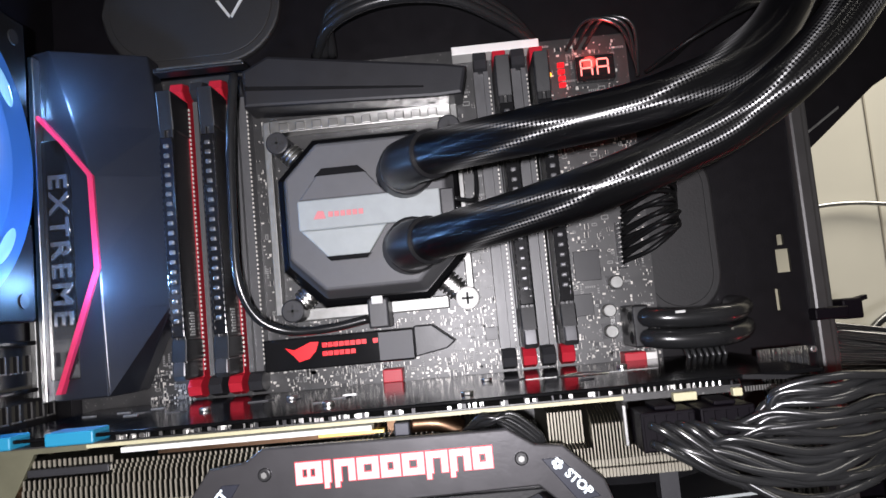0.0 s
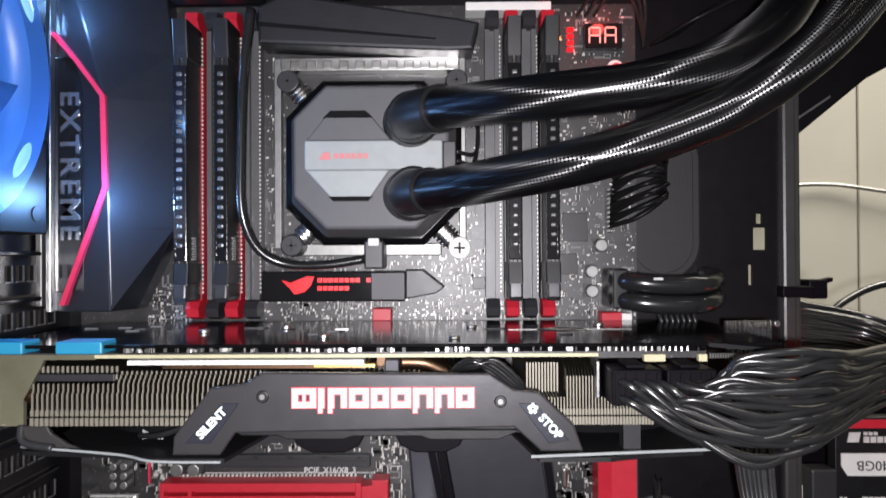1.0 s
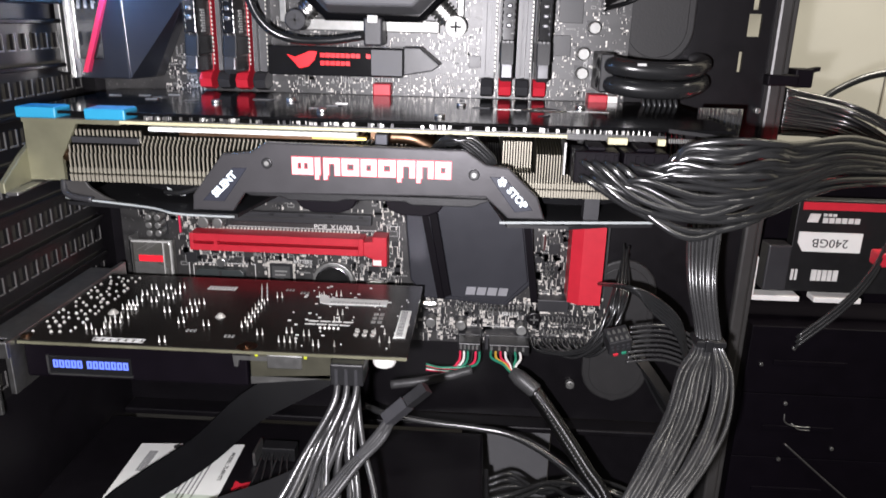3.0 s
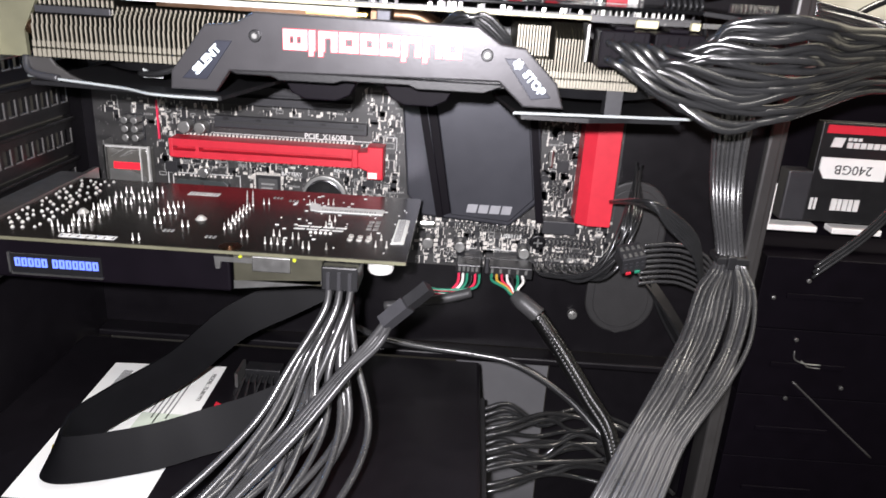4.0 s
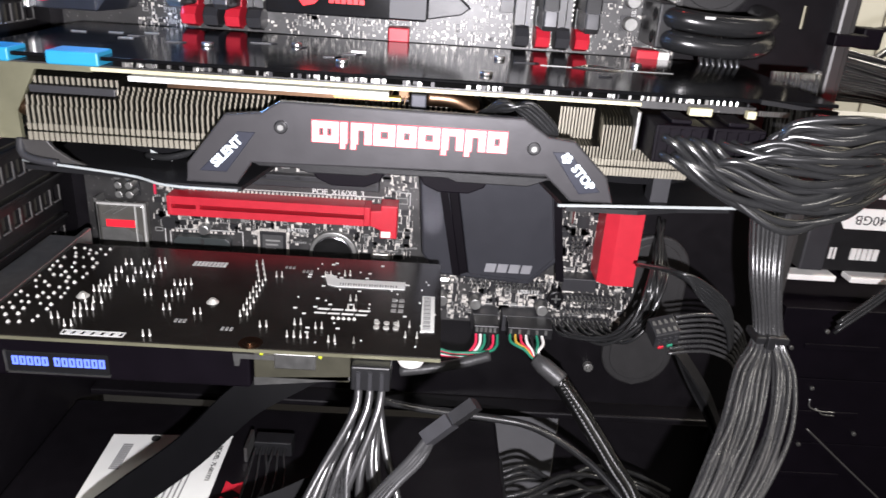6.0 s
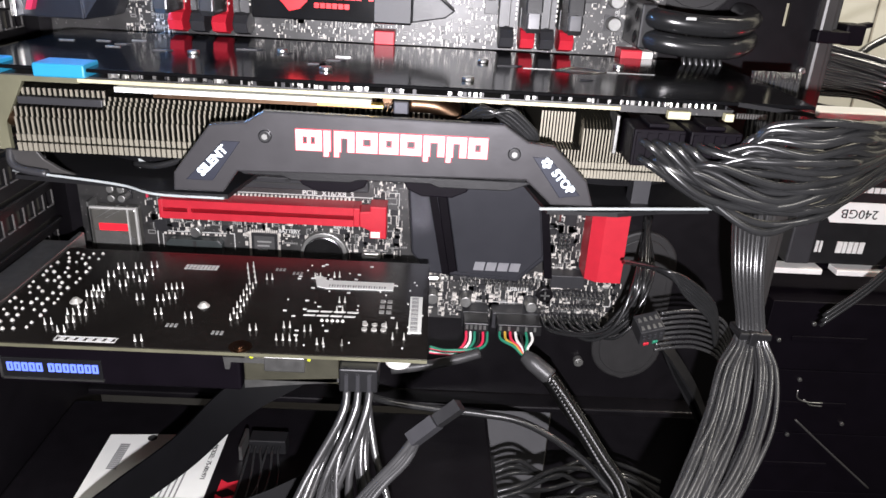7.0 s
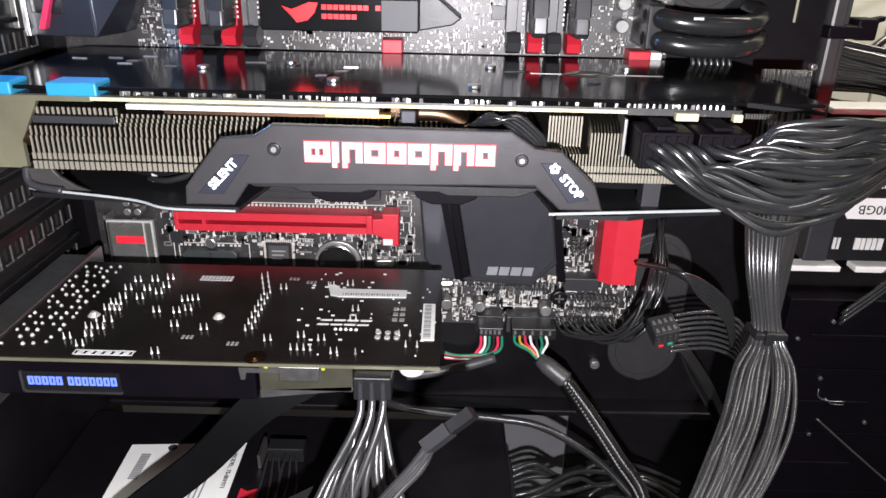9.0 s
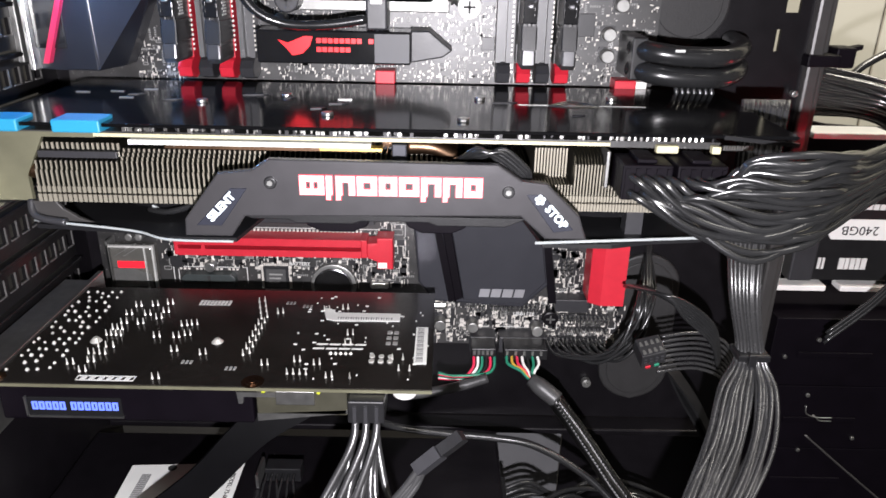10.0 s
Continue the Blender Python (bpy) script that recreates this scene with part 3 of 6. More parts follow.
# short connector below the slot, with its round standoff
con_ = part("card_connector", prism(bmesh.new(), [(-0.0030, 0.2205), (-0.0030, 0.2262), (-0.0010, 0.2282), (0.0225, 0.2282), (0.0245, 0.2262), (0.0245, 0.2205)], -0.0050, 0, 0.0003), mat("teal_grey_plastic", (0.035, 0.042, 0.042), 0.4, 0, 0.15, 180), board, "dark teal-grey socket")
part("socket_key", B(0.0105, 0.0120, -0.0054, -0.0048, 0.2215, 0.2275), INK, con_)
part("socket_slot", B(-0.0015, 0.0235, -0.0054, -0.0049, 0.2232, 0.2240), INK, con_)
for x0, x1, z0, z1 in ((-0.0085, 0.0300, 0.2302, 0.2306), (-0.0085, -0.0081, 0.2215, 0.2302), (0.0296, 0.0300, 0.2215, 0.2302), (-0.0060, -0.0056, 0.2215, 0.2290), (-0.002, 0.100, 0.2526, 0.25295), (0.100, 0.1004, 0.2526, 0.2565), (0.1465, 0.2240, 0.1985, 0.1989), (0.2236, 0.2240, 0.1985, 0.2075), (0.0905, 0.0998, 0.2385, 0.2388), (0.0905, 0.0998, 0.2410, 0.2413), (0.1065, 0.1120, 0.2400, 0.2403), (0.1117, 0.1120, 0.2400, 0.2560), (0.1065, 0.1120, 0.2557, 0.2560), (0.1885, 0.2080, 0.2200, 0.2203)):
    part("printed_line", B(x0, x1, -0.00025, 0, z0, z1), PRINT, board)
bm = bmesh.new()
rng = random.Random(44)
for k in range(40):
    if rng.random() < 0.75:
        x = -0.001 + k * 0.00225
        box(bm, x, x + rng.choice((0.0009, 0.0016)), -0.0004, 0, 0.2386, 0.2386 + rng.choice((0.0008, 0.0014)))
    if k < 17 and k % 4:
        box(bm, -0.0072 + k * 0.0021, -0.0060 + k * 0.0021, -0.0004, 0, 0.2288, 0.2298)
for x in (0.1345, 0.1520, 0.1610, 0.1710, 0.1765, 0.1420):
    box(bm, x - 0.0011, x + 0.0011, -0.0014, 0, 0.2015, 0.2032)
    box(bm, x - 0.0011, x + 0.0011, -0.0014, 0, 0.1990, 0.2007)
for x, n in ((0.1475, 3), (0.1605, 4), (0.1715, 4), (0.1825, 4)):
    for k in range(n):
        box(bm, x + k * 0.0024, x + k * 0.0024 + 0.0009, -0.0030, 0, 0.2142, 0.2158)
tagged(part("solder", bm, TAN, board), kind="stuff")
bm = bmesh.new()
cyl(bm, (0.0120, 0, 0.2322), (0.0120, -0.0055, 0.2322), 0.0026, 20, bev=0.0004)
part("card_standoff", bm, STEEL, board)


def can(x, z, r=0.0031, h=0.008):
    bm = bmesh.new()
    cyl(bm, (x, 0, z), (x, -h, z), r, 20, bev=0.0005)
    c = part("capacitor", bm, CAN, board)
    part("capacitor_base", B(x - r - 0.0004, x + r + 0.0004, -0.0012, 0, z - r - 0.0004, z + r + 0.0004), CHIP, c)


for x, z, r in ((0.0045, 0.2562, 0.0032), (0.0125, 0.2562, 0.0030), (0.1305, 0.2025, 0.0030), (0.1475, 0.2015, 0.0030), (0.1815, 0.200, 0.0030), (0.204, 0.3505, 0.003), (0.2085, 0.363, 0.003), (0.204, 0.341, 0.003), (-0.026, 0.2580, 0.0019), (-0.021, 0.2580, 0.0019), (-0.026, 0.2535, 0.0019), (-0.021, 0.2535, 0.0019), (-0.026, 0.2490, 0.0019), (-0.021, 0.2490, 0.0019), (0.110, 0.345, 0.0028), (0.057, 0.355, 0.0026)):
    can(x, z, r)
bm = bmesh.new()
for x, z in ((0.1295, 0.2115), (0.0985, 0.2225)):
    part("crystal", B(x - 0.005, x + 0.005, -0.0035, 0, z - 0.002, z + 0.002, bev=0.0016), SILVER, board, "rounded silver crystal")
bm = bmesh.new()
part("crystal", B(0.1895, 0.1925, -0.003, 0, 0.2455, 0.2555, bev=0.0013), SILVER, board, "rounded silver crystal")
# screw with dark head near the lower edge
bm = bmesh.new()
cyl(bm, (0.1885, 0, 0.2055), (0.1885, -0.004, 0.2055), 0.0042, 24, bev=0.0008)
scr = part("board_screw", bm, BLACK_STEEL, board)
part("screw_cross", B(0.1862, 0.1908, -0.0043, -0.0039, 0.2051, 0.2059), STEEL, scr)
part("screw_cross", B(0.1881, 0.1889, -0.0043, -0.0039, 0.2032, 0.2078), STEEL, scr)
# header sockets along the lower edge
for x0, x1 in ((0.1462, 0.1595), (0.1615, 0.186)):
    part("header_shroud", B(x0, x1, -0.010, 0, 0.1885, 0.1975, bev=0.0004), GREY_PLASTIC, board)
part("header_shroud", B(0.1895, 0.2065, -0.009, 0, 0.2125, 0.2195, bev=0.0004), GREY_PLASTIC, board)


def pins(x0, z, n, rows, h=0.006):
    bm = bmesh.new()
    for i in range(n):
        for j in range(rows):
            x, zz = x0 + i * 0.0022, z + j * 0.0022
            box(bm, x - 0.0009, x + 0.0009, -0.0022, 0, zz - 0.0009, zz + 0.0009)
    base = tagged(part("pin_header", bm, CHIP, board), kind="stuff")
    bm = bmesh.new()
    for i in range(n):
        for j in range(rows):
            x, zz = x0 + i * 0.0022, z + j * 0.0022
            box(bm, x - 0.0003, x + 0.0003, -h, -0.0022, zz - 0.0003, zz + 0.0003)
    tagged(part("pin_field", bm, SILVER, base), kind="stuff")


for a in ((0.1445, 0.2105, 5, 2), (0.1575, 0.2105, 6, 2), (0.172, 0.2105, 5, 2), (0.1945, 0.2045, 12, 2), (0.1945, 0.199, 12, 1), (0.183, 0.191, 17, 2), (0.193, 0.232, 3, 4), (0.134, 0.2185, 1, 1), (0.2125, 0.37, 2, 10)):
    pins(*a)

# surface-mounted parts strewn in clusters, and printed outlines
rng = random.Random(7)
tans, blacks, prints = bmesh.new(), bmesh.new(), bmesh.new()
fields = ((0.124, 0.226, 0.190, 0.219, 520), (0.187, 0.2045, 0.218, 0.285, 260), (-0.010, 0.112, 0.230, 0.240, 150), (-0.04, 0.112, 0.254, 0.268, 170), (0.094, 0.116, 0.222, 0.285, 140), (-0.012, 0.0, 0.222, 0.285, 90), (0.005, 0.12, 0.222, 0.232, 70), (0.045, 0.226, 0.3275, 0.337, 330), (0.052, 0.155, 0.337, 0.362, 260), (0.187, 0.226, 0.338, 0.45, 420), (0.14, 0.152, 0.34, 0.46, 90), (-0.012, 0.010, 0.325, 0.345, 60), (0.046, 0.058, 0.36, 0.455, 90), (0.186, 0.222, 0.452, 0.478, 60))
printed = ((-0.010, 0.032, 0.2195, 0.2310), (0.018, 0.100, 0.2525, 0.2635), (0.050, 0.0655, 0.2318, 0.2352), (0.0765, 0.0905, 0.2354, 0.2382), (0.166, 0.181, 0.2058, 0.2092), (0.2035, 0.2085, 0.339, 0.355), (0.200, 0.204, 0.258, 0.270))
for x0, x1, z0, z1, n in fields:
    for _ in range(n):
        x, z = rng.uniform(x0, x1), rng.uniform(z0, z1)
        if 0.113 < x < 0.188 and 0.2165 < z < 0.29:
            continue
        if any(a < x < b and c < z < d for a, b, c, d in printed):
            continue
        w, h = rng.choice(((0.0016, 0.0008), (0.0008, 0.0016), (0.001, 0.0006), (0.0022, 0.0013), (0.0013, 0.0022)))
        if z > 0.32:
            w, h = 0.62 * w, 0.62 * h
        k = rng.random()
        if k < 0.55:
            box(tans, x - w / 2, x + w / 2, -0.0007, 0, z - h / 2, z + h / 2)
        elif k < 0.90:
            box(blacks, x - w * 0.9, x + w * 0.9, -0.0009, 0, z - h, z + h)
            box(tans, x - w * 1.2, x - w * 0.9, -0.0006, 0, z - h, z + h)
            box(tans, x + w * 0.9, x + w * 1.2, -0.0006, 0, z - h, z + h)
        else:
            t = 0.00018
            for a, b, c, d in ((-w, w, -h - t, -h + t), (-w, w, h - t, h + t), (-w - t, -w + t, -h, h), (w - t, w + t, -h, h)):
                box(prints, x + a * 1.1, x + b * 1.1, -0.00015, 0, z + c * 1.1, z + d * 1.1)
for _ in range(330):
    x0, x1, z0, z1, n = rng.choice(fields)
    x, z, up = rng.uniform(x0, x1), rng.uniform(z0, z1), rng.random() < 0.4
    if 0.113 < x < 0.188 and 0.2165 < z < 0.29:
        continue
    if any(a < x < b and c < z < d for a, b, c, d in printed):
        continue
    for k in range(rng.randint(3, 7)):
        a = k * 0.0010
        box(prints, *((x, x + 0.0009) if up else (x + a, x + a + 0.0006)), -0.00015, 0, *((z + a, z + a + 0.0006) if up else (z, z + 0.0010)))
tagged(part("circuitry", tans, TAN, board), kind="stuff")
tagged(part("chip_scatter", blacks, CHIP, board), kind="stuff")
tagged(part("silkscreen", prints, SILK, board), kind="stuff")
words("printed_text", "PCIE_X16/X8_3", 0.0038, front(0.077, -0.0008, 0.2541), PRINT, board, 0.0001, "", 1.0, 0.02)
words("printed_text", "BATTERY", 0.0026, front(0.0575, -0.0012, 0.2335), PRINT, board, 0.0001, "", 1.0, 0.02)
words("printed_text", "REV. 1.0", 0.0023, front(0.0835, -0.0012, 0.2368), PRINT, board, 0.0001, "", 1.0, 0.02)
words("printed_text", "USB1112", 0.0030, front(0.1745, -0.0014, 0.2072), PRINT, board, 0.0001, "", 1.0, 0.02)
words("printed_text", "USB3_12", 0.0028, front(0.2060, -0.0012, 0.347, 90), PRINT, board, 0.0001)
words("printed_text", "SATA6", 0.0030, front(0.2020, -0.0014, 0.2635, 90), PRINT, board, 0.0001, "", 1.0, 0.02)
# clear acrylic block with a red plate, left of the slots
blk = part("audio_cover", B(-0.0365, -0.0150, -0.008, 0, 0.2215, 0.2440, bev=0.001), ACRYLIC, board, "clear-capped audio section with a red mark")
part("red_mark", B(-0.033, -0.0195, -0.0086, -0.0079, 0.2328, 0.2363), RED_DIM, blk, "lit red mark")
part("cover_edge", B(-0.0150, -0.0140, -0.009, -0.0072, 0.2205, 0.2452), FROSTED, blk, "frosted clear edge")
part("cover_edge", B(-0.0375, -0.0150, -0.009, -0.0072, 0.2440, 0.2450), FROSTED, blk, "frosted clear edge")
part("cover_edge", B(-0.0375, -0.0368, -0.009, -0.0072, 0.2215, 0.2440), FROSTED, blk, "frosted clear edge")
part("cover_edge", B(-0.0190, -0.0184, -0.0089, -0.0079, 0.2215, 0.2440), FROSTED, blk, "frosted clear edge")
part("cover_panel", prism(bmesh.new(), [(-0.0355, 0.2225), (-0.0355, 0.2325), (-0.0250, 0.2325), (-0.0165, 0.2290), (-0.0165, 0.2225)], -0.0085, -0.0079), CAN, blk)
# lit plate under the processor
plate = part("lit_plate", B(0.049, 0.1155, -0.021, -0.004, 0.3375, 0.3515, bev=0.0008), GLOSS_BLACK, board, "gloss black plate with lit red emblem")
part("plate_tip", prism(bmesh.new(), [(0.1155, 0.3385), (0.1155, 0.3520), (0.1235, 0.3520), (0.1335, 0.3440), (0.1295, 0.3410)], -0.020, -0.004, 0.0006), GREY_PLASTIC, plate)
part("plate_end", B(0.1000, 0.1150, -0.0215, -0.0208, 0.3385, 0.3505), PUMP_GREY, plate, "polished metal end of the plate")
em = [(0.0585, 0.3475), (0.0625, 0.3462), (0.0700, 0.3492), (0.0735, 0.3490), (0.0720, 0.3450), (0.0690, 0.3420), (0.0645, 0.3410), (0.0625, 0.3435)]
part("emblem", prism(bmesh.new(), em, -0.0215, -0.0208), RED_GLOW, plate, "lit red emblem")
for row, (n, z) in enumerate(((10, 0.3474), (6, 0.3437))):
    for k in range(n):
        if row or k != 8:
            x = 0.0750 + k * 0.0025
            part("lit_bar", B(x, x + 0.0020, -0.0215, -0.0208, z - 0.0010, z + 0.0010), RED_GLOW, plate, "lit red bar")
part("red_socket", B(0.099, 0.108, -0.010, 0, 0.3275, 0.3335, bev=0.0005), RED, board, "small red socket")
plug = part("red_plug_socket", B(0.2075, 0.2172, -0.011, 0, 0.3262, 0.3312, bev=0.0006), RED, board, "red socket at the board edge")
part("plug_end", B(0.2172, 0.2222, -0.010, -0.002, 0.3270, 0.3306, bev=0.0005), WHITE, plug, "white plug end")
# processor socket frame
frame_ = part("socket_frame", B(0.055, 0.141, -0.0075, 0, 0.4475, 0.4540, bev=0.0006), SILVER, board, "bright metal socket frame")
for k in range(10):
    part("frame_tooth", B(0.060 + k * 0.0078, 0.0645 + k * 0.0078, -0.009, -0.0074, 0.4480, 0.4520, bev=0.0004), SILVER, frame_)
part("frame_side", B(0.0515, 0.0550, -0.006, 0, 0.362, 0.454, bev=0.0005), CAN, frame_)
part("frame_side", B(0.1405, 0.1440, -0.006, 0, 0.362, 0.454, bev=0.0005), CAN, frame_)
part("frame_low", B(0.060, 0.132, -0.006, 0, 0.3585, 0.3645, bev=0.0006), CAN, frame_)
# upper voltage heatsink
vr = part("voltage_heatsink", prism(bmesh.new(), [(0.048, 0.457), (0.048, 0.474), (0.060, 0.480), (0.140, 0.468), (0.150, 0.466), (0.147, 0.4535), (0.136, 0.4530)], -0.022, -0.002, 0.0015), HEATSINK, board, "dark wedge-shaped heatsink")
part("heatsink_line", prism(bmesh.new(), [(0.049, 0.4645), (0.130, 0.4575), (0.130, 0.4585), (0.049, 0.4665)], -0.0226, -0.0218), GLOSS_BLACK, vr)
# diagnostic corner
part("white_strip", B(0.144, 0.1845, -0.012, 0, 0.4745, 0.4785, bev=0.0004), WHITE, board, "white connector strip")
dg = part("digit_display", B(0.2015, 0.2195, -0.0055, 0, 0.4580, 0.4700, bev=0.0005), GLOSS_BLACK, board, "red two-digit display")
for x in (0.2062, 0.2138):
    for x0, x1, z0, z1 in ((-0.0028, 0.0028, 0.0040, 0.0048), (-0.0028, 0.0028, -0.0004, 0.0004), (-0.0036, -0.0028, 0.0003, 0.0041), (0.0028, 0.0036, 0.0003, 0.0041), (-0.0036, -0.0028, -0.0042, -0.0004), (0.0028, 0.0036, -0.0042, -0.0004)):
        part("segment", B(x + 0.8 * x0, x + 0.8 * x1, -0.0059, -0.0053, 0.4640 + 0.85 * z0, 0.4640 + 0.85 * z1), DIGIT_GLOW, dg)
for k in range(4):
    part("status_light", B(0.1935, 0.1965, -0.0025, 0, 0.4575 + k * 0.0032, 0.4593 + k * 0.0032), RED_GLOW, board, "lit red status light")
bm = bmesh.new()
cyl(bm, (0.1895, 0, 0.4640), (0.1895, -0.002, 0.4640), 0.0009, 10)
part("amber_light", bm, AMBER_GLOW, board, "lit amber indicator")
for z in (0.4485, 0.4395):
    bm = bmesh.new()
    cyl(bm, (0.2165, 0, z), (0.2165, -0.004, z), 0.0042, 24, bev=0.0005)
    bt = part("button", bm, WHITE, board, "round lit red push button")
    bm = bmesh.new()
    cyl(bm, (0.2165, -0.004, z), (0.2165, -0.0062, z), 0.0023, 24, bev=0.0005)
    part("button_cap", bm, RED_GLOW, bt)

# angular port cover with a lettered strip and a red line
cover = part("port_cover", bmesh.new(), COVER_DARK, board, "dark faceted cover over the rear ports")
bm = bmesh.new()
rows = ((0.334, -0.041, -0.0165, -0.012), (0.372, -0.041, -0.0175, 0.006), (0.392, -0.041, -0.018, 0.006), (0.431, -0.041, -0.019, 0.008), (0.455, -0.041, -0.026, 0.006), (0.490, -0.043, -0.036, 0.001))
lv = []
for z, xa, xb, xc in rows:
    lv.append([bm.verts.new(v) for v in ((-0.048, -0.001, z), (-0.048, -0.0265, z), (xa, -0.0270, z), (xb, -0.0300, z), (xc, -0.012, z), (xc, -0.001, z))])
for a, b in zip(lv, lv[1:]):
    for k in range(5):
        bm.faces.new((a[k], a[k + 1], b[k + 1], b[k]))
bm.faces.new(lv[0]), bm.faces.new(lv[-1][::-1])
bmesh.ops.bevel(bm, geom=[e for e in bm.edges if len(e.link_faces) == 2], offset=0.0007, segments=2, affect="EDGES", profile=0.5)
old = cover.data
cover.data = mesh_of("port_cover", bm, COVER_DARK)
bpy.data.meshes.remove(old)
part("dark_strip", B(-0.0424, -0.0292, -0.0287, -0.0262, 0.343, 0.449, bev=0.0003), GLOSS_BLACK, cover, "gloss black lettered strip")
words("cover_text", "EXTREME", 0.0118, front(-0.0357, -0.0290, 0.400, -90) @ Matrix.Diagonal((1.18, 1.0, 1.0, 1.0)), CHROME_LETTER, cover, 0.0004, "chrome lettering", 1.22, 0.02)
line = [(-0.038, 0.337), (-0.0185, 0.390), (-0.0195, 0.431), (-0.0310, 0.4465), (-0.0425, 0.460)]
for (xa, za), (xb, zb) in zip(line, line[1:]):
    part("red_line", prism(bmesh.new(), [(xa - 0.0012, za), (xa + 0.0012, za), (xb + 0.0012, zb), (xb - 0.0012, zb)], -0.0312, -0.0255), RED_PAINT, cover, "painted red line")
part("bright_edge", B(-0.0450, -0.0424, -0.0320, -0.024, 0.334, 0.487, bev=0.0005), SILVER, cover, "polished metal edge strip")
part("port_shell", B(-0.0540, -0.0510, -0.024, -0.005, 0.336, 0.40, bev=0.0005), CAN, cover, "dull metal port shell")

part("slot_bridge", B(0.008, 0.050, -0.024, -0.016, 0.4765, 0.4790, bev=0.0006), BLACK_PLASTIC, board, "black bar over the slot ends")
part("bridge_edge", B(0.010, 0.049, -0.0245, -0.0240, 0.4778, 0.4784), STEEL, board)
part("red_trace", B(-0.0118, -0.0109, -0.0012, 0, 0.2480, 0.2680), RED_PAINT, board, "red line on the board")
part("cover_edge", B(-0.0375, -0.0365, -0.009, 0, 0.2205, 0.2470), CAN, blk)
part("cover_edge", B(-0.0375, -0.0140, -0.009, -0.007, 0.2195, 0.2205), CAN, blk)
# slanted pale strips painted on as highlights of the clear cover
for a, b in ((-0.0345, -0.0230), (-0.0300, -0.0185)):
    part("cover_highlight", prism(bmesh.new(), [(a, 0.2390), (a + 0.0008, 0.2390), (b + 0.0008, 0.2460), (b, 0.2460)], -0.0083, -0.0079), CAN, blk)

# ---- memory modules ----


def memory_module(x):
    m = thing("memory_module", "black finned memory module in its slot", "memory module", "memory modules", at=(x, -0.006, 0.402))
    part("module_board", B(-0.0006, 0.0006, -0.026, 0, -0.0635, 0.0635), PCB, m)
    for s in (-1, 1):
        a, b = (0.0007, 0.0030) if s > 0 else (-0.0030, -0.0007)
        part("heat_spreader", B(a, b, -0.0275, -0.004, -0.0625, 0.0625, bev=0.0004), BLACK_PLASTIC, m)
    part("top_bar", B(-0.0030, 0.0030, -0.0290, -0.0272, -0.0455, 0.0430, bev=0.0005), GLOSS_BLACK, m)
    for k in range(19):
        z = -0.0385 + k * 0.0043
        part("top_bead", B(-0.0013, 0.0013, -0.0302, -0.0286, z - 0.0010, z + 0.0010, bev=0.0006), BEAD, m)
    part("end_cap", prism(bmesh.new(), [(-0.004, -0.0560), (-0.0295, -0.0560), (-0.0275, -0.0465), (-0.004, -0.0465)], -0.0034, 0.0034, 0.0006, axis="x"), BLACK_PLASTIC, m)
    part("end_tip", prism(bmesh.new(), [(-0.004, -0.0640), (-0.0290, -0.0640), (-0.0310, -0.0620), (-0.0300, -0.0562), (-0.004, -0.0562)], -0.0030, 0.0030, 0.0008, axis="x"), DARK_CHROME, m, "bright bevelled tip")
    part("end_cap", prism(bmesh.new(), [(-0.004, 0.0640), (-0.030, 0.0640), (-0.0275, 0.0465), (-0.004, 0.0465)], -0.0034, 0.0034, 0.0006, axis="x"), BLACK_PLASTIC, m)
    bm = bmesh.new()
    for k in range(30):
        z = -0.042 + k * 0.0028
        box(bm, 0.0018, 0.0030, -0.0298, -0.0288, z - 0.0006, z + 0.0006)
        box(bm, -0.0030, -0.0020, -0.0296, -0.0288, z - 0.0012, z)
    tagged(part("glint_strip", bm, GLOSS_BLACK, m), kind="stuff")
    for k in range(9):
        z = -0.045 + k * 0.0012
        part("side_mark", B(0.0030, 0.0032, -0.021 + 0.002 * (k % 2), -0.014, z * 1.0, z + 0.0007), PRINT, m)
    return m


first = memory_module(0.0145)
first.scale = (1.0, 0.8, 1.0)
for x in (0.033, 0.1655, 0.1825):
    copy_thing(first, pose(x, -0.006, 0.402))

# ---- liquid cooler pump ----
pump = thing("cooler_pump", "octagonal grey liquid cooler pump with a pale bar on the processor", "cooler pump")


def octagon(cx, cz, w, h, c):
    return [(cx - w + c, cz - h), (cx - w, cz - h + c), (cx - w, cz + h - c), (cx - w + c, cz + h), (cx + w - c, cz + h), (cx + w, cz + h - c), (cx + w, cz - h + c), (cx + w - c, cz - h)]


part("base_ring", prism(bmesh.new(), octagon(0.1005, 0.4020, 0.0412, 0.0385, 0.0175), -0.019, -0.006, 0.003), BACKPLATE, pump, "gloss black base ring")
bm = bmesh.new()
lo, hi = octagon(0.1010, 0.4025, 0.0385, 0.0355, 0.0160), octagon(0.1010, 0.4025, 0.0345, 0.0318, 0.0145)
a = [bm.verts.new((x, -0.018, z)) for x, z in lo]
b = [bm.verts.new((x, -0.032, z)) for x, z in hi]
for k in range(8):
    bm.faces.new((a[k], a[(k + 1) % 8], b[(k + 1) % 8], b[k]))
bm.faces.new(a), bm.faces.new(b[::-1])
bmesh.ops.bevel(bm, geom=list(bm.edges), offset=0.0012, segments=2, affect="EDGES", profile=0.5)
part("cover", bm, PUMP_GREY, pump, "grey moulded cover")
part("bar", B(0.0720, 0.1330, -0.0352, -0.0318, 0.3965, 0.4095, bev=0.0006), ALU_BAR, pump, "pale aluminium bar")
part("bar_end", B(0.1330, 0.1390, -0.0345, -0.028, 0.3968, 0.4092, bev=0.0006), GREY_PLASTIC, pump)
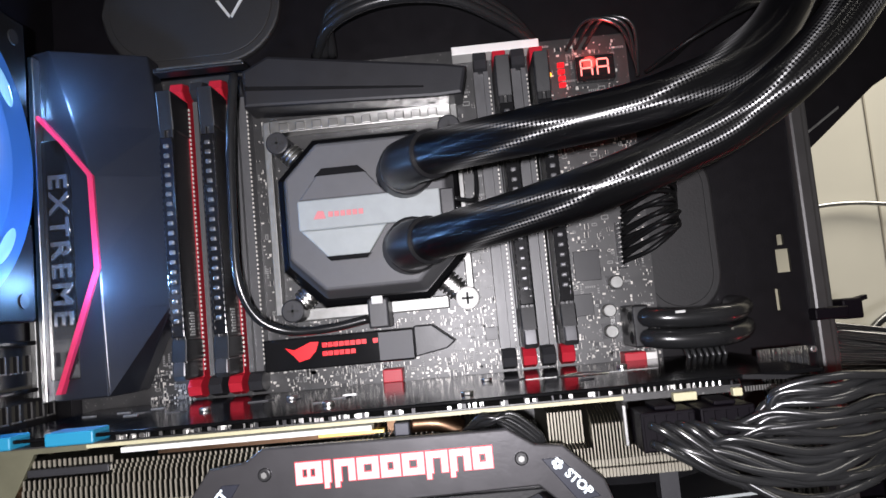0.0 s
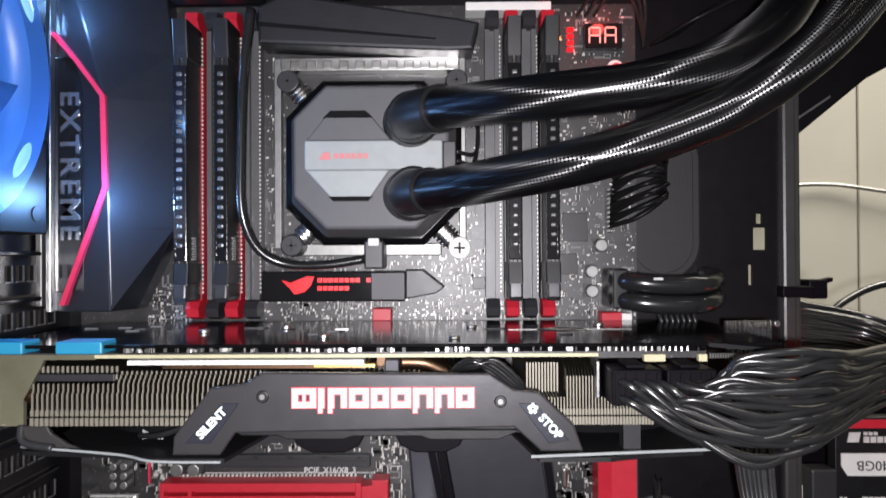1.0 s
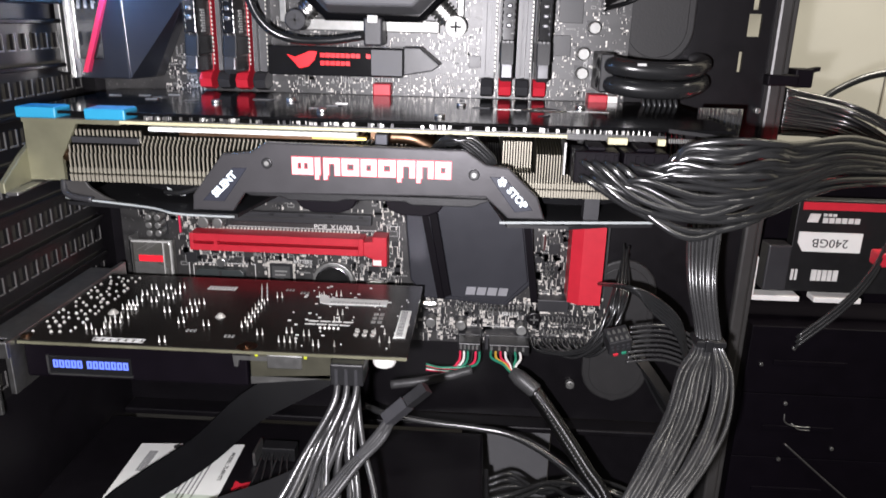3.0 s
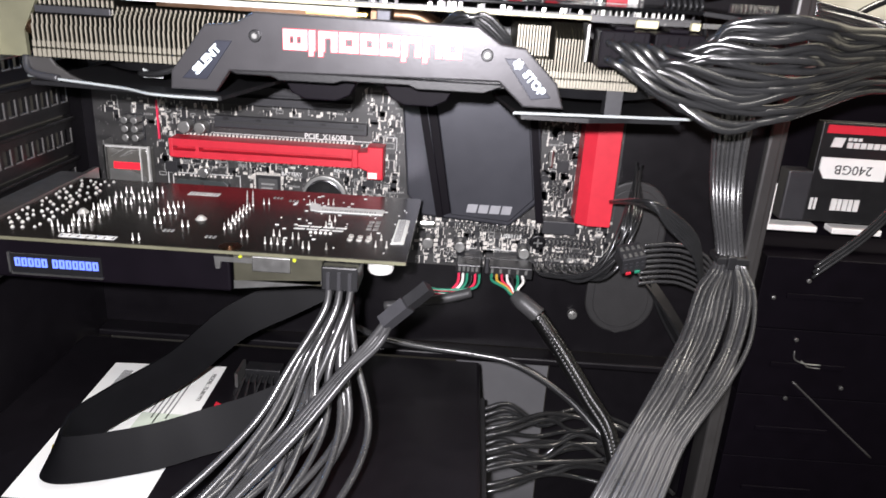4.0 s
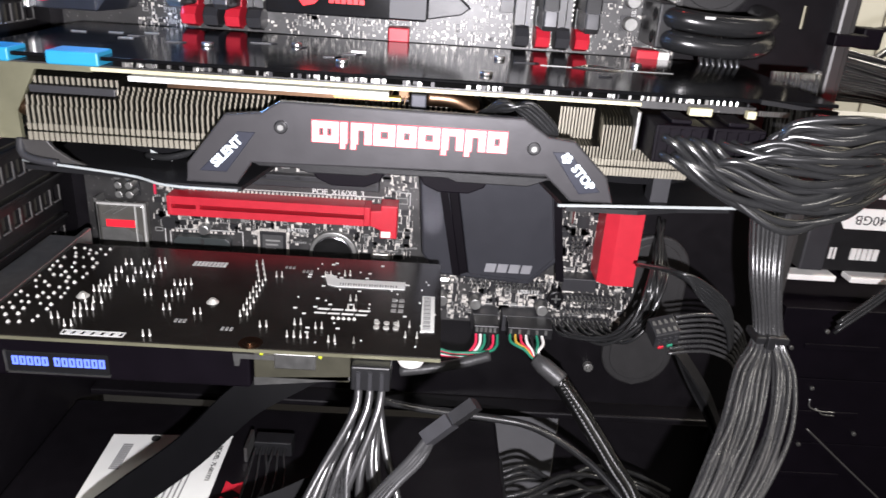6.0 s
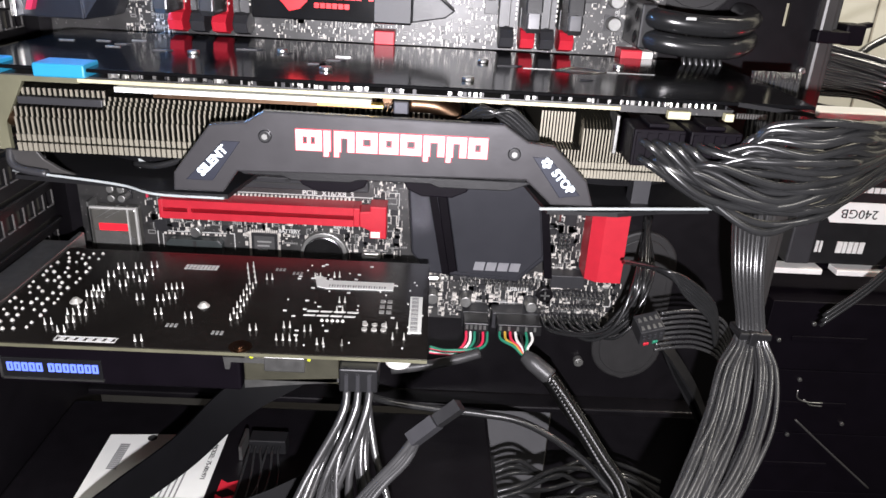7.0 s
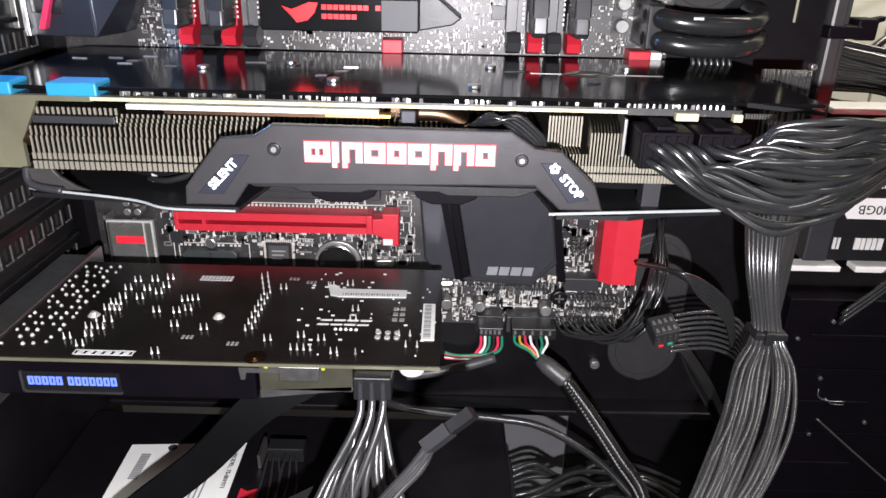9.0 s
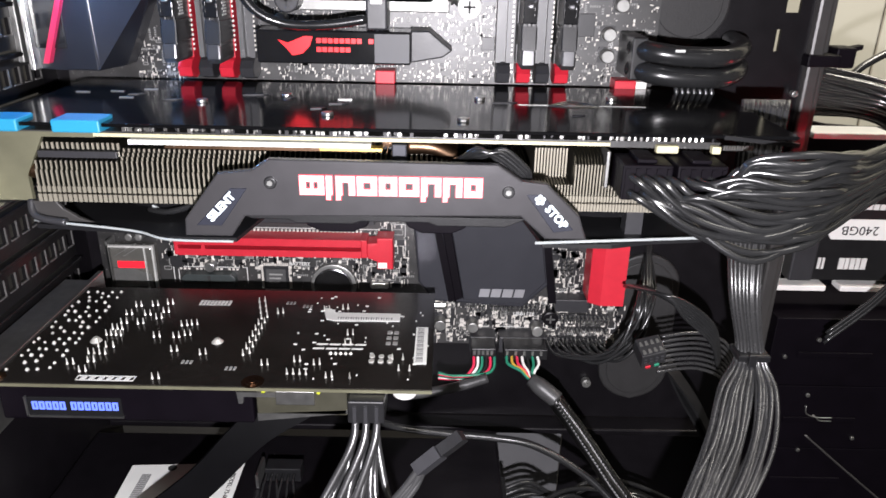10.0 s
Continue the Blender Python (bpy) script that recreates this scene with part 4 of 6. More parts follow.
part("upper_panel", prism(bmesh.new(), [(0.0725, 0.4095), (0.0815, 0.4205), (0.1015, 0.4205), (0.1105, 0.4095)], -0.0350, -0.0318, 0.0006), PUMP_GREY, pump)
part("upper_recess", prism(bmesh.new(), [(0.0800, 0.4195), (0.0835, 0.4228), (0.0990, 0.4228), (0.1025, 0.4195)], -0.0352, -0.0318, 0.0003), GLOSS_BLACK, pump)
part("lower_panel", prism(bmesh.new(), [(0.0725, 0.3965), (0.0835, 0.3845), (0.1010, 0.3845), (0.1095, 0.3965)], -0.0350, -0.0318, 0.0006), PUMP_PALE, pump)
part("lower_recess", prism(bmesh.new(), [(0.0825, 0.3848), (0.0845, 0.3828), (0.1000, 0.3828), (0.1020, 0.3848)], -0.0352, -0.0318, 0.0003), GLOSS_BLACK, pump)
part("bar_emblem", prism(bmesh.new(), [(0.0785, 0.4010), (0.0805, 0.4045), (0.0830, 0.4042), (0.0838, 0.4010)], -0.0355, -0.0351), PINK_PRINT, pump, "faded red emblem")
for k in range(6):
    part("bar_mark", B(0.0850 + k * 0.0026, 0.0870 + k * 0.0026, -0.0355, -0.0351, 0.4015, 0.4038), PINK_PRINT, pump, "faded red mark")
for cx, cz, dx, dz, bright in ((0.0610, 0.4400, 1, -1, 0), (0.0625, 0.3635, 1, 1, 0), (0.1395, 0.4400, -1, -1, 0), (0.1405, 0.3620, -1, 1, 1)):
    arm = bmesh.new()
    sweep(arm, [(cx, -0.012, cz), (cx + dx * 0.006, -0.012, cz + dz * 0.006), (cx + dx * 0.014, -0.012, cz + dz * 0.014)], 0.0040, 12, 3, flat=0.55)
    ar = part("mount_arm", arm, SILVER, pump, "bright mounting arm")
    for k in range(5):
        bm = bmesh.new()
        c = Vector((cx + dx * (0.0042 + 0.0014 * k), -0.0125, cz + dz * (0.0042 + 0.0014 * k)))
        d = Vector((dx, 0, dz)) * 0.0004
        cyl(bm, c - d, c + d, 0.0053, 20, bev=0.0002)
        part("knurl_ring", bm, SILVER, ar, "bright knurled ring")
    bm = bmesh.new()
    cyl(bm, (cx, -0.006, cz), (cx, -0.019, cz), 0.0052, 28, bev=0.0007)
    sc = part("thumb_screw", bm, WHITE if bright else GREY_PLASTIC, ar, "knurled thumb screw")
    for k in (0, 1):
        w, h = ((0.0026, 0.0005), (0.0005, 0.0026))[k]
        part("screw_slot", B(cx - w, cx + w, -0.0193, -0.0188, cz - h, cz + h), INK, sc)
for z, label in ((0.4180, "upper"), (0.3855, "lower")):
    bm = bmesh.new()
    cyl(bm, (0.117, -0.026, z), (0.121, -0.044, z), 0.0118, 28, bev=0.0012)
    part("hose_collar", bm, BLACK_PLASTIC, pump, "black swivel collar")


def hose(pts):
    h = thing("coolant_hose", "thick black braided coolant hose from the pump", "hose", "coolant hoses", at=pts[0])
    o = Vector(pts[0])
    part("sleeve", sweep(bmesh.new(), [Vector(p) - o for p in pts], 0.0079, 32, 14), BRAID, h)
    part("boot", sweep(bmesh.new(), [Vector(p) - o for p in pts[:3]], 0.0093, 24, 10), BLACK_PLASTIC, h, "smooth rubber end boot")


hose([(0.1185, -0.036, 0.4175), (0.1215, -0.058, 0.4165), (0.1330, -0.077, 0.4150), (0.150, -0.094, 0.4135), (0.169, -0.105, 0.4132), (0.196, -0.111, 0.4150), (0.213, -0.113, 0.4185), (0.232, -0.110, 0.4260), (0.252, -0.102, 0.442), (0.270, -0.090, 0.470), (0.284, -0.075, 0.510), (0.288, -0.068, 0.5585)])
hose([(0.1180, -0.036, 0.3850), (0.1200, -0.054, 0.3845), (0.1285, -0.068, 0.3842), (0.148, -0.091, 0.3852), (0.175, -0.108, 0.3890), (0.192, -0.113, 0.3930), (0.212, -0.114, 0.3998), (0.229, -0.116, 0.4070), (0.245, -0.121, 0.4175), (0.263, -0.122, 0.434), (0.282, -0.118, 0.460), (0.297, -0.110, 0.50), (0.303, -0.105, 0.5585)])
solid("pump_cable", sweep(bmesh.new(), [(0.047, -0.030, 0.470), (0.0445, -0.033, 0.440), (0.0435, -0.034, 0.405), (0.0440, -0.034, 0.378), (0.050, -0.031, 0.362), (0.062, -0.028, 0.355), (0.080, -0.027, 0.3545), (0.0975, -0.026, 0.357)], 0.0020, 12), CABLE, "thin black pump cable curving beside the memory", "cable")
fp = thing("fan_plug", "small black plug above the lit plate", "plug")
part("plug_body", B(0.0970, 0.1060, -0.026, -0.010, 0.3525, 0.3655, bev=0.0009), GREY_PLASTIC, fp)
part("plug_top", B(0.0990, 0.1040, -0.0275, -0.0262, 0.3630, 0.3665, bev=0.0005), WHITE, fp, "white plug tip")
for k, dx in enumerate((0.0, 0.004)):
    solid("pump_wire", sweep(bmesh.new(), [(0.139, -0.030, 0.405 - dx), (0.147, -0.024, 0.4045 - dx), (0.1495, -0.014, 0.412 + dx), (0.149, -0.006, 0.43)], 0.0010, 8), CABLE, "thin black wire from the pump", "wire", "pump wires")

# ---- lit rear fan ----
fan = thing("rear_fan", "blue lit clear plastic case fan on the rear wall", "fan", at=(-0.050, -0.1195, 0.4285))
bm = bmesh.new()
n, ro, ri = 64, 0.0605, 0.0475
ring = []
for k in range(n):
    c, s = math.cos(2 * math.pi * k / n), math.sin(2 * math.pi * k / n)
    ring.append([bm.verts.new(v) for v in ((0.0, ro * c, ro * s), (0.027, ro * c, ro * s), (0.027, ri * c, ri * s), (0.0, ri * c, ri * s))])
for k in range(n):
    a, b = ring[k], ring[(k + 1) % n]
    for i in range(4):
        bm.faces.new((a[i], b[i], b[(i + 1) % 4], a[(i + 1) % 4])).smooth = i in (0, 2)
part("outer_ring", bm, FAN_BLUE, fan, "blue lit clear outer ring")
bm = bmesh.new()
cyl(bm, (0.0, 0, 0), (0.024, 0, 0), 0.020, 40, bev=0.002)
part("hub", bm, GREY_PLASTIC, fan)
for k in range(9):
    bm = bmesh.new()
    a0 = 2 * math.pi * k / 9
    grid = []
    for i in range(6):
        r = 0.0195 + i * 0.007
        grid.append([bm.verts.new((0.004 + 0.017 * j / 4, r * math.cos(a0 + 0.55 * j / 4 + 0.12 * i / 5), r * math.sin(a0 + 0.55 * j / 4 + 0.12 * i / 5))) for j in range(5)])
    for p, q in zip(grid, grid[1:]):
        for j in range(4):
            bm.faces.new((p[j], p[j + 1], q[j + 1], q[j])).smooth = True
    bmesh.ops.solidify(bm, geom=bm.faces[:], thickness=0.0014)
    part("blade", bm, FAN_BLUE, fan)
for cy, cz in ((0.045, 0.045), (0.045, -0.045), (-0.045, 0.045), (-0.045, -0.045)):
    s, u = math.copysign(1, cy), math.copysign(1, cz)
    o = [(s * 0.0605, u * 0.0605), (s * 0.0605, u * 0.022), (s * 0.0555, u * 0.026), (s * 0.047, u * 0.0375), (s * 0.0375, u * 0.047), (s * 0.026, u * 0.0555), (s * 0.022, u * 0.0605)]
    cn = part("corner", prism(bmesh.new(), o, -0.003, 0.0255, 0.0006, axis="x"), DULL_WIRE, fan, "dark grey frame corner")
    bm = bmesh.new()
    cyl(bm, (0.0255, s * 0.0525, u * 0.0525), (0.0262, s * 0.0525, u * 0.0525), 0.0030, 18)
    part("screw_hole", bm, INK, cn)
# enlarged ellipsoids stand for the soft glow round each LED
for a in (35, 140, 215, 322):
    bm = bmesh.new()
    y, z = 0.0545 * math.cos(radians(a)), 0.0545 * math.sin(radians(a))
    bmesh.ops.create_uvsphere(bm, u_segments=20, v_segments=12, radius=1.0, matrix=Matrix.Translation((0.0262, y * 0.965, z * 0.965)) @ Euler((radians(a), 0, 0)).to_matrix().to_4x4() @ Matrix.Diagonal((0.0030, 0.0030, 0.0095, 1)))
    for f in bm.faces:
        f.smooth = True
    part("led_glow", bm, FAN_GLOW, fan, "oversized blue-white LED glow")
fan.scale = (0.82, 1.0, 1.0)

# ---- graphics card ----
gpu = thing("graphics_card", "long black graphics card with silver fins and a lit front plate", "graphics card")
bp = part("backplate", B(-0.031, 0.252, -0.1000, -0.012, 0.3264, 0.3277, bev=0.0004), BACKPLATE, gpu, "gloss black backplate")
part("backplate_bend", prism(bmesh.new(), [(0.226, 0.3264), (0.252, 0.3240), (0.252, 0.3254), (0.226, 0.3278)], -0.1008, -0.0985), BLACK_PLASTIC, bp)
for x0, x1, z in ((0.048, 0.056, -0.045), (0.066, 0.0685, -0.050), (0.080, 0.084, -0.070), (0.0855, 0.0905, -0.060), (0.020, 0.025, -0.058), (0.002, 0.006, -0.048), (0.150, 0.158, -0.052), (0.178, 0.1815, -0.075)):
    bm = bmesh.new()
    prism(bm, [(x0, z), (x1, z + 0.001), (x1 + 0.002, z + 0.0025), (x0 + 0.001, z + 0.002)], 0.3276, 0.3281, axis="z")
    part("backplate_cut", bm, HEATSINK, bp)
for x, y in ((0.066, -0.045), (0.088, -0.080), (0.1375, -0.086), (0.145, -0.045), (0.036, -0.060), (0.20, -0.040)):
    bm = bmesh.new()
    cyl(bm, (x, y, 0.3276), (x, y, 0.3290), 0.0022, 16, bev=0.0004)
    part("backplate_screw", bm, SILVER, bp)
for x, y in ((-0.018, -0.044), (-0.005, -0.041), (0.007, -0.036), (0.004, -0.054), (0.0905, -0.050)):
    part("backplate_dash", B(x - 0.0028, x + 0.0028, y - 0.0005, y + 0.0005, 0.3276, 0.3281), STEEL, bp)
part("backplate_seam", B(0.160, 0.211, -0.0539, -0.0536, 0.3276, 0.3279), CAN, bp)
for i in range(4):
    r = 0.004 + 0.0016 * i
    part("line_emblem", sweep(bmesh.new(), [(0.172 + 0.02 * t / 8, -0.055 + r * math.sin(math.pi * t / 8) * (1 if i % 2 else -0.5), 0.3278) for t in range(9)], 0.00025, 4, 2), STEEL, bp, "thin metallic line emblem")
part("circuit_board", B(0.010, 0.188, -0.0985, -0.012, 0.3228, 0.3240), PCB_EDGE, gpu, "cream-edged circuit board")
part("board_top", B(-0.031, 0.226, -0.0980, -0.012, 0.3241, 0.3246), PCB, gpu)
part("board_end", B(-0.031, 0.010, -0.0975, -0.012, 0.3222, 0.3240), OLIVE, gpu)
part("board_end", B(0.188, 0.226, -0.0975, -0.012, 0.3222, 0.3240), PCB, gpu)
part("pale_strip", B(0.022, 0.1055, -0.0994, -0.094, 0.3205, 0.3221), PAPER, gpu, "pale insulating strip")
part("copper_plate", B(0.034, 0.106, -0.0982, -0.03, 0.3190, 0.3204), DARK_COPPER, gpu, "copper plate")
part("gold_strip", B(0.088, 0.1095, -0.0996, -0.095, 0.3196, 0.3206), GOLD, gpu, "gold edge strip")
part("copper_block", B(0.1080, 0.1125, -0.078, -0.05, 0.315, 0.3221), DARK_COPPER, gpu)
part("clip_block", B(0.1128, 0.1180, -0.0995, -0.09, 0.3135, 0.3222, bev=0.0005), SHROUD_GREY, gpu)
for k in range(3):
    part("heat_pipe", sweep(bmesh.new(), [(0.118, -0.094 + k * 0.004, 0.3205), (0.127, -0.094 + k * 0.004, 0.3200), (0.1345, -0.093 + k * 0.004, 0.3165)], 0.0028, 12), DARK_COPPER, gpu, "copper heat pipe")
part("heat_pipe", sweep(bmesh.new(), [(-0.018, -0.060, 0.309), (-0.016, -0.090, 0.309), (-0.0145, -0.0935, 0.309), (-0.0135, -0.0930, 0.309)], 0.003, 12), DARK_COPPER, gpu, "copper heat pipe")
rng = random.Random(3)
bm, bt = bmesh.new(), bmesh.new()
for k in range(120):
    x = rng.choice((rng.uniform(0.02, 0.06), rng.uniform(0.06, 0.12), rng.uniform(0.13, 0.225)))
    y = rng.uniform(-0.0985, -0.094)
    w = rng.choice((0.0006, 0.0012))
    box(bt if k % 3 else bm, x, x + w, y, y + 0.0008, 0.3246, 0.3246 + rng.uniform(0.0008, 0.0018))
tagged(part("edge_circuitry", bt, SILVER, gpu), kind="stuff")
tagged(part("edge_scatter", bm, CHIP, gpu), kind="stuff")
for k in range(16):
    bm = bmesh.new()
    cyl(bm, (0.1885 + k * 0.0021, -0.0965, 0.3246), (0.1885 + k * 0.0021, -0.0965, 0.3272), 0.0007, 8, r1=0.0002)
    part("solder_pin", bm, SILVER, gpu)

# fins: a long low stack and two raised ones
stack = part("fin_stack", B(-0.012, 0.2065, -0.090, -0.025, 0.3025, 0.3035), STEEL, gpu, "pale aluminium fin stack")


def fin_mesh(outline, lips):
    bm = prism(bmesh.new(), outline, 0.0, 0.00036, axis="x")
    n = len(bm.faces)
    for y, z0, z1, w in lips:
        box(bm, -w / 2 + 0.00018, w / 2 + 0.00018, y - 0.0006, y, z0, z1)
    bm.faces.ensure_lookup_table()
    for f in bm.faces[n:]:
        f.material_index = 1
    me = mesh_of("fin", bm, FIN_SHADED)
    me.materials.append(FIN_LIP)
    return me


low = [(-0.0982, 0.2990), (-0.0982, 0.3022), (-0.0970, 0.3026), (-0.0975, 0.3034), (-0.0982, 0.3040), (-0.0970, 0.3135), (-0.0935, 0.3175), (-0.030, 0.3175), (-0.030, 0.2990)]
short = [(-0.0982, 0.2990), (-0.0982, 0.3022), (-0.0970, 0.3026), (-0.0975, 0.3034), (-0.0982, 0.3040), (-0.0978, 0.3082), (-0.0920, 0.3090), (-0.030, 0.3090), (-0.030, 0.2990)]
tall = [(-0.0890, 0.3090), (-0.0890, 0.3195), (-0.0300, 0.3195), (-0.0300, 0.3090)]
band = [(-0.0982, 0.2990, 0.3018, 0.00125), (-0.0980, 0.3024, 0.3046, 0.00115)]
m_low = fin_mesh(low, band + [(-0.0978, 0.3047, 0.3105, 0.0006), (-0.0970, 0.3105, 0.3140, 0.0005), (-0.0962, 0.3138, 0.3152, 0.0005), (-0.0950, 0.3150, 0.3164, 0.0005), (-0.0938, 0.3162, 0.3176, 0.0006)])
m_short = fin_mesh(short, band + [(-0.0976, 0.3047, 0.3085, 0.0006)])
m_tall = fin_mesh(tall, [(-0.0889, 0.3090, 0.3195, 0.0006)])
left = [(-0.0982, 0.2990), (-0.0982, 0.3022), (-0.0970, 0.3026), (-0.0975, 0.3034), (-0.0982, 0.3040), (-0.0972, 0.3138), (-0.0945, 0.3145), (-0.0938, 0.3195), (-0.030, 0.3195), (-0.030, 0.2990)]
raised = [(-0.0982, 0.2990), (-0.0982, 0.3022), (-0.0970, 0.3026), (-0.0975, 0.3034), (-0.0982, 0.3040), (-0.0976, 0.3160), (-0.0950, 0.3185), (-0.0850, 0.3205), (-0.030, 0.3205), (-0.030, 0.2990)]
m_left = fin_mesh(left, band + [(-0.0978, 0.3047, 0.3105, 0.0006), (-0.0971, 0.3105, 0.3137, 0.0005), (-0.0940, 0.3172, 0.3195, 0.0008)])
m_raised = fin_mesh(raised, [(y, z0, z1, w * 0.7) for y, z0, z1, w in band] + [(-0.0977, 0.3047, 0.3160, 0.00045)])
m_fine = fin_mesh(short, [(y, z0, z1, w * 0.7) for y, z0, z1, w in band] + [(-0.0976, 0.3047, 0.3085, 0.00045)])
x = -0.0125
while x < 0.2075:
    if x < 0.0165:
        kinds = (m_left,)
    elif x < 0.140:
        kinds = (m_low,)
    elif 0.1635 < x < 0.1750:
        kinds = (m_fine, m_tall)
    elif 0.1765 < x < 0.1885:
        kinds = (m_raised,)
    else:
        kinds = (m_fine,)
    for me in kinds:
        f = new("fin", me)
        f.parent = gpu
        f.location = (x, 0.0, 0.0)
    x += 0.00178 if x < 0.140 else 0.00110

# front plate
pl = [(0.043, 0.2925), (0.0435, 0.2985), (0.0560, 0.3148), (0.0670, 0.3160), (0.0730, 0.3198), (0.1490, 0.3193), (0.1570, 0.3140), (0.1655, 0.3130), (0.1770, 0.3020), (0.1800, 0.2935), (0.1660, 0.2935), (0.1570, 0.3015), (0.0640, 0.2998), (0.0590, 0.2925)]
part("fin_cover", B(-0.0120, 0.0160, -0.0962, -0.0935, 0.3143, 0.3168, bev=0.0003), GREY_PLASTIC, gpu, "dark grey strip across the fins")
# black boxes added inside the stack to keep the fin gaps dark
part("fin_gap_black", B(-0.0105, 0.205, -0.086, -0.03, 0.2995, 0.3080), BLACK_PLASTIC, gpu)
part("fin_gap_black", B(-0.0105, 0.139, -0.082, -0.03, 0.3081, 0.3168), BLACK_PLASTIC, gpu)
fpl = part("front_plate", prism(bmesh.new(), pl, -0.1130, -0.1095, 0.0006), PLATE_GREY, gpu, "charcoal anodised front plate")
lip = [(0.062, 0.3005), (0.066, 0.2986), (0.078, 0.2986), (0.081, 0.2973), (0.100, 0.2973), (0.103, 0.2983), (0.126, 0.2983), (0.129, 0.2971), (0.152, 0.2971), (0.158, 0.2995), (0.160, 0.3005)]
part("plate_lip", prism(bmesh.new(), lip, -0.1118, -0.1085, 0.0004), BLACK_PLASTIC, fpl, "black stepped lower lip")
part("plate_back", B(0.062, 0.160, -0.1095, -0.100, 0.2990, 0.3020), BLACK_PLASTIC, fpl)
for x, z, t in ((0.0735, 0.3120, 0), (0.1525, 0.3102, 0)):
    bm = bmesh.new()
    cyl(bm, (x, -0.1125, z), (x, -0.1140, z), 0.0021, 20, bev=0.0004)
    s = part("plate_screw", bm, BLACK_PLASTIC, fpl)
    bm = bmesh.new()
    cyl(bm, (x, -0.1139, z), (x, -0.1143, z), 0.0010, 6)
    part("screw_socket", bm, CAN, s)
pan = part("text_panel", prism(bmesh.new(), [(0.0475, 0.2965), (0.0600, 0.3098), (0.0655, 0.3098), (0.0560, 0.2965)], -0.1134, -0.1128, 0.0002), PANEL_BLUE, fpl)
words("lit_text", "SILENT", 0.0039, pose(0.0565, -0.1135, 0.3032, 90, 0, 0) @ pose(0, 0, 0, 0, 0, 46), WHITE_GLOW, pan, 0.0002, "lit white lettering", 1.04, 0.035)
pan = part("text_panel", prism(bmesh.new(), [(0.1585, 0.3095), (0.1640, 0.3095), (0.1752, 0.2972), (0.1685, 0.2962)], -0.1134, -0.1128, 0.0002), PANEL_BLUE, fpl)
words("lit_text", "STOP", 0.0039, pose(0.1690, -0.1135, 0.3018, 90, 0, 0) @ pose(0, 0, 0, 0, 0, -47), WHITE_GLOW, pan, 0.0002, "lit white lettering", 1.04, 0.035)
bm = bmesh.new()
for a in range(5):
    c, s = math.cos(radians(90 + 72 * a)), math.sin(radians(90 + 72 * a))
    cyl(bm, (0.1632 + 0.0011 * c, -0.1133, 0.3078 + 0.0011 * s), (0.1632 + 0.0011 * c, -0.1138, 0.3078 + 0.0011 * s), 0.0007, 10)
part("lit_flower", bm, WHITE_GLOW, pan, "lit white five-petal mark")

# nine lit block shapes with red rims, some with a spur
x0, wid, top, bot = 0.0832, 0.00605, 0.3148, 0.3082
shapes = ("window", "bar", "arch", "frame", "frame", "frame", "arch", "arch", "frame")
widths = (1.28, 0.42, 1.0, 1.05, 0.95, 1.05, 1.05, 1.0, 0.95)
unit = (0.1438 - x0 - 8 * 0.0006) / sum(widths)
for kind, wd in zip(shapes, widths):
    x1 = x0 + unit * wd
    t = 0.0021
    bars = [(x0, x0 + t, bot, top)]
    if kind != "bar":
        bars += [(x1 - t, x1, bot, top), (x0 + t, x1 - t, top - t, top)]
    if kind in ("window", "frame"):
        bars += [(x0 + t, x1 - t, bot, bot + t)]
    if kind == "window":
        bars += [((x0 + x1) / 2 - t / 4, (x0 + x1) / 2 + t / 4, bot + t, top - t)]
    if kind in ("bar", "arch"):
        bars += [(x0, x0 + t * 0.7, bot - 0.0017, bot)]
    bm, br = bmesh.new(), bmesh.new()
    for a, b, c, d in bars:
        box(bm, a, b, -0.1137, -0.1128, c, d)
        box(br, a - 0.00024, b + 0.00024, -0.1133, -0.1127, c - 0.00024, d + 0.00024)
    rim = part("lit_shape_rim", br, RIM_GLOW, fpl, "glowing red rim")
    part("lit_shape", bm, TEXT_GLOW, rim, "glowing white block shape")
    x0 = x1 + 0.0006

# fan shroud beneath, with its fans
shroud = part("fan_shroud", prism(bmesh.new(), [(-0.016, -0.020), (-0.016, -0.098), (0.020, -0.102), (0.035, -0.108), (0.059, -0.108), (0.068, -0.056), (0.157, -0.056), (0.166, -0.108), (0.190, -0.108), (0.205, -0.103), (0.224, -0.100), (0.224, -0.020)], 0.2885, 0.2900, axis="z"), BLACK_PLASTIC, gpu, "black fan shroud")
part("shroud_edge", sweep(bmesh.new(), [(-0.016, -0.0990, 0.2918), (0.020, -0.1028, 0.2900), (0.035, -0.1088, 0.2893), (0.058, -0.1090, 0.2890)], 0.0005, 6, 6), ALU_BAR, shroud, "bright lower edge")
part("shroud_edge", prism(bmesh.new(), [(0.163, -0.1098), (0.228, -0.1012), (0.228, -0.1006), (0.163, -0.1092)], 0.2904, 0.2913, axis="z"), ALU_BAR, shroud, "bright lower edge")
part("shroud_arm", sweep(bmesh.new(), [(-0.0175, -0.096, 0.2985), (-0.0165, -0.098, 0.2945), (-0.013, -0.099, 0.2925), (-0.004, -0.100, 0.2915)], 0.0014, 8, 6), GREY_PLASTIC, shroud)
for xa, xb in ((0.078, 0.1075), (0.1145, 0.143)):
    part("fan_frame", prism(bmesh.new(), [(xa, 0.2985), (xa + 0.004, 0.2915), (xa + 0.009, 0.2892), (xb - 0.009, 0.2892), (xb - 0.004, 0.2915), (xb, 0.2985)], -0.0985, -0.0925, 0.0005), BAY_BLACK, shroud, "black curved fan frame")
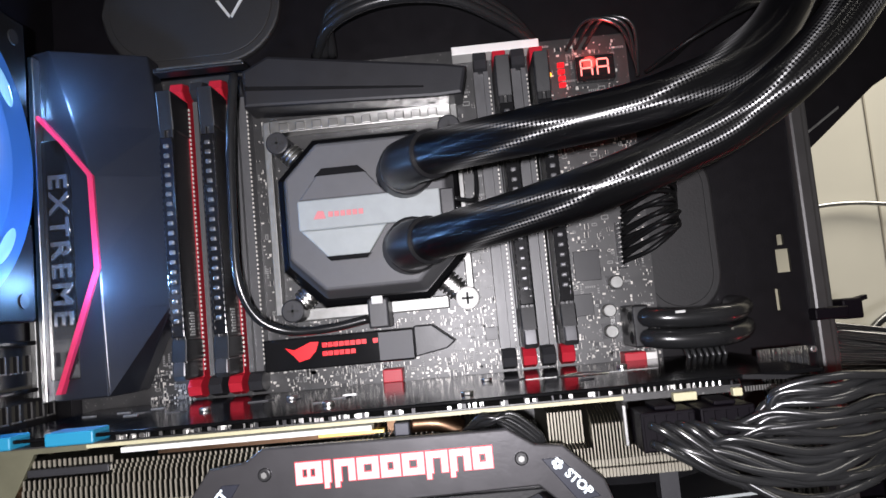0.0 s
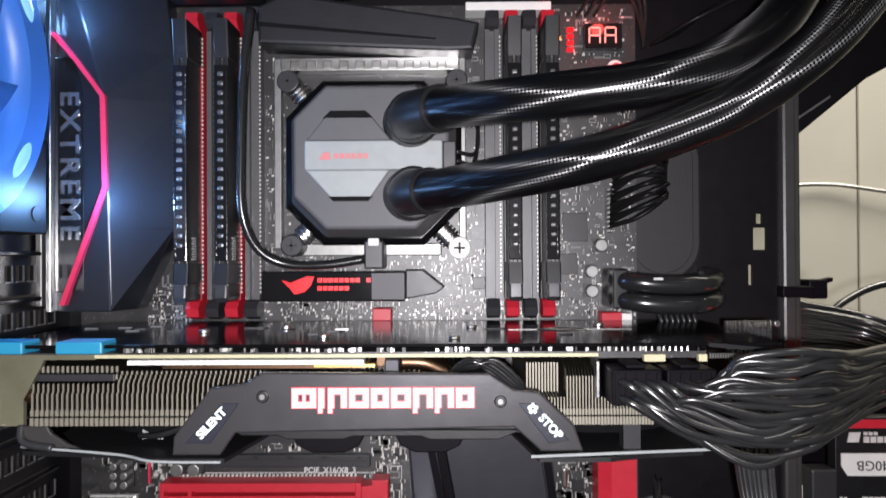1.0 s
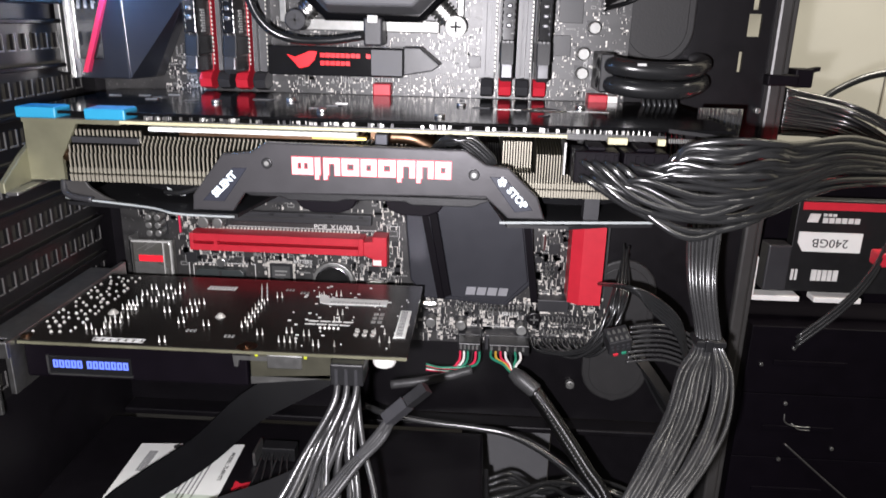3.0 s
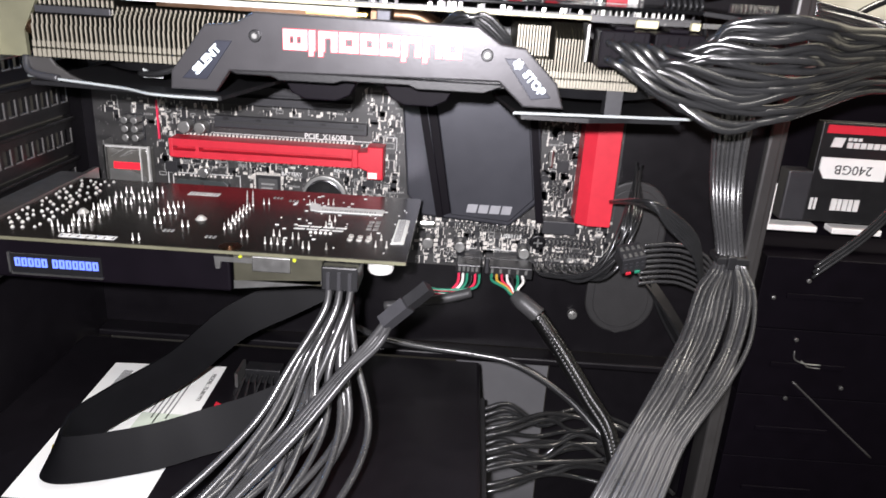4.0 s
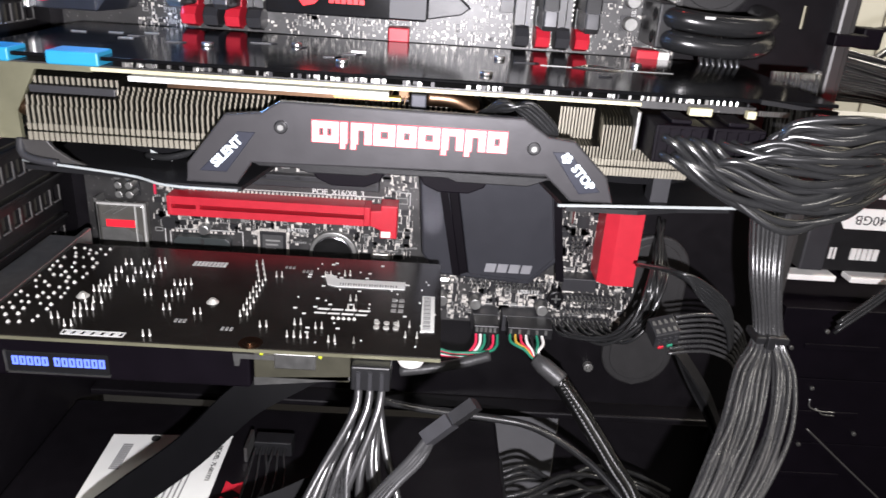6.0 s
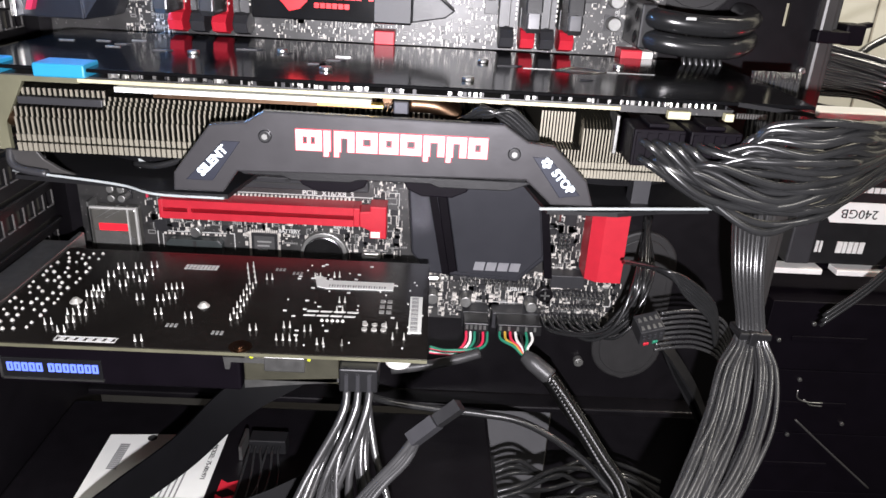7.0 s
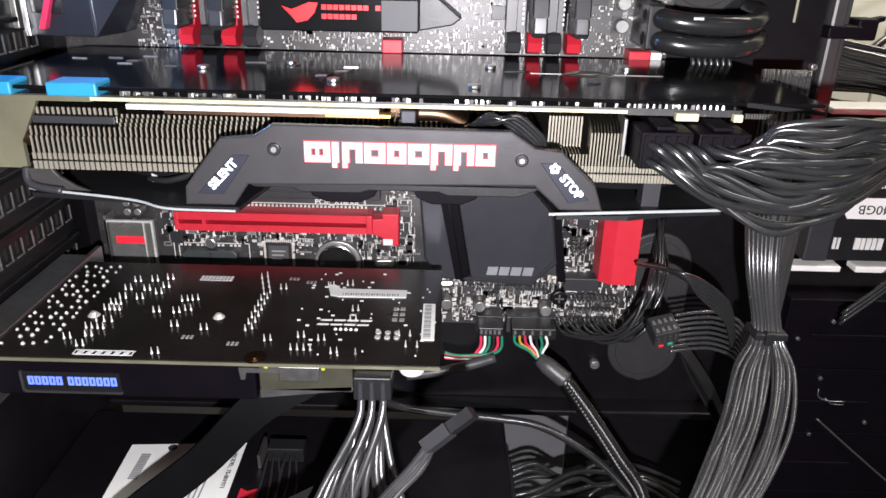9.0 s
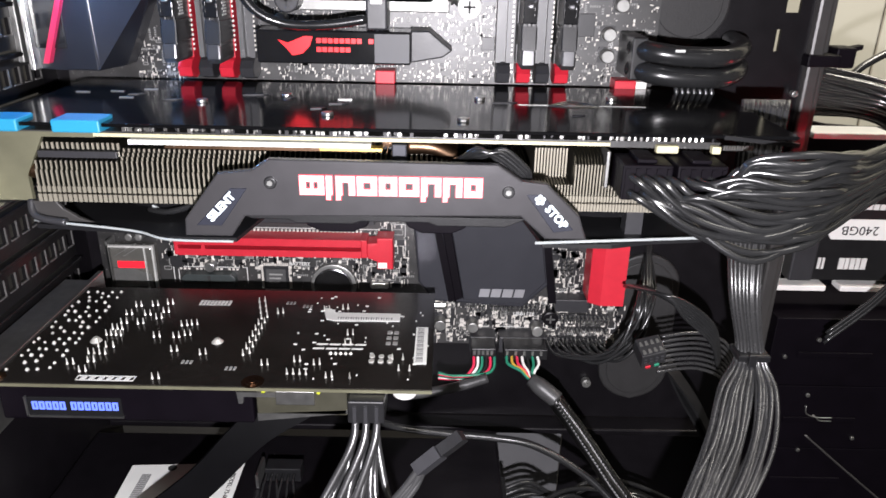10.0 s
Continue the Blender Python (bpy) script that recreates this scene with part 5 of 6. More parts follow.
part("shroud_wing", prism(bmesh.new(), [(-0.0165, 0.2985), (-0.0165, 0.2915), (0.004, 0.2905), (-0.001, 0.2925), (-0.006, 0.2958), (-0.008, 0.2985)], -0.0972, -0.0955, 0.0003), POST_GREY, shroud, "satin grey curved side wing")
part("shroud_post", B(0.197, 0.203, -0.097, -0.090, 0.2900, 0.2995), GREY_PLASTIC, shroud)
part("rating_label", B(0.024, 0.0315, -0.0915, -0.0910, 0.2925, 0.2965), PUMP_PALE, shroud, "small white printed label")
for cx in (0.033, 0.112, 0.191):
    bm = bmesh.new()
    cyl(bm, (cx, -0.057, 0.2985), (cx, -0.057, 0.2945), 0.037, 40, r1=0.035)
    rt = part("fan_rotor", bm, GLOSS_BLACK, shroud)
    bm = bmesh.new()
    cyl(bm, (cx, -0.057, 0.2945), (cx, -0.057, 0.2930), 0.013, 30, bev=0.0003)
    part("fan_hub", bm, BLACK_PLASTIC, rt)
part("fan_wire", sweep(bmesh.new(), [(0.022, -0.090, 0.2935), (0.032, -0.096, 0.2950), (0.044, -0.098, 0.2990)], 0.0012, 8), CABLE, gpu)
for k in range(5):
    e, h = 0.0011 * (k - 2), 0.0007 * (k % 2)
    part("fan_wire", sweep(bmesh.new(), [(0.1365 + e, -0.098, 0.3165), (0.1390 + 0.8 * e, -0.1035, 0.3195), (0.1435 + 0.5 * e, -0.1065 - h, 0.3218 - 0.6 * e), (0.1500 + 0.4 * e, -0.1065 - h, 0.3210 + 0.9 * e), (0.1575 + 0.6 * e, -0.1065, 0.3150 + 0.8 * e), (0.1590 + 0.7 * e, -0.1055, 0.3120 + 0.5 * e)], 0.0008, 10), CABLE, gpu, "thin black fan wire")

# rear end: bracket, sockets with cyan caps
br = part("bracket", prism(bmesh.new(), [(-0.018, 0.3225), (-0.062, 0.3225), (-0.080, 0.3195), (-0.100, 0.3095), (-0.114, 0.3005), (-0.114, 0.2965), (-0.100, 0.2975), (-0.060, 0.2990), (-0.018, 0.2990)], -0.0335, -0.0310, 0.0005, axis="x"), OLIVE, gpu, "dull olive sloping bracket")
part("bracket_foot", prism(bmesh.new(), [(-0.114, 0.2970), (-0.114, 0.2958), (-0.060, 0.2980), (-0.060, 0.2992)], -0.0310, -0.0262, 0.0003, axis="x"), STEEL, br, "bright folded foot")
part("bracket_fold", prism(bmesh.new(), [(-0.0640, 0.3215), (-0.0625, 0.3215), (-0.0610, 0.3130), (-0.0625, 0.3130)], -0.0310, -0.0290, 0.0002, axis="x"), STEEL, br)
part("bracket_plate", prism(bmesh.new(), [(-0.031, 0.2985), (-0.031, 0.3240), (-0.008, 0.3240), (-0.0165, 0.3080), (-0.0165, 0.2985)], -0.0965, -0.0945), OLIVE, br, "pale inner plate")
for a in (-0.0305, -0.0025):
    part("socket_cap", B(a, a + 0.0165, -0.1015, -0.0900, 0.3246, 0.3290, bev=0.0006), BLUE_CAP, gpu, "cyan plastic socket cap")

# pale tabs and a plate beside the power sockets
for x0, x1 in ((0.2035, 0.2110), (0.2225, 0.2255)):
    part("board_tab", B(x0, x1, -0.1008, -0.0980, 0.3212, 0.3238, bev=0.0003), PCB_EDGE, gpu, "pale tab on the board edge")
for k in range(12):
    part("edge_tooth", B(0.2268 + k * 0.0009, 0.2273 + k * 0.0009, -0.0992, -0.0978, 0.3222, 0.3238), SILVER, gpu)
part("socket_plate", B(0.1868, 0.1880, -0.1010, -0.090, 0.3085, 0.3215, bev=0.0003), STEEL, gpu, "thin steel plate by the sockets")

# power plugs and their wires: each wire passes stations (x, y, lowest z, highest z) and turns back behind the post
LOWER_RUN = ((0.2110, -0.1200, 0.2995, 0.3135), (0.2310, -0.1225, 0.2915, 0.3100), (0.2500, -0.1180, 0.2935, 0.3105), (0.2680, -0.1050, 0.2975, 0.3110), (0.3000, -0.0780, 0.3010, 0.3130), (0.3450, -0.0350, 0.2960, 0.3060), (0.3680, 0.0000, 0.2900, 0.3050), (0.3550, 0.0340, 0.3050, 0.3150))
UPPER_RUN = ((0.2240, -0.1210, 0.3135, 0.3245), (0.2400, -0.1240, 0.3120, 0.3285), (0.2560, -0.1190, 0.3115, 0.3278), (0.2720, -0.1050, 0.3120, 0.3245), (0.3030, -0.0780, 0.3120, 0.3230), (0.3480, -0.0350, 0.3040, 0.3140), (0.3720, 0.0000, 0.3000, 0.3125), (0.3580, 0.0340, 0.3130, 0.3240))
rngw = random.Random(5)
for a in (0.1895, 0.2075):
    pw = thing("power_plug", "black eight-pin power plug in the graphics card", "plug", "graphics power plugs")
    part("plug_body", B(a, a + 0.0165, -0.114, -0.098, 0.3085, 0.3205, bev=0.0006), BAY_BLACK, pw)
    for q in range(5):
        part("plug_rib", B(a + 0.0008 + q * 0.0034, a + 0.0022 + q * 0.0034, -0.1146, -0.1138, 0.3095, 0.3195), BAY_BLACK, pw)
    part("plug_clip", B(a + 0.005, a + 0.0115, -0.112, -0.099, 0.3206, 0.3220, bev=0.0004), BAY_BLACK, pw)
    run, tail_z = (LOWER_RUN, (0.308, 0.012)) if a < 0.2 else (UPPER_RUN, (0.320, 0.013))
    for k in range(12):
        i, j = k % 4, (k // 4) % 2
        x, z = a + 0.0022 + i * 0.0041, 0.3113 + j * 0.0052
        f = min(1.0, max(0.0, (i * 2 + j + (0.5 if k > 7 else 0.0)) / 7.5 + rngw.uniform(-0.06, 0.06)))
        g = [min(1.0, max(0.0, f + rngw.uniform(-0.13, 0.13))) for _ in run]
        pts = [(x, -0.112, z), (x + 0.003, -0.118, z - 0.001)]
        pts += [(px + 0.004 * q, py + rngw.uniform(-0.0022, 0.0022), lo + (hi - lo) * q) for (px, py, lo, hi), q in zip(run, g)]
        part("wire", sweep(bmesh.new(), pts + [(0.322, 0.041, tail_z[0] + tail_z[1] * f)], 0.00128, 10, 9), CABLE, pw)

# ---- sound card ----
snd = thing("sound_card", "black sound card with bright solder points and a lit side mark", "sound card")
part("circuit_board", B(-0.0345, 0.128, -0.117, -0.036, 0.2334, 0.2350), CARD_PCB, snd)
part("board_edge", B(-0.0345, 0.128, -0.1175, -0.1171, 0.2334, 0.2346), OLIVE, snd, "pale board edge")
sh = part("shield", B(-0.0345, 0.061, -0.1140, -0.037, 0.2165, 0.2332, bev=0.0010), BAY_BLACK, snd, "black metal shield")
part("shield_tab", prism(bmesh.new(), [(0.0555, 0.2315), (0.0735, 0.2315), (0.0735, 0.2295), (0.0580, 0.2295), (0.0575, 0.2265), (0.0560, 0.2265)], -0.1156, -0.1140), STEEL, sh)
win = part("lit_window", B(-0.0240, 0.0115, -0.1146, -0.1138, 0.2190, 0.2270, bev=0.0002), GLOSS_BLACK, sh)
part("window_frame", B(-0.0247, 0.0117, -0.1150, -0.1139, 0.2183, 0.2190), STEEL, win)
part("window_frame", B(-0.0247, -0.0240, -0.1150, -0.1139, 0.2183, 0.2272), STEEL, win)
x = -0.0220
for w in (0.0024, 0.0024, 0.0024, 0.0024, 0.0024, 0.0, 0.0024, 0.0024, 0.0024, 0.0024, 0.0024, 0.0024, 0.0024):
    if w:
        bm = bmesh.new()
        box(bm, x, x + w * 0.85, -0.1150, -0.1145, 0.2246, 0.2252)
        box(bm, x, x + w * 0.85, -0.1150, -0.1145, 0.2218, 0.2224)
        box(bm, x, x + w * 0.3, -0.1150, -0.1145, 0.2224, 0.2246)
        box(bm, x + w * 0.58, x + w * 0.85, -0.1150, -0.1145, 0.2224, 0.2246)
        part("lit_block", bm, BLUE_GLOW, win, "glowing blue block shape")
    x += 0.0026 if w else 0.0016
con = part("pin_socket", B(0.0625, 0.0965, -0.1150, -0.090, 0.2215, 0.2332, bev=0.0006), DULL_OLIVE, snd, "dull olive connector row with yellow lights")
part("socket_shell", B(0.070, 0.0845, -0.1160, -0.1148, 0.2265, 0.2325, bev=0.0003), STEEL, con)
part("socket_step", prism(bmesh.new(), [(0.0625, 0.2185), (0.0625, 0.2218), (0.0965, 0.2240), (0.0965, 0.2225)], -0.1150, -0.095), STEEL, con)
for x, z in ((0.0655, 0.2318), (0.0860, 0.2318), (0.0815, 0.2308)):
    bm = bmesh.new()
    cyl(bm, (x, -0.1150, z), (x, -0.1156, z), 0.0007, 12)
    part("yellow_light", bm, YELLOW_GLOW, con, "lit yellow indicator")
bm = bmesh.new()
cyl(bm, (0.1175, -0.106, 0.2334), (0.1175, -0.106, 0.2255), 0.0050, 24, bev=0.0016)
part("foot", bm, WHITE, snd, "rounded white plastic foot")
for x, y in ((0.0615, -0.1145), (-0.0325, -0.1135)):
    bm = bmesh.new()
    cyl(bm, (x, y, 0.2349), (x, y, 0.2356), 0.0024, 20)
    cyl(bm, (x, y, 0.2356), (x, y, 0.2361), 0.0014, 14)
    part("board_screw", bm, DARK_COPPER, snd, "brass-coloured screw")
brk = part("bracket", B(-0.0375, -0.0350, -0.122, -0.02, 0.2120, 0.2362, bev=0.0004), STEEL, snd, "steel mounting bracket")
part("bracket_flange", B(-0.0490, -0.0376, -0.1180, -0.030, 0.2350, 0.2358, bev=0.0003), STEEL, brk, "bright bent slot flange")
part("bracket_lip", B(-0.048, -0.0350, -0.1235, -0.1215, 0.2290, 0.2362, bev=0.0004), STEEL, brk)

# solder points: paired spikes, and round blobs by the sockets
rng = random.Random(21)
spikes, blobs = bmesh.new(), bmesh.new()


def spike(x, y, h=0.0027):
    cyl(spikes, (x, y, 0.2350), (x, y, 0.2350 + h * 0.25), 0.00055, 8, r1=0.00032)
    cyl(spikes, (x, y, 0.2350 + h * 0.3), (x, y, 0.2350 + h), 0.00032, 6, r1=0.00012)


PAIRS = ((-4, -55), (-5, -63), (3, -54), (9, -52), (3, -63), (3, -71), (10, -60), (9, -66), (-4, -71), (22, -72), (26, -71), (14, -82), (22, -82), (26, -80), (25, -93), (37, -95), (60, -59), (63, -102), (75, -99), (83, -101), (89, -110), (93, -77), (93, -85), (80, -56), (88, -54), (25, -113), (-4, -109), (-4, -102), (-11, -104))
for px, py in PAIRS:
    spike(0.001 * px - 0.0010, 0.001 * py), spike(0.001 * px + 0.0012, 0.001 * py + 0.0004)
for r in range(10):
    x = 0.0485 + 0.0045 * min(r, 3) / 3
    spike(x, -0.049 - r * 0.0051), spike(x + 0.0022, -0.0475 - r * 0.0051)
for k in range(4):
    spike(0.0730 + k * 0.0024, -0.108), spike(-0.0070 + k * 0.0020, -0.081), spike(-0.0075 + k * 0.0022, -0.096)
    if k < 3:
        spike(-0.0060 + k * 0.0030, -0.0905), spike(-0.0065 + k * 0.0020, -0.076)
    if k < 2:
        spike(0.112 + k * 0.0042, -0.096), spike(0.115 + k * 0.0042, -0.104), spike(0.097 + k * 0.0, -0.110)
for k in range(5):
    cyl(blobs, (0.0872 + k * 0.0020, -0.0925, 0.2350), (0.0872 + k * 0.0020, -0.0925, 0.2357), 0.0008, 10, r1=0.0004)
for k in range(3):
    for j in range(2):
        cyl(blobs, (0.104 + k * 0.0036, -0.0945 - j * 0.0036, 0.2350), (0.104 + k * 0.0036, -0.0945 - j * 0.0036, 0.2356), 0.0011, 10)
for r in range(15):
    for c in range(5):
        if rng.random() < 0.85:
            x, y = -0.0328 + c * 0.0040 + rng.uniform(-0.0008, 0.0008), -0.042 - r * 0.0047 + rng.uniform(-0.001, 0.001)
            rr = rng.uniform(0.0006, 0.0009)
            cyl(blobs, (x, y, 0.2350), (x, y, 0.2350 + rr), rr, 10, r1=rr * 0.45)
for x, y in ((-0.009, -0.086), (0.040, -0.085)):
    cyl(blobs, (x, y, 0.2350), (x, y, 0.2366), 0.0024, 14, r1=0.001)
tagged(part("solder", spikes, SOLDER, snd), kind="stuff")
tagged(part("solder_dome", blobs, SOLDER, snd), kind="stuff")
bm = bmesh.new()
for _ in range(60):
    x, y = rng.uniform(0.07, 0.125), rng.uniform(-0.112, -0.042)
    w = rng.choice((0.0006, 0.0014))
    box(bm, x, x + w, y, y + 0.0007, 0.2350, 0.2353)
for k in range(9):
    box(bm, 0.022 + k * 0.0016, 0.0232 + k * 0.0016, -0.0525, -0.0505, 0.2350, 0.2352)
    box(bm, 0.022 + k * 0.0016, 0.0232 + k * 0.0016, -0.0500, -0.0480, 0.2350, 0.2352)
tagged(part("silkscreen", bm, PRINT, snd), kind="stuff")
# printed emblem shapes: a slanted row and a framed strip
for k in range(4):
    a = 0.0795 + k * 0.0052
    bm = bmesh.new()
    for y0, y1 in ((-0.0892, -0.0882), (-0.0858, -0.0848)):
        dx = 0.28 * (y0 + 0.0892)
        prism(bm, [(a + dx, y0), (a + 0.0044 + dx, y0), (a + 0.0047 + dx, y1), (a + 0.0003 + dx, y1)], 0.2350, 0.2352, axis="z")
    part("printed_emblem", bm, PRINT, snd, "white printed emblem shape")
bm = bmesh.new()
for x0, x1, y0, y1 in ((-0.0040, 0.0172, -0.1150, -0.1146), (-0.0034, 0.0178, -0.1122, -0.1118), (-0.0040, -0.0036, -0.1150, -0.1118), (0.0172, 0.0176, -0.1150, -0.1118)):
    box(bm, x0, x1, y0, y1, 0.2350, 0.2352)
part("printed_frame", bm, PRINT, snd, "white printed frame")
for k in range(6):
    a = -0.0026 + k * 0.0033
    part("printed_emblem", prism(bmesh.new(), [(a, -0.1142), (a + 0.0019, -0.1142), (a + 0.0023, -0.1126), (a + 0.0004, -0.1126)], 0.2350, 0.2352, axis="z"), PRINT, snd, "white printed emblem shape")
for cx, cy in ((0.033, -0.101), (0.051, -0.105), (0.063, -0.049), (0.071, -0.052)):
    bm = bmesh.new()
    for k in range(3):
        box(bm, cx - 0.0022 + 0.0016 * k, cx - 0.0012 + 0.0016 * k, cy - 0.0012, cy + 0.0012, 0.2350, 0.2352)
    part("pad", bm, SILK, snd, "dull tinned pad")
for k in range(3):
    for q in range(2):
        part("printed_mark", B(0.1085 + 0.0028 * q, 0.1105 + 0.0028 * q, -0.0760 - 0.0045 * k, -0.0735 - 0.0045 * k, 0.2350, 0.2352), SILK, snd)
bm = bmesh.new()
cyl(bm, (0.0615, -0.1140, 0.2350), (0.0615, -0.1140, 0.2352), 0.0042, 20)
part("screw_pad", bm, DARK_COPPER, snd, "brown copper screw pad")
st = part("serial_sticker", prism(bmesh.new(), [(0.0785, -0.0540), (0.0810, -0.0640), (0.0850, -0.0655), (0.1130, -0.0650), (0.1130, -0.0580), (0.0845, -0.0580), (0.0820, -0.0545)], 0.2351, 0.2354, axis="z"), PAPER, snd, "white serial sticker")
for k in range(22):
    part("sticker_bar", B(0.0860 + k * 0.0011, 0.0864 + k * 0.0011 + 0.0002 * (k % 2), -0.0640, -0.0622, 0.2353, 0.23555), GREY_INK, st)
st = part("barcode_sticker", B(0.1205, 0.1255, -0.0995, -0.0700, 0.2351, 0.2354), PAPER, snd, "white barcode sticker")
for k in range(24):
    part("sticker_bar", B(0.1212, 0.1240, -0.0985 + k * 0.00115, -0.0981 + k * 0.00115 + 0.0002 * (k % 3), 0.2353, 0.23555), GREY_INK, st)

# six-pin plug under the sound card with its pale-lit wires
pw = thing("card_power_plug", "black six-pin power plug under the sound card", "plug")
part("plug_body", B(0.0975, 0.1110, -0.1225, -0.107, 0.2235, 0.2330, bev=0.0006), BLACK_PLASTIC, pw)
for k in range(3):
    part("plug_rib", B(0.0995 + k * 0.0040, 0.1008 + k * 0.0040, -0.1232, -0.1224, 0.2240, 0.2310), GREY_PLASTIC, pw)
rngw = random.Random(9)
for i in range(3):
    for j in range(5):
        x, o = 0.1003 + i * 0.0040, rngw.uniform(-0.0055, 0.0055)
        pts = [(x, -0.1205 + 0.003 * j, 0.2250), (x - 0.0012, -0.1262 + 0.003 * j, 0.2165), (x - 0.004 - 0.002 * (2 - i) + 0.3 * o + 0.0022 * (j - 1.5), -0.1365 + 0.003 * j, 0.1990 + 0.5 * o), (x - 0.012 - 0.005 * (2 - i) + 0.005 * j + o, -0.151 + 0.003 * i, 0.1815 - 0.002 * i), (0.056 + 0.007 * i + 0.009 * j + o, -0.176, 0.1650), (0.026 + 0.008 * i + 0.01 * j, -0.200, 0.1500)]
        part("wire", sweep(bmesh.new(), pts, 0.00135, 12, 10), PALE_WIRE, pw)

# ---- power supply ----
psu = thing("power_supply", "black power supply with a large white label", "power supply")
part("housing", B(-0.053, 0.1625, -0.185, -0.021, 0.056, 0.142, bev=0.0018), BLACK_STEEL, psu)
lab = part("label", prism(bmesh.new(), [(-0.0225, -0.0490), (0.0330, -0.0455), (0.0350, -0.150), (-0.0185, -0.150)], 0.1421, 0.1424, axis="z"), PAPER, psu, "white printed rating label")
for k in range(26):
    part("label_bar", B(-0.0150, -0.0105, -0.0560 - k * 0.0007, -0.0557 - k * 0.0007 + 0.0003 * (k % 2), 0.1424, 0.1426), GREY_INK, lab)
for k in range(5):
    part("label_line", B(0.0120 + 0.0022 * k, 0.0127 + 0.0022 * k, -0.0900 - 0.004 * (k % 3), -0.0620, 0.1424, 0.1426), GREY_INK, lab)
words("label_text", "MODEL: 75-001971", 0.0030, pose(0.0297, -0.0660, 0.1425, 0, 0, -90), INK, lab, 0.0001)
bm = bmesh.new()
cyl(bm, (-0.002, -0.0505, 0.1424), (-0.002, -0.0505, 0.1426), 0.0022, 20)
part("label_mark", bm, INK, lab)
part("green_patch", B(0.0090, 0.0330, -0.112, -0.090, 0.1424, 0.1426), mat("pale_green_print", (0.50, 0.56, 0.47), 0.55), lab)
bm = bmesh.new()
cyl(bm, (-0.0115, -0.1180, 0.1424), (-0.0115, -0.1180, 0.1427), 0.0052, 8)
part("olive_sticker", bm, YELLOW, psu, "small olive octagonal sticker")
for k in range(2):
    z = -0.0775 - k * 0.0095
    part("red_letter_shape", prism(bmesh.new(), [(0.0385, z - 0.0075), (0.0385, z), (0.0420, z - 0.0020), (0.0465, z), (0.0465, z - 0.0075), (0.0425, z - 0.0050)], 0.1421, 0.1425, axis="z"), RED, psu, "red printed block shape")
for k in range(2):
    part("white_bar", B(0.0392 , 0.0462, -0.1010 - k * 0.0075, -0.0965 - k * 0.0075, 0.1421, 0.1425), PRINT, psu, "white printed bar")
part("modular_sockets", B(0.1625, 0.1660, -0.150, -0.035, 0.070, 0.128, bev=0.0005), BLACK_PLASTIC, psu)
fb = thing("small_harness", "small bundle of black wires on the power supply", "wire bundle")
part("plug_body", B(0.0465, 0.0640, -0.0590, -0.0510, 0.1424, 0.1500, bev=0.0005), BLACK_PLASTIC, fb)
part("plug_edge", B(0.0432, 0.0446, -0.0640, -0.0500, 0.1424, 0.1500), STEEL, fb)
for k in range(6):
    a = 0.0475 + k * 0.0027
    part("wire", sweep(bmesh.new(), [(a, -0.0590, 0.1470), (a + 0.0003, -0.0640, 0.1475), (a + 0.0015 * (k % 3), -0.078, 0.1440), (a + 0.0025 * (k % 2), -0.100, 0.1435)], 0.0007, 6, 6), CABLE, fb)


# ---- flat black ribbon cable looping over the power supply ----


def ribbon(bm, pts, width, thick, across):
    line = spline(pts, 24)
    w = Vector(across).normalized()
    rings = []
    for i, p in enumerate(line):
        d = (line[min(i + 1, len(line) - 1)] - line[max(i - 1, 0)]).normalized()
        s = (w - w.dot(d) * d).normalized()
        n = d.cross(s)
        rings.append([bm.verts.new(p + a * width / 2 * s + b * thick / 2 * n) for a, b in ((-1, -1), (1, -1), (1, 1), (-1, 1))])
    for a, b in zip(rings, rings[1:]):
        for k in range(4):
            bm.faces.new((a[k], a[(k + 1) % 4], b[(k + 1) % 4], b[k])).smooth = True
            bm.edges.get((a[k], b[k])).smooth = False
    bm.faces.new(rings[0][::-1]), bm.faces.new(rings[-1])
    return bm


solid("ribbon_cable", ribbon(bmesh.new(), [(0.088, -0.044, 0.196), (0.068, -0.055, 0.188), (0.0465, -0.069, 0.180), (0.027, -0.088, 0.1660), (0.007, -0.111, 0.1590), (-0.004, -0.128, 0.1550), (0.000, -0.142, 0.1545), (0.030, -0.137, 0.158), (0.053, -0.128, 0.162), (0.075, -0.123, 0.169), (0.098, -0.118, 0.180)], 0.0175, 0.0012, (0.35, 0.5, 0.9)), RIBBON, "flat black ribbon cable looping over the power supply", "ribbon cable")

# ---- joined connectors hanging in front ----
cn = thing("inline_connector", "black inline wire connector hanging in the open case", "connector")
d = (Vector((0.139, -0.150, 0.240)) - Vector((0.124, -0.150, 0.2255))).normalized()
bm = bmesh.new()
sweep(bm, [(0.124, -0.150, 0.2255), (0.128, -0.150, 0.2295), (0.1315, -0.150, 0.2330)], 0.0033, 4, 2, flat=0.8)
part("female_half", bm, GREY_PLASTIC, cn)
bm = bmesh.new()
sweep(bm, [(0.1318, -0.150, 0.2333), (0.1355, -0.150, 0.2367), (0.1385, -0.150, 0.2397)], 0.0029, 4, 2, flat=0.8)
part("male_half", bm, BLACK_PLASTIC, cn)
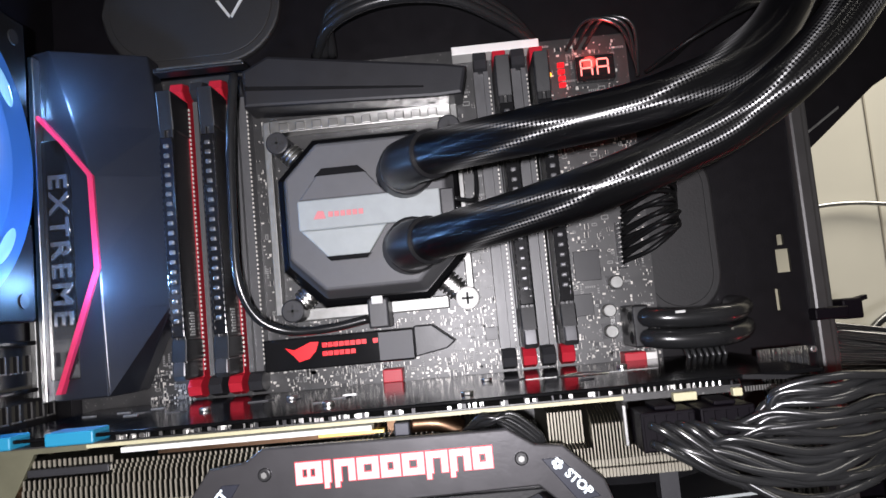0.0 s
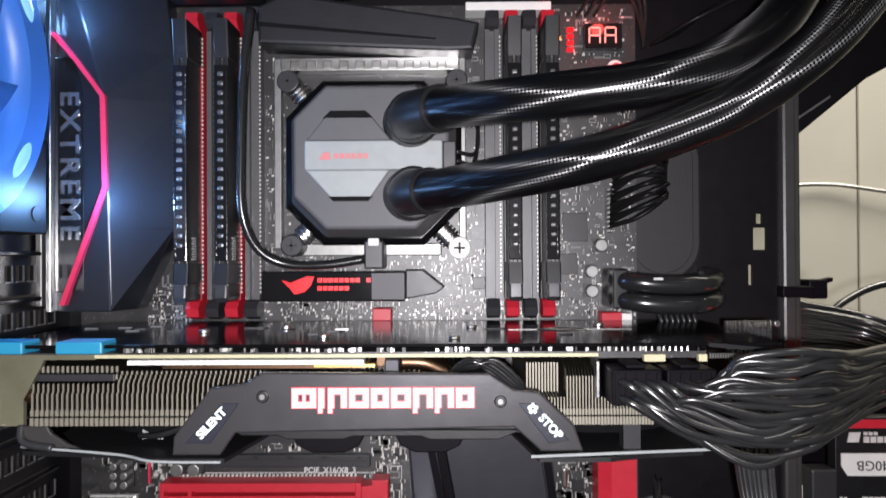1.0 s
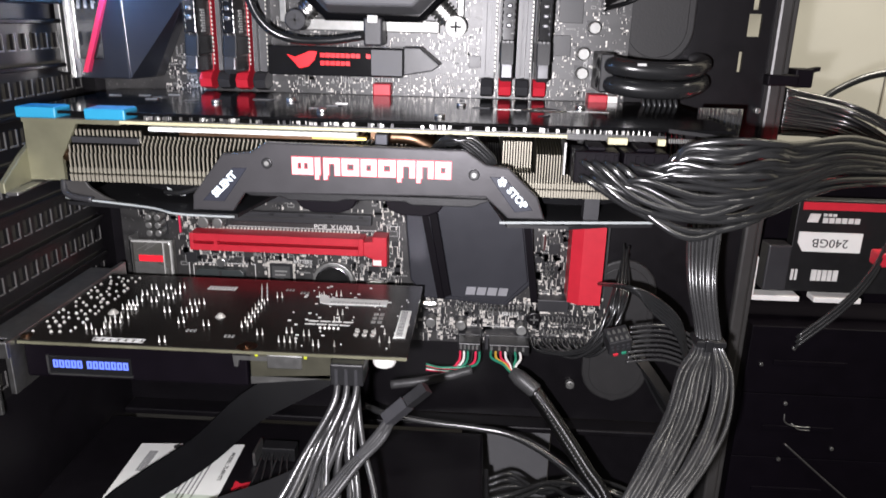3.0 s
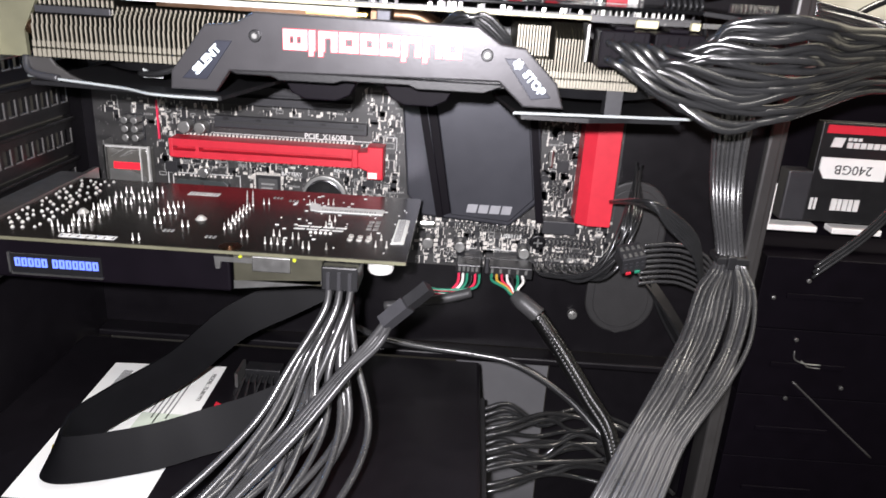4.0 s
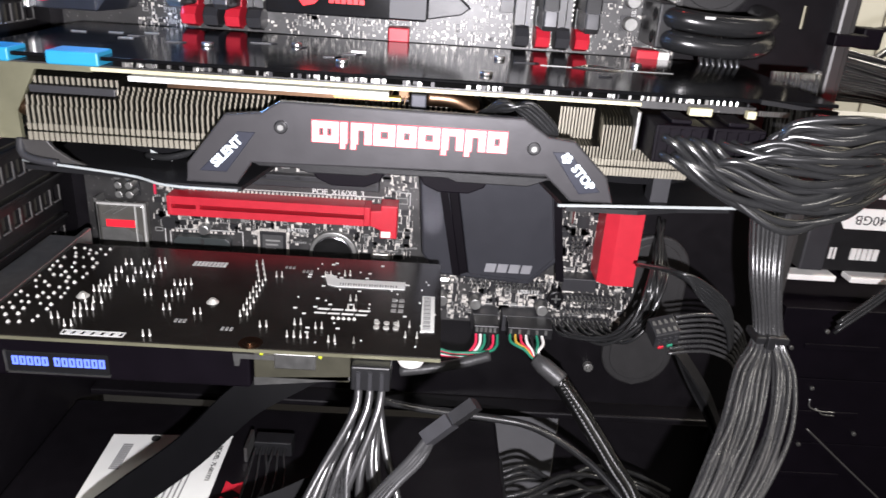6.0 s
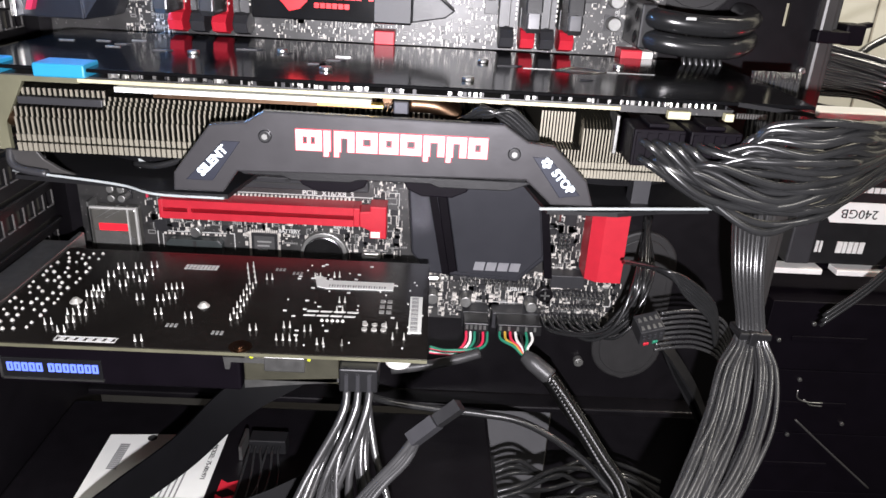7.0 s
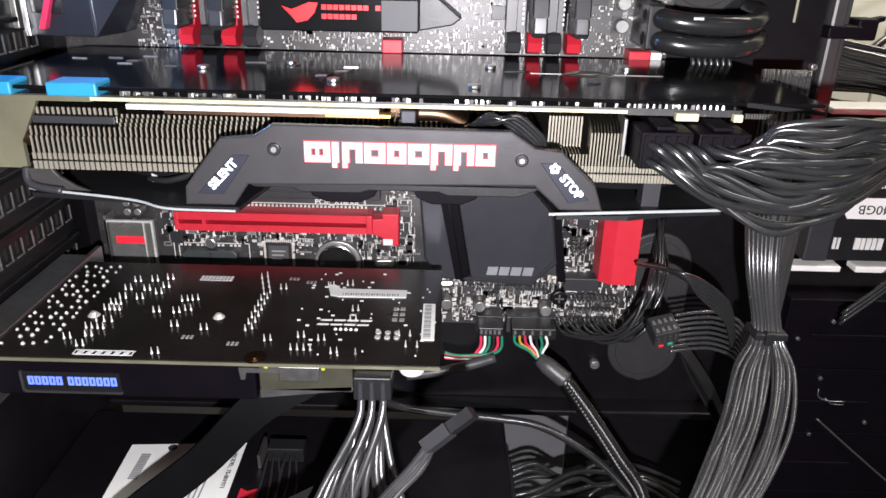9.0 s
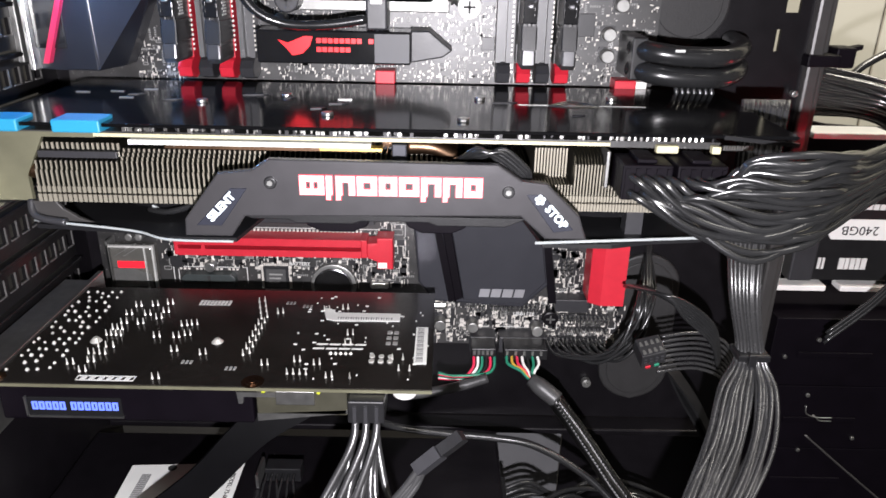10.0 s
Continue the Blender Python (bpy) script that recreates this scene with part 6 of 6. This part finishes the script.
for k in range(4):
    pts = [(0.1245 + 0.0006 * k, -0.150 + 0.001 * (k % 2), 0.2260), (0.119 + 0.0012 * k, -0.152, 0.2185), (0.108 + 0.002 * k, -0.156, 0.2060 + 0.0012 * k), (0.092 + 0.002 * k, -0.168, 0.1880 + 0.001 * k), (0.07, -0.19, 0.165)]
    part("wire", sweep(bmesh.new(), pts, 0.0013, 8, 8), PALE_WIRE, cn)
solid("black_cable", sweep(bmesh.new(), [(0.098, -0.045, 0.170), (0.112, -0.042, 0.163), (0.135, -0.040, 0.1585), (0.158, -0.040, 0.1565), (0.178, -0.042, 0.154), (0.200, -0.047, 0.144), (0.217, -0.055, 0.132), (0.235, -0.07, 0.112), (0.245, -0.09, 0.07)], 0.0019, 12, 8), CABLE, "thin black cable strung under the board", "cable")

# ---- front panel leads ----
for x, end in ((0.1528, -1), (0.1695, 1)):
    hp = thing("header_lead", "black header plug with coloured wires on the board edge", "lead", "header leads")
    part("plug_body", B(x - 0.0062, x + 0.0062 if end < 0 else x + 0.0160, -0.022, -0.010, 0.1915, 0.1975, bev=0.0005), BLACK_PLASTIC, hp)
    for q in range(5):
        part("plug_slot", B(x - 0.0052 + q * (0.0022 if end < 0 else 0.0043), x - 0.0040 + q * (0.0022 if end < 0 else 0.0043), -0.0224, -0.0219, 0.1942, 0.1966), CAN, hp)
    cols = (RED_PAINT, WHITE, GREEN, CABLE, RED_PAINT, GREEN) if end < 0 else (GREEN, ORANGE_WIRE, RED_PAINT, WHITE, CABLE, GREEN, WHITE)
    for k, c in enumerate(cols):
        a = x - 0.0048 + k * (0.0021 if end < 0 else 0.0026)
        if end < 0:
            pts = [(a, -0.021, 0.1930), (a - 0.0005, -0.026, 0.1890), (a - 0.005, -0.0295, 0.1850 + 0.0005 * k), (0.138, -0.031, 0.1848 + 0.0004 * k), (0.130, -0.032, 0.1860 + 0.0006 * k)]
        else:
            pts = [(a, -0.021, 0.1935), (a + 0.0004, -0.0260, 0.1915), (0.1712 + 0.0012 * k, -0.0300, 0.1900), (0.1745 + 0.0005 * k, -0.0330, 0.1880), (0.1785, -0.0360, 0.1862)]
        part("wire", sweep(bmesh.new(), pts, 0.00075, 7, 6), c, hp)
    if end < 0:
        part("sheath", sweep(bmesh.new(), [(0.1545, -0.033, 0.1872), (0.142, -0.036, 0.1845), (0.128, -0.038, 0.1820), (0.112, -0.038, 0.179)], 0.0024, 12), HEAT_SHRINK, hp)
    else:
        part("heat_shrink", sweep(bmesh.new(), [(0.1760, -0.0345, 0.1880), (0.1810, -0.0380, 0.1855), (0.1885, -0.042, 0.1810)], 0.0044, 14, taper=lambda t: 0.72 + 0.28 * min(1, 2.5 * t)), HEAT_SHRINK, hp, "grey heat-shrink tube")
        part("sheath", sweep(bmesh.new(), [(0.1872, -0.0415, 0.1818), (0.196, -0.046, 0.1710), (0.205, -0.050, 0.159), (0.2155, -0.055, 0.1445), (0.226, -0.060, 0.130), (0.232, -0.07, 0.11)], 0.0041, 24), BRAID_FINE, hp)

# ---- thin wires on the right end of the board and the spare white-dotted connector ----
rngp = random.Random(12)
for k in range(9):
    a = 0.187 + k * 0.0033
    e = [rngp.uniform(-0.003, 0.003) for _ in range(6)]
    solid("panel_wire", sweep(bmesh.new(), [(a, -0.006, 0.1940), (a + 0.003, -0.022, 0.1950 + 0.0007 * (k % 3)), (0.208 + 0.0016 * k + e[0], -0.034 + e[1], 0.1985 + e[2] + 0.0008 * k), (0.2195 + 0.0012 * k + e[3], -0.035 + e[4], 0.2105 + e[5] + 0.0008 * k), (0.2255 + 0.0013 * ((k * 3) % 7), -0.029, 0.230 + 0.001 * (k % 3)), (0.236 + 0.001 * (k % 4), 0.004, 0.240 + 0.0012 * k)], 0.0009, 8, 8), CABLE, "thin black panel wire at the board edge", "wire", "panel wires")
sp = thing("spare_connector", "black square multi-pin connector hanging by the board", "connector")
bm = bmesh.new()
box(bm, -0.0068, 0.0068, -0.006, 0.006, -0.0055, 0.0055, bev=0.0006)
part("connector_body", bm, CHIP, sp)
for i in range(4):
    for j in range(2):
        part("pin_cell", prism(bmesh.new(), [(-0.0057 + i * 0.0031, -0.0046 + j * 0.0052), (-0.0039 + i * 0.0031, -0.0046 + j * 0.0052), (-0.0043 + i * 0.0031, -0.0020 + j * 0.0052), (-0.0053 + i * 0.0031, -0.0020 + j * 0.0052)], 0.0052, 0.0060, axis="z"), CAN, sp)
        part("front_cell", B(-0.0057 + i * 0.0031, -0.0041 + i * 0.0031, -0.0066, -0.0058, 0.0010 - j * 0.0028, 0.0026 - j * 0.0028), GREY_PLASTIC, sp)
part("red_cell", B(-0.0045, -0.0015, -0.0068, -0.0058, -0.0062, -0.0042, bev=0.0004), RED, sp)
part("green_cell", B(0.0005, 0.0035, -0.0068, -0.0058, -0.0060, -0.0040, bev=0.0004), GREEN, sp)
sp.matrix_world = pose(0.2225, -0.066, 0.2235, 25, -12, 8) @ Matrix.Scale(0.8, 4)
for k in range(8):
    z = 0.2275 - 0.0026 * k
    solid("ribbon_wire", sweep(bmesh.new(), [(0.229, -0.060, z), (0.240, -0.058, z + 0.0008), (0.250, -0.055, z - 0.001), (0.262, -0.050, z - 0.008), (0.270, -0.045, z - 0.02)], 0.00078, 8, 8), PALE_WIRE, "black wire of a flat lead", "wire", "flat lead wires")
for k in range(6):
    solid("upper_wire", sweep(bmesh.new(), [(0.218 + 0.002 * k, -0.030, 0.238), (0.226 + 0.0012 * k, -0.058, 0.2475 - 0.0008 * k), (0.238, -0.060, 0.2440 - 0.0014 * k), (0.252, -0.058, 0.2320 - 0.0016 * k), (0.260, -0.052, 0.212 - 0.001 * k)], 0.00095, 8, 8), CABLE, "black wire bending round the bundle", "wire", "bent wires")
for k in range(2):
    solid("flat_lead", ribbon(bmesh.new(), [(0.236 + 0.004 * k, -0.030, 0.205), (0.248, -0.040, 0.192 - 0.004 * k), (0.258, -0.048, 0.178 - 0.006 * k), (0.266, -0.055, 0.160 - 0.004 * k)], 0.007, 0.0012, (0.2, 0.9, 0.5)), DULL_WIRE, "flat black lead behind the wire bundle", "lead", "flat leads")

# ---- the main power bundle ----
main = thing("main_power_bundle", "thick upright bundle of black power wires with a cable tie", "wire bundle")
n = 32
rngm = random.Random(17)
for k in range(n):
    u = k / (n - 1) - 0.5 + rngm.uniform(-0.03, 0.03)
    v = u + rngm.uniform(-0.05, 0.05)
    e = rngm.uniform(-0.0016, 0.0016)
    r = 0.0028 * math.sin(k * 2.4) + 0.0008 * math.sin(k * 7.1)
    g = 0.0035 if u > 0.08 else -0.0008
    pts = [(0.262 + 0.018 * u, -0.045, 0.330), (0.2565 + 0.013 * u, -0.062 + r, 0.285), (0.2545 + 0.010 * u, -0.075 + r, 0.258), (0.2595 + 0.0095 * u, -0.080 + 0.8 * r, 0.2315), (0.2560 + 0.5 * g + 0.019 * u, -0.090 + r, 0.2200), (0.2490 + g + 0.019 * v, -0.104 + r + e, 0.2070), (0.2370 + g + 0.020 * v, -0.122 + r - e, 0.1960), (0.222 + 0.021 * u, -0.142, 0.1820), (0.20 + 0.02 * u, -0.165, 0.150), (0.175, -0.14 + 0.03 * u, 0.100)]
    part("wire", sweep(bmesh.new(), pts, 0.00095, 8, 10), PALE_WIRE, main)
part("cable_tie", prism(bmesh.new(), [(0.2530, -0.0745), (0.2530, -0.0852), (0.2660, -0.0852), (0.2660, -0.0745)], 0.2300, 0.2332, 0.0006, axis="z"), BLACK_PLASTIC, main, "black cable tie")
part("tie_head", B(0.2565, 0.2600, -0.0872, -0.0852, 0.2288, 0.2345, bev=0.0005), BLACK_PLASTIC, main)

# wires out of the supply and the pale sheet behind them
rngs = random.Random(31)
for k in range(16):
    z = 0.126 - 0.0040 * (k % 7)
    q = [rngs.uniform(-0.006, 0.006) for _ in range(4)]
    y = -0.042 - 0.009 * (k // 3)
    solid("supply_wire", sweep(bmesh.new(), [(0.1655, y, z), (0.178, y + 0.003, z + 0.002), (0.195 + 0.002 * (k % 3), y + 0.012 + q[0], z - 0.004 + q[1]), (0.215, y + 0.020 + q[0], z - 0.004 + q[2]), (0.240, y + 0.026 + q[3], z - 0.014 + q[1]), (0.265, y + 0.03, z - 0.03 + q[2])], 0.0012, 10, 8), CABLE, "black wire from the power supply sockets", "wire", "supply wires")
solid("grey_sheet", B(0.150, 0.207, 0.030, 0.031, 0.0, 0.131, bev=0.0003), SHEET_GREY, "light grey panel behind the power wires", "panel")

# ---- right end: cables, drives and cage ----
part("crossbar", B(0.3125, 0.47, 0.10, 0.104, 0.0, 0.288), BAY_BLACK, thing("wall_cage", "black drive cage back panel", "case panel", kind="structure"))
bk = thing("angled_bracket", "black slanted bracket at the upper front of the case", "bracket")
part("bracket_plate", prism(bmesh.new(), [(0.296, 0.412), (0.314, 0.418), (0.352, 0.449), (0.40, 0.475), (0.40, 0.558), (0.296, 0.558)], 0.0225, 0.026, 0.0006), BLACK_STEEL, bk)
part("bracket_edge", prism(bmesh.new(), [(0.315, 0.4270), (0.333, 0.4390), (0.333, 0.4402), (0.315, 0.4282)], 0.0215, 0.0228), STEEL, bk, "bright edge line")
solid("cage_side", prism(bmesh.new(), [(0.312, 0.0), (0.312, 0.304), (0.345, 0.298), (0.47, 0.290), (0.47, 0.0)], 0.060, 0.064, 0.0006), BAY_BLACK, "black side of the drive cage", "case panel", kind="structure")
# tie holder clipped to the post
tie = thing("tie_holder", "black plastic cable tie clipped round the post", "cable tie")
part("strap", B(0.2985, 0.3140, 0.0015, 0.0245, 0.3370, 0.3425, bev=0.0008), BAY_BLACK, tie)
part("tie_head", B(0.3135, 0.3230, 0.0060, 0.0180, 0.3360, 0.3455, bev=0.0010), BAY_BLACK, tie)
part("tie_tail", prism(bmesh.new(), [(0.322, 0.3430), (0.327, 0.3445), (0.327, 0.3465), (0.322, 0.3455)], 0.009, 0.014, 0.0003), BAY_BLACK, tie)
solid("side_lead", sweep(bmesh.new(), [(0.330, 0.046, 0.322), (0.346, 0.060, 0.318), (0.366, 0.072, 0.330), (0.395, 0.080, 0.340), (0.44, 0.085, 0.342)], 0.0022, 12), CABLE, "black lead bending away above the wire bundle", "lead")
# small drive with its label
ssd = thing("solid_state_drive", "black solid state drive with a white capacity label", "drive")
part("drive_body", B(0.334, 0.42, 0.022, 0.030, 0.2195, 0.2740, bev=0.0006), BLACK_PLASTIC, ssd)
part("red_edge", B(0.3365, 0.4195, 0.0212, 0.0222, 0.2685, 0.2728), RED, ssd, "red printed edge")
part("emblem_block", prism(bmesh.new(), [(0.3400, 0.2612), (0.3412, 0.2662), (0.3470, 0.2662), (0.3458, 0.2612)], 0.0214, 0.0222), PRINT, ssd, "white printed emblem shape")
for k in range(6):
    part("printed_bar", B(0.3485 + k * 0.0035, 0.3513 + k * 0.0035, 0.0214, 0.0222, 0.2610, 0.2640), PRINT, ssd, "white printed bar")
for k in range(3):
    part("printed_bar", B(0.3485 + k * 0.0026, 0.3504 + k * 0.0026, 0.0214, 0.0222, 0.2648, 0.2664), PRINT, ssd, "white printed bar")
lb = part("drive_label", prism(bmesh.new(), [(0.3400, 0.2440), (0.3368, 0.2490), (0.3368, 0.2555), (0.372, 0.2555), (0.372, 0.2440)], 0.0212, 0.0222), PAPER, ssd, "white capacity label")
words("label_text", "240GB", 0.0072, front(0.3545, 0.0209, 0.2495, 180), INK, lb, 0.0001)
for x0, x1 in ((0.3360, 0.3375), (0.3383, 0.3396), (0.3475, 0.3505), (0.3510, 0.3530), (0.3537, 0.3562), (0.3568, 0.3590), (0.3597, 0.3625)):
    part("printed_bar", B(x0, x1, 0.0214, 0.0222, 0.2265, 0.2330), PRINT, ssd, "white printed bar")
rl = thing("drive_rail", "white plastic drive rail", "rail", "drive rails")
part("rail", B(0.3155, 0.3430, 0.020, 0.030, 0.2135, 0.2168, bev=0.0006), WHITE, rl)
part("rail_end", B(0.3150, 0.3164, 0.020, 0.026, 0.2170, 0.2400, bev=0.0004), WHITE, rl)
rl2 = thing("drive_rail", "white plastic drive rail", "rail", "drive rails")
part("rail", B(0.3510, 0.378, 0.020, 0.030, 0.2135, 0.2168, bev=0.0006), WHITE, rl2)
solid("upper_rail", B(0.3140, 0.3540, 0.012, 0.029, 0.3008, 0.3040, bev=0.0006), WHITE, "white plastic bar at the cage top", "rail")
solid("grey_block", B(0.3200, 0.3330, 0.018, 0.030, 0.2205, 0.2480, bev=0.001), GREY_PLASTIC, "dark grey drive connector block", "block")
for k in range(3):
    solid("drive_lead", sweep(bmesh.new(), [(0.375, 0.000, 0.262 - 0.004 * k), (0.366, -0.006, 0.245 - 0.004 * k), (0.352, -0.010, 0.226 - 0.003 * k), (0.33, -0.012, 0.205 - 0.003 * k)], 0.0009, 10, 8), CABLE, "thin black drive lead", "lead", "drive leads")
rp = thing("red_lead_plug", "red angled plug on the drive lead", "plug")
part("plug_body", B(0.3690, 0.3830, -0.004, 0.006, 0.2440, 0.2520, bev=0.0012), RED, rp)
part("plug_neck", B(0.3720, 0.3800, -0.008, -0.004, 0.2530, 0.2640, bev=0.0012), RED, rp)
# lower cage front with drive caddies
for k in range(4):
    z = 0.030 + k * 0.043
    dc = thing("drive_caddy", "black plastic drive caddy in the cage", "drive caddy", "drive caddies")
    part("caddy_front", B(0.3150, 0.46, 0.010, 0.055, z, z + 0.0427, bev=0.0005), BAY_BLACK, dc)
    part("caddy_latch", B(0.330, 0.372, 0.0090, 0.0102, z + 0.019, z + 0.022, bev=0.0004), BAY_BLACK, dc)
# small bright dots and arcs added for glinting holes and edges of the cage
for x, z in ((0.340, 0.189), (0.323, 0.178), (0.341, 0.153), (0.343, 0.115), (0.373, 0.124)):
    bm = bmesh.new()
    cyl(bm, (x, 0.010, z), (x, 0.0085, z), 0.0012, 12, bev=0.0003)
    solid("cage_dot", bm, STEEL, "tiny bright dot on the black cage", "screw", "cage screws")
for k in range(2):
    solid("cage_arc", sweep(bmesh.new(), [(0.3415 + 0.005 * k, 0.009, 0.1460 - 0.006 * k), (0.3425 + 0.006 * k, 0.0085, 0.1410 - 0.0025 * k), (0.349 + 0.002 * k, 0.0085, 0.1385 - 0.002 * k), (0.358, 0.009, 0.1380 - 0.0022 * k)], 0.0004, 6, 6), STEEL, "thin bright arc on the black cage", "clip", "spring clips")
# thin strip added in place of a cage edge that catches the light
solid("cage_edge_strip", sweep(bmesh.new(), [(0.344, 0.0075, 0.127), (0.370, 0.0065, 0.105), (0.400, 0.0065, 0.080)], 0.0006, 8), POST_GREY, "thin grey strip drawn for a bright cage edge", "rod")
for k in range(7):
    solid("loop_wire", sweep(bmesh.new(), [(0.236 + 0.002 * k, 0.004, 0.462 + 0.0008 * k), (0.250 + 0.002 * k, -0.014, 0.468 + 0.0012 * k), (0.268 + 0.0018 * k, -0.016, 0.477 + 0.0006 * k), (0.284 + 0.0012 * k, -0.008, 0.492 - 0.0006 * k), (0.292 + 0.001 * k, 0.003, 0.512)], 0.0010, 8, 8), DULL_WIRE, "black wire looping near the case top", "wire", "loop wires")
# two thick cables into the board edge
for k in range(2):
    z = 0.3462 - 0.0088 * k
    c = thing("thick_cable", "thick glossy black cable entering the board edge", "cable", "thick cables")
    part("cable", sweep(bmesh.new(), [(0.212, -0.020, z + 0.001), (0.218, -0.030, z), (0.232, -0.033, z - 0.0012), (0.248, -0.031, z - 0.001), (0.260, -0.016, z + 0.001), (0.263, 0.007, z + 0.002)], 0.0042, 16, 10), CABLE, c)
    if not k:
        part("cable_print", B(0.2245, 0.2285, -0.0387, -0.0380, z + 0.0012, z + 0.0022), PRINT, c)
part("socket_body", B(0.2095, 0.2160, -0.028, -0.001, 0.3340, 0.3520, bev=0.0008), BLACK_PLASTIC, thing("edge_socket", "black socket at the board edge", "socket"))
# corrugated lead hanging in the upper grommet
for k in range(16):
    solid("harness_wire", sweep(bmesh.new(), [(0.213 + 0.0002 * k, -0.004, 0.372 + 0.0021 * k), (0.223 + 0.0006 * (k % 4), -0.015 - 0.003 * ((k * 5) % 4), 0.3755 + 0.0020 * k + 0.0009 * ((k * 3) % 5)), (0.234 + 0.0008 * (k % 3), -0.014 - 0.002 * ((k * 3) % 4), 0.3825 + 0.0016 * k), (0.243, 0.006, 0.3880 + 0.0010 * k)], 0.0011, 8, 8), DULL_WIRE, "black wire bending into the upper grommet", "wire", "grommet wires")
# flat wires behind the card end
for k in range(7):
    solid("rear_lead", sweep(bmesh.new(), [(0.231 + 0.0026 * k, -0.012, 0.340), (0.233 + 0.0026 * k, -0.020, 0.328), (0.238 + 0.0026 * k, -0.018, 0.310), (0.240 + 0.0026 * k, -0.010, 0.285)], 0.0011, 8, 6), CABLE, "black wire dropping behind the card", "wire", "rear wires")
# dark cables crossing above the board
for k in range(3):
    solid("top_cable", sweep(bmesh.new(), [(0.078 + 0.004 * k, 0.003, 0.486), (0.090, -0.016, 0.494 + 0.003 * k), (0.115, -0.022, 0.500 + 0.003 * k), (0.145, -0.018, 0.499 + 0.003 * k), (0.170, -0.006, 0.490 + 0.003 * k), (0.185, 0.003, 0.481)], 0.0026, 10, 8), CABLE, "black cable arching above the board", "cable", "top cables")
for k in range(3):
    solid("corner_wire", sweep(bmesh.new(), [(0.198 + 0.004 * k, -0.004, 0.474), (0.206 + 0.004 * k, -0.018, 0.482), (0.220 + 0.003 * k, -0.020, 0.477), (0.229, -0.008, 0.463 - 0.003 * k)], 0.0009, 8, 8), CABLE, "thin black wire at the board corner", "wire", "corner wires")
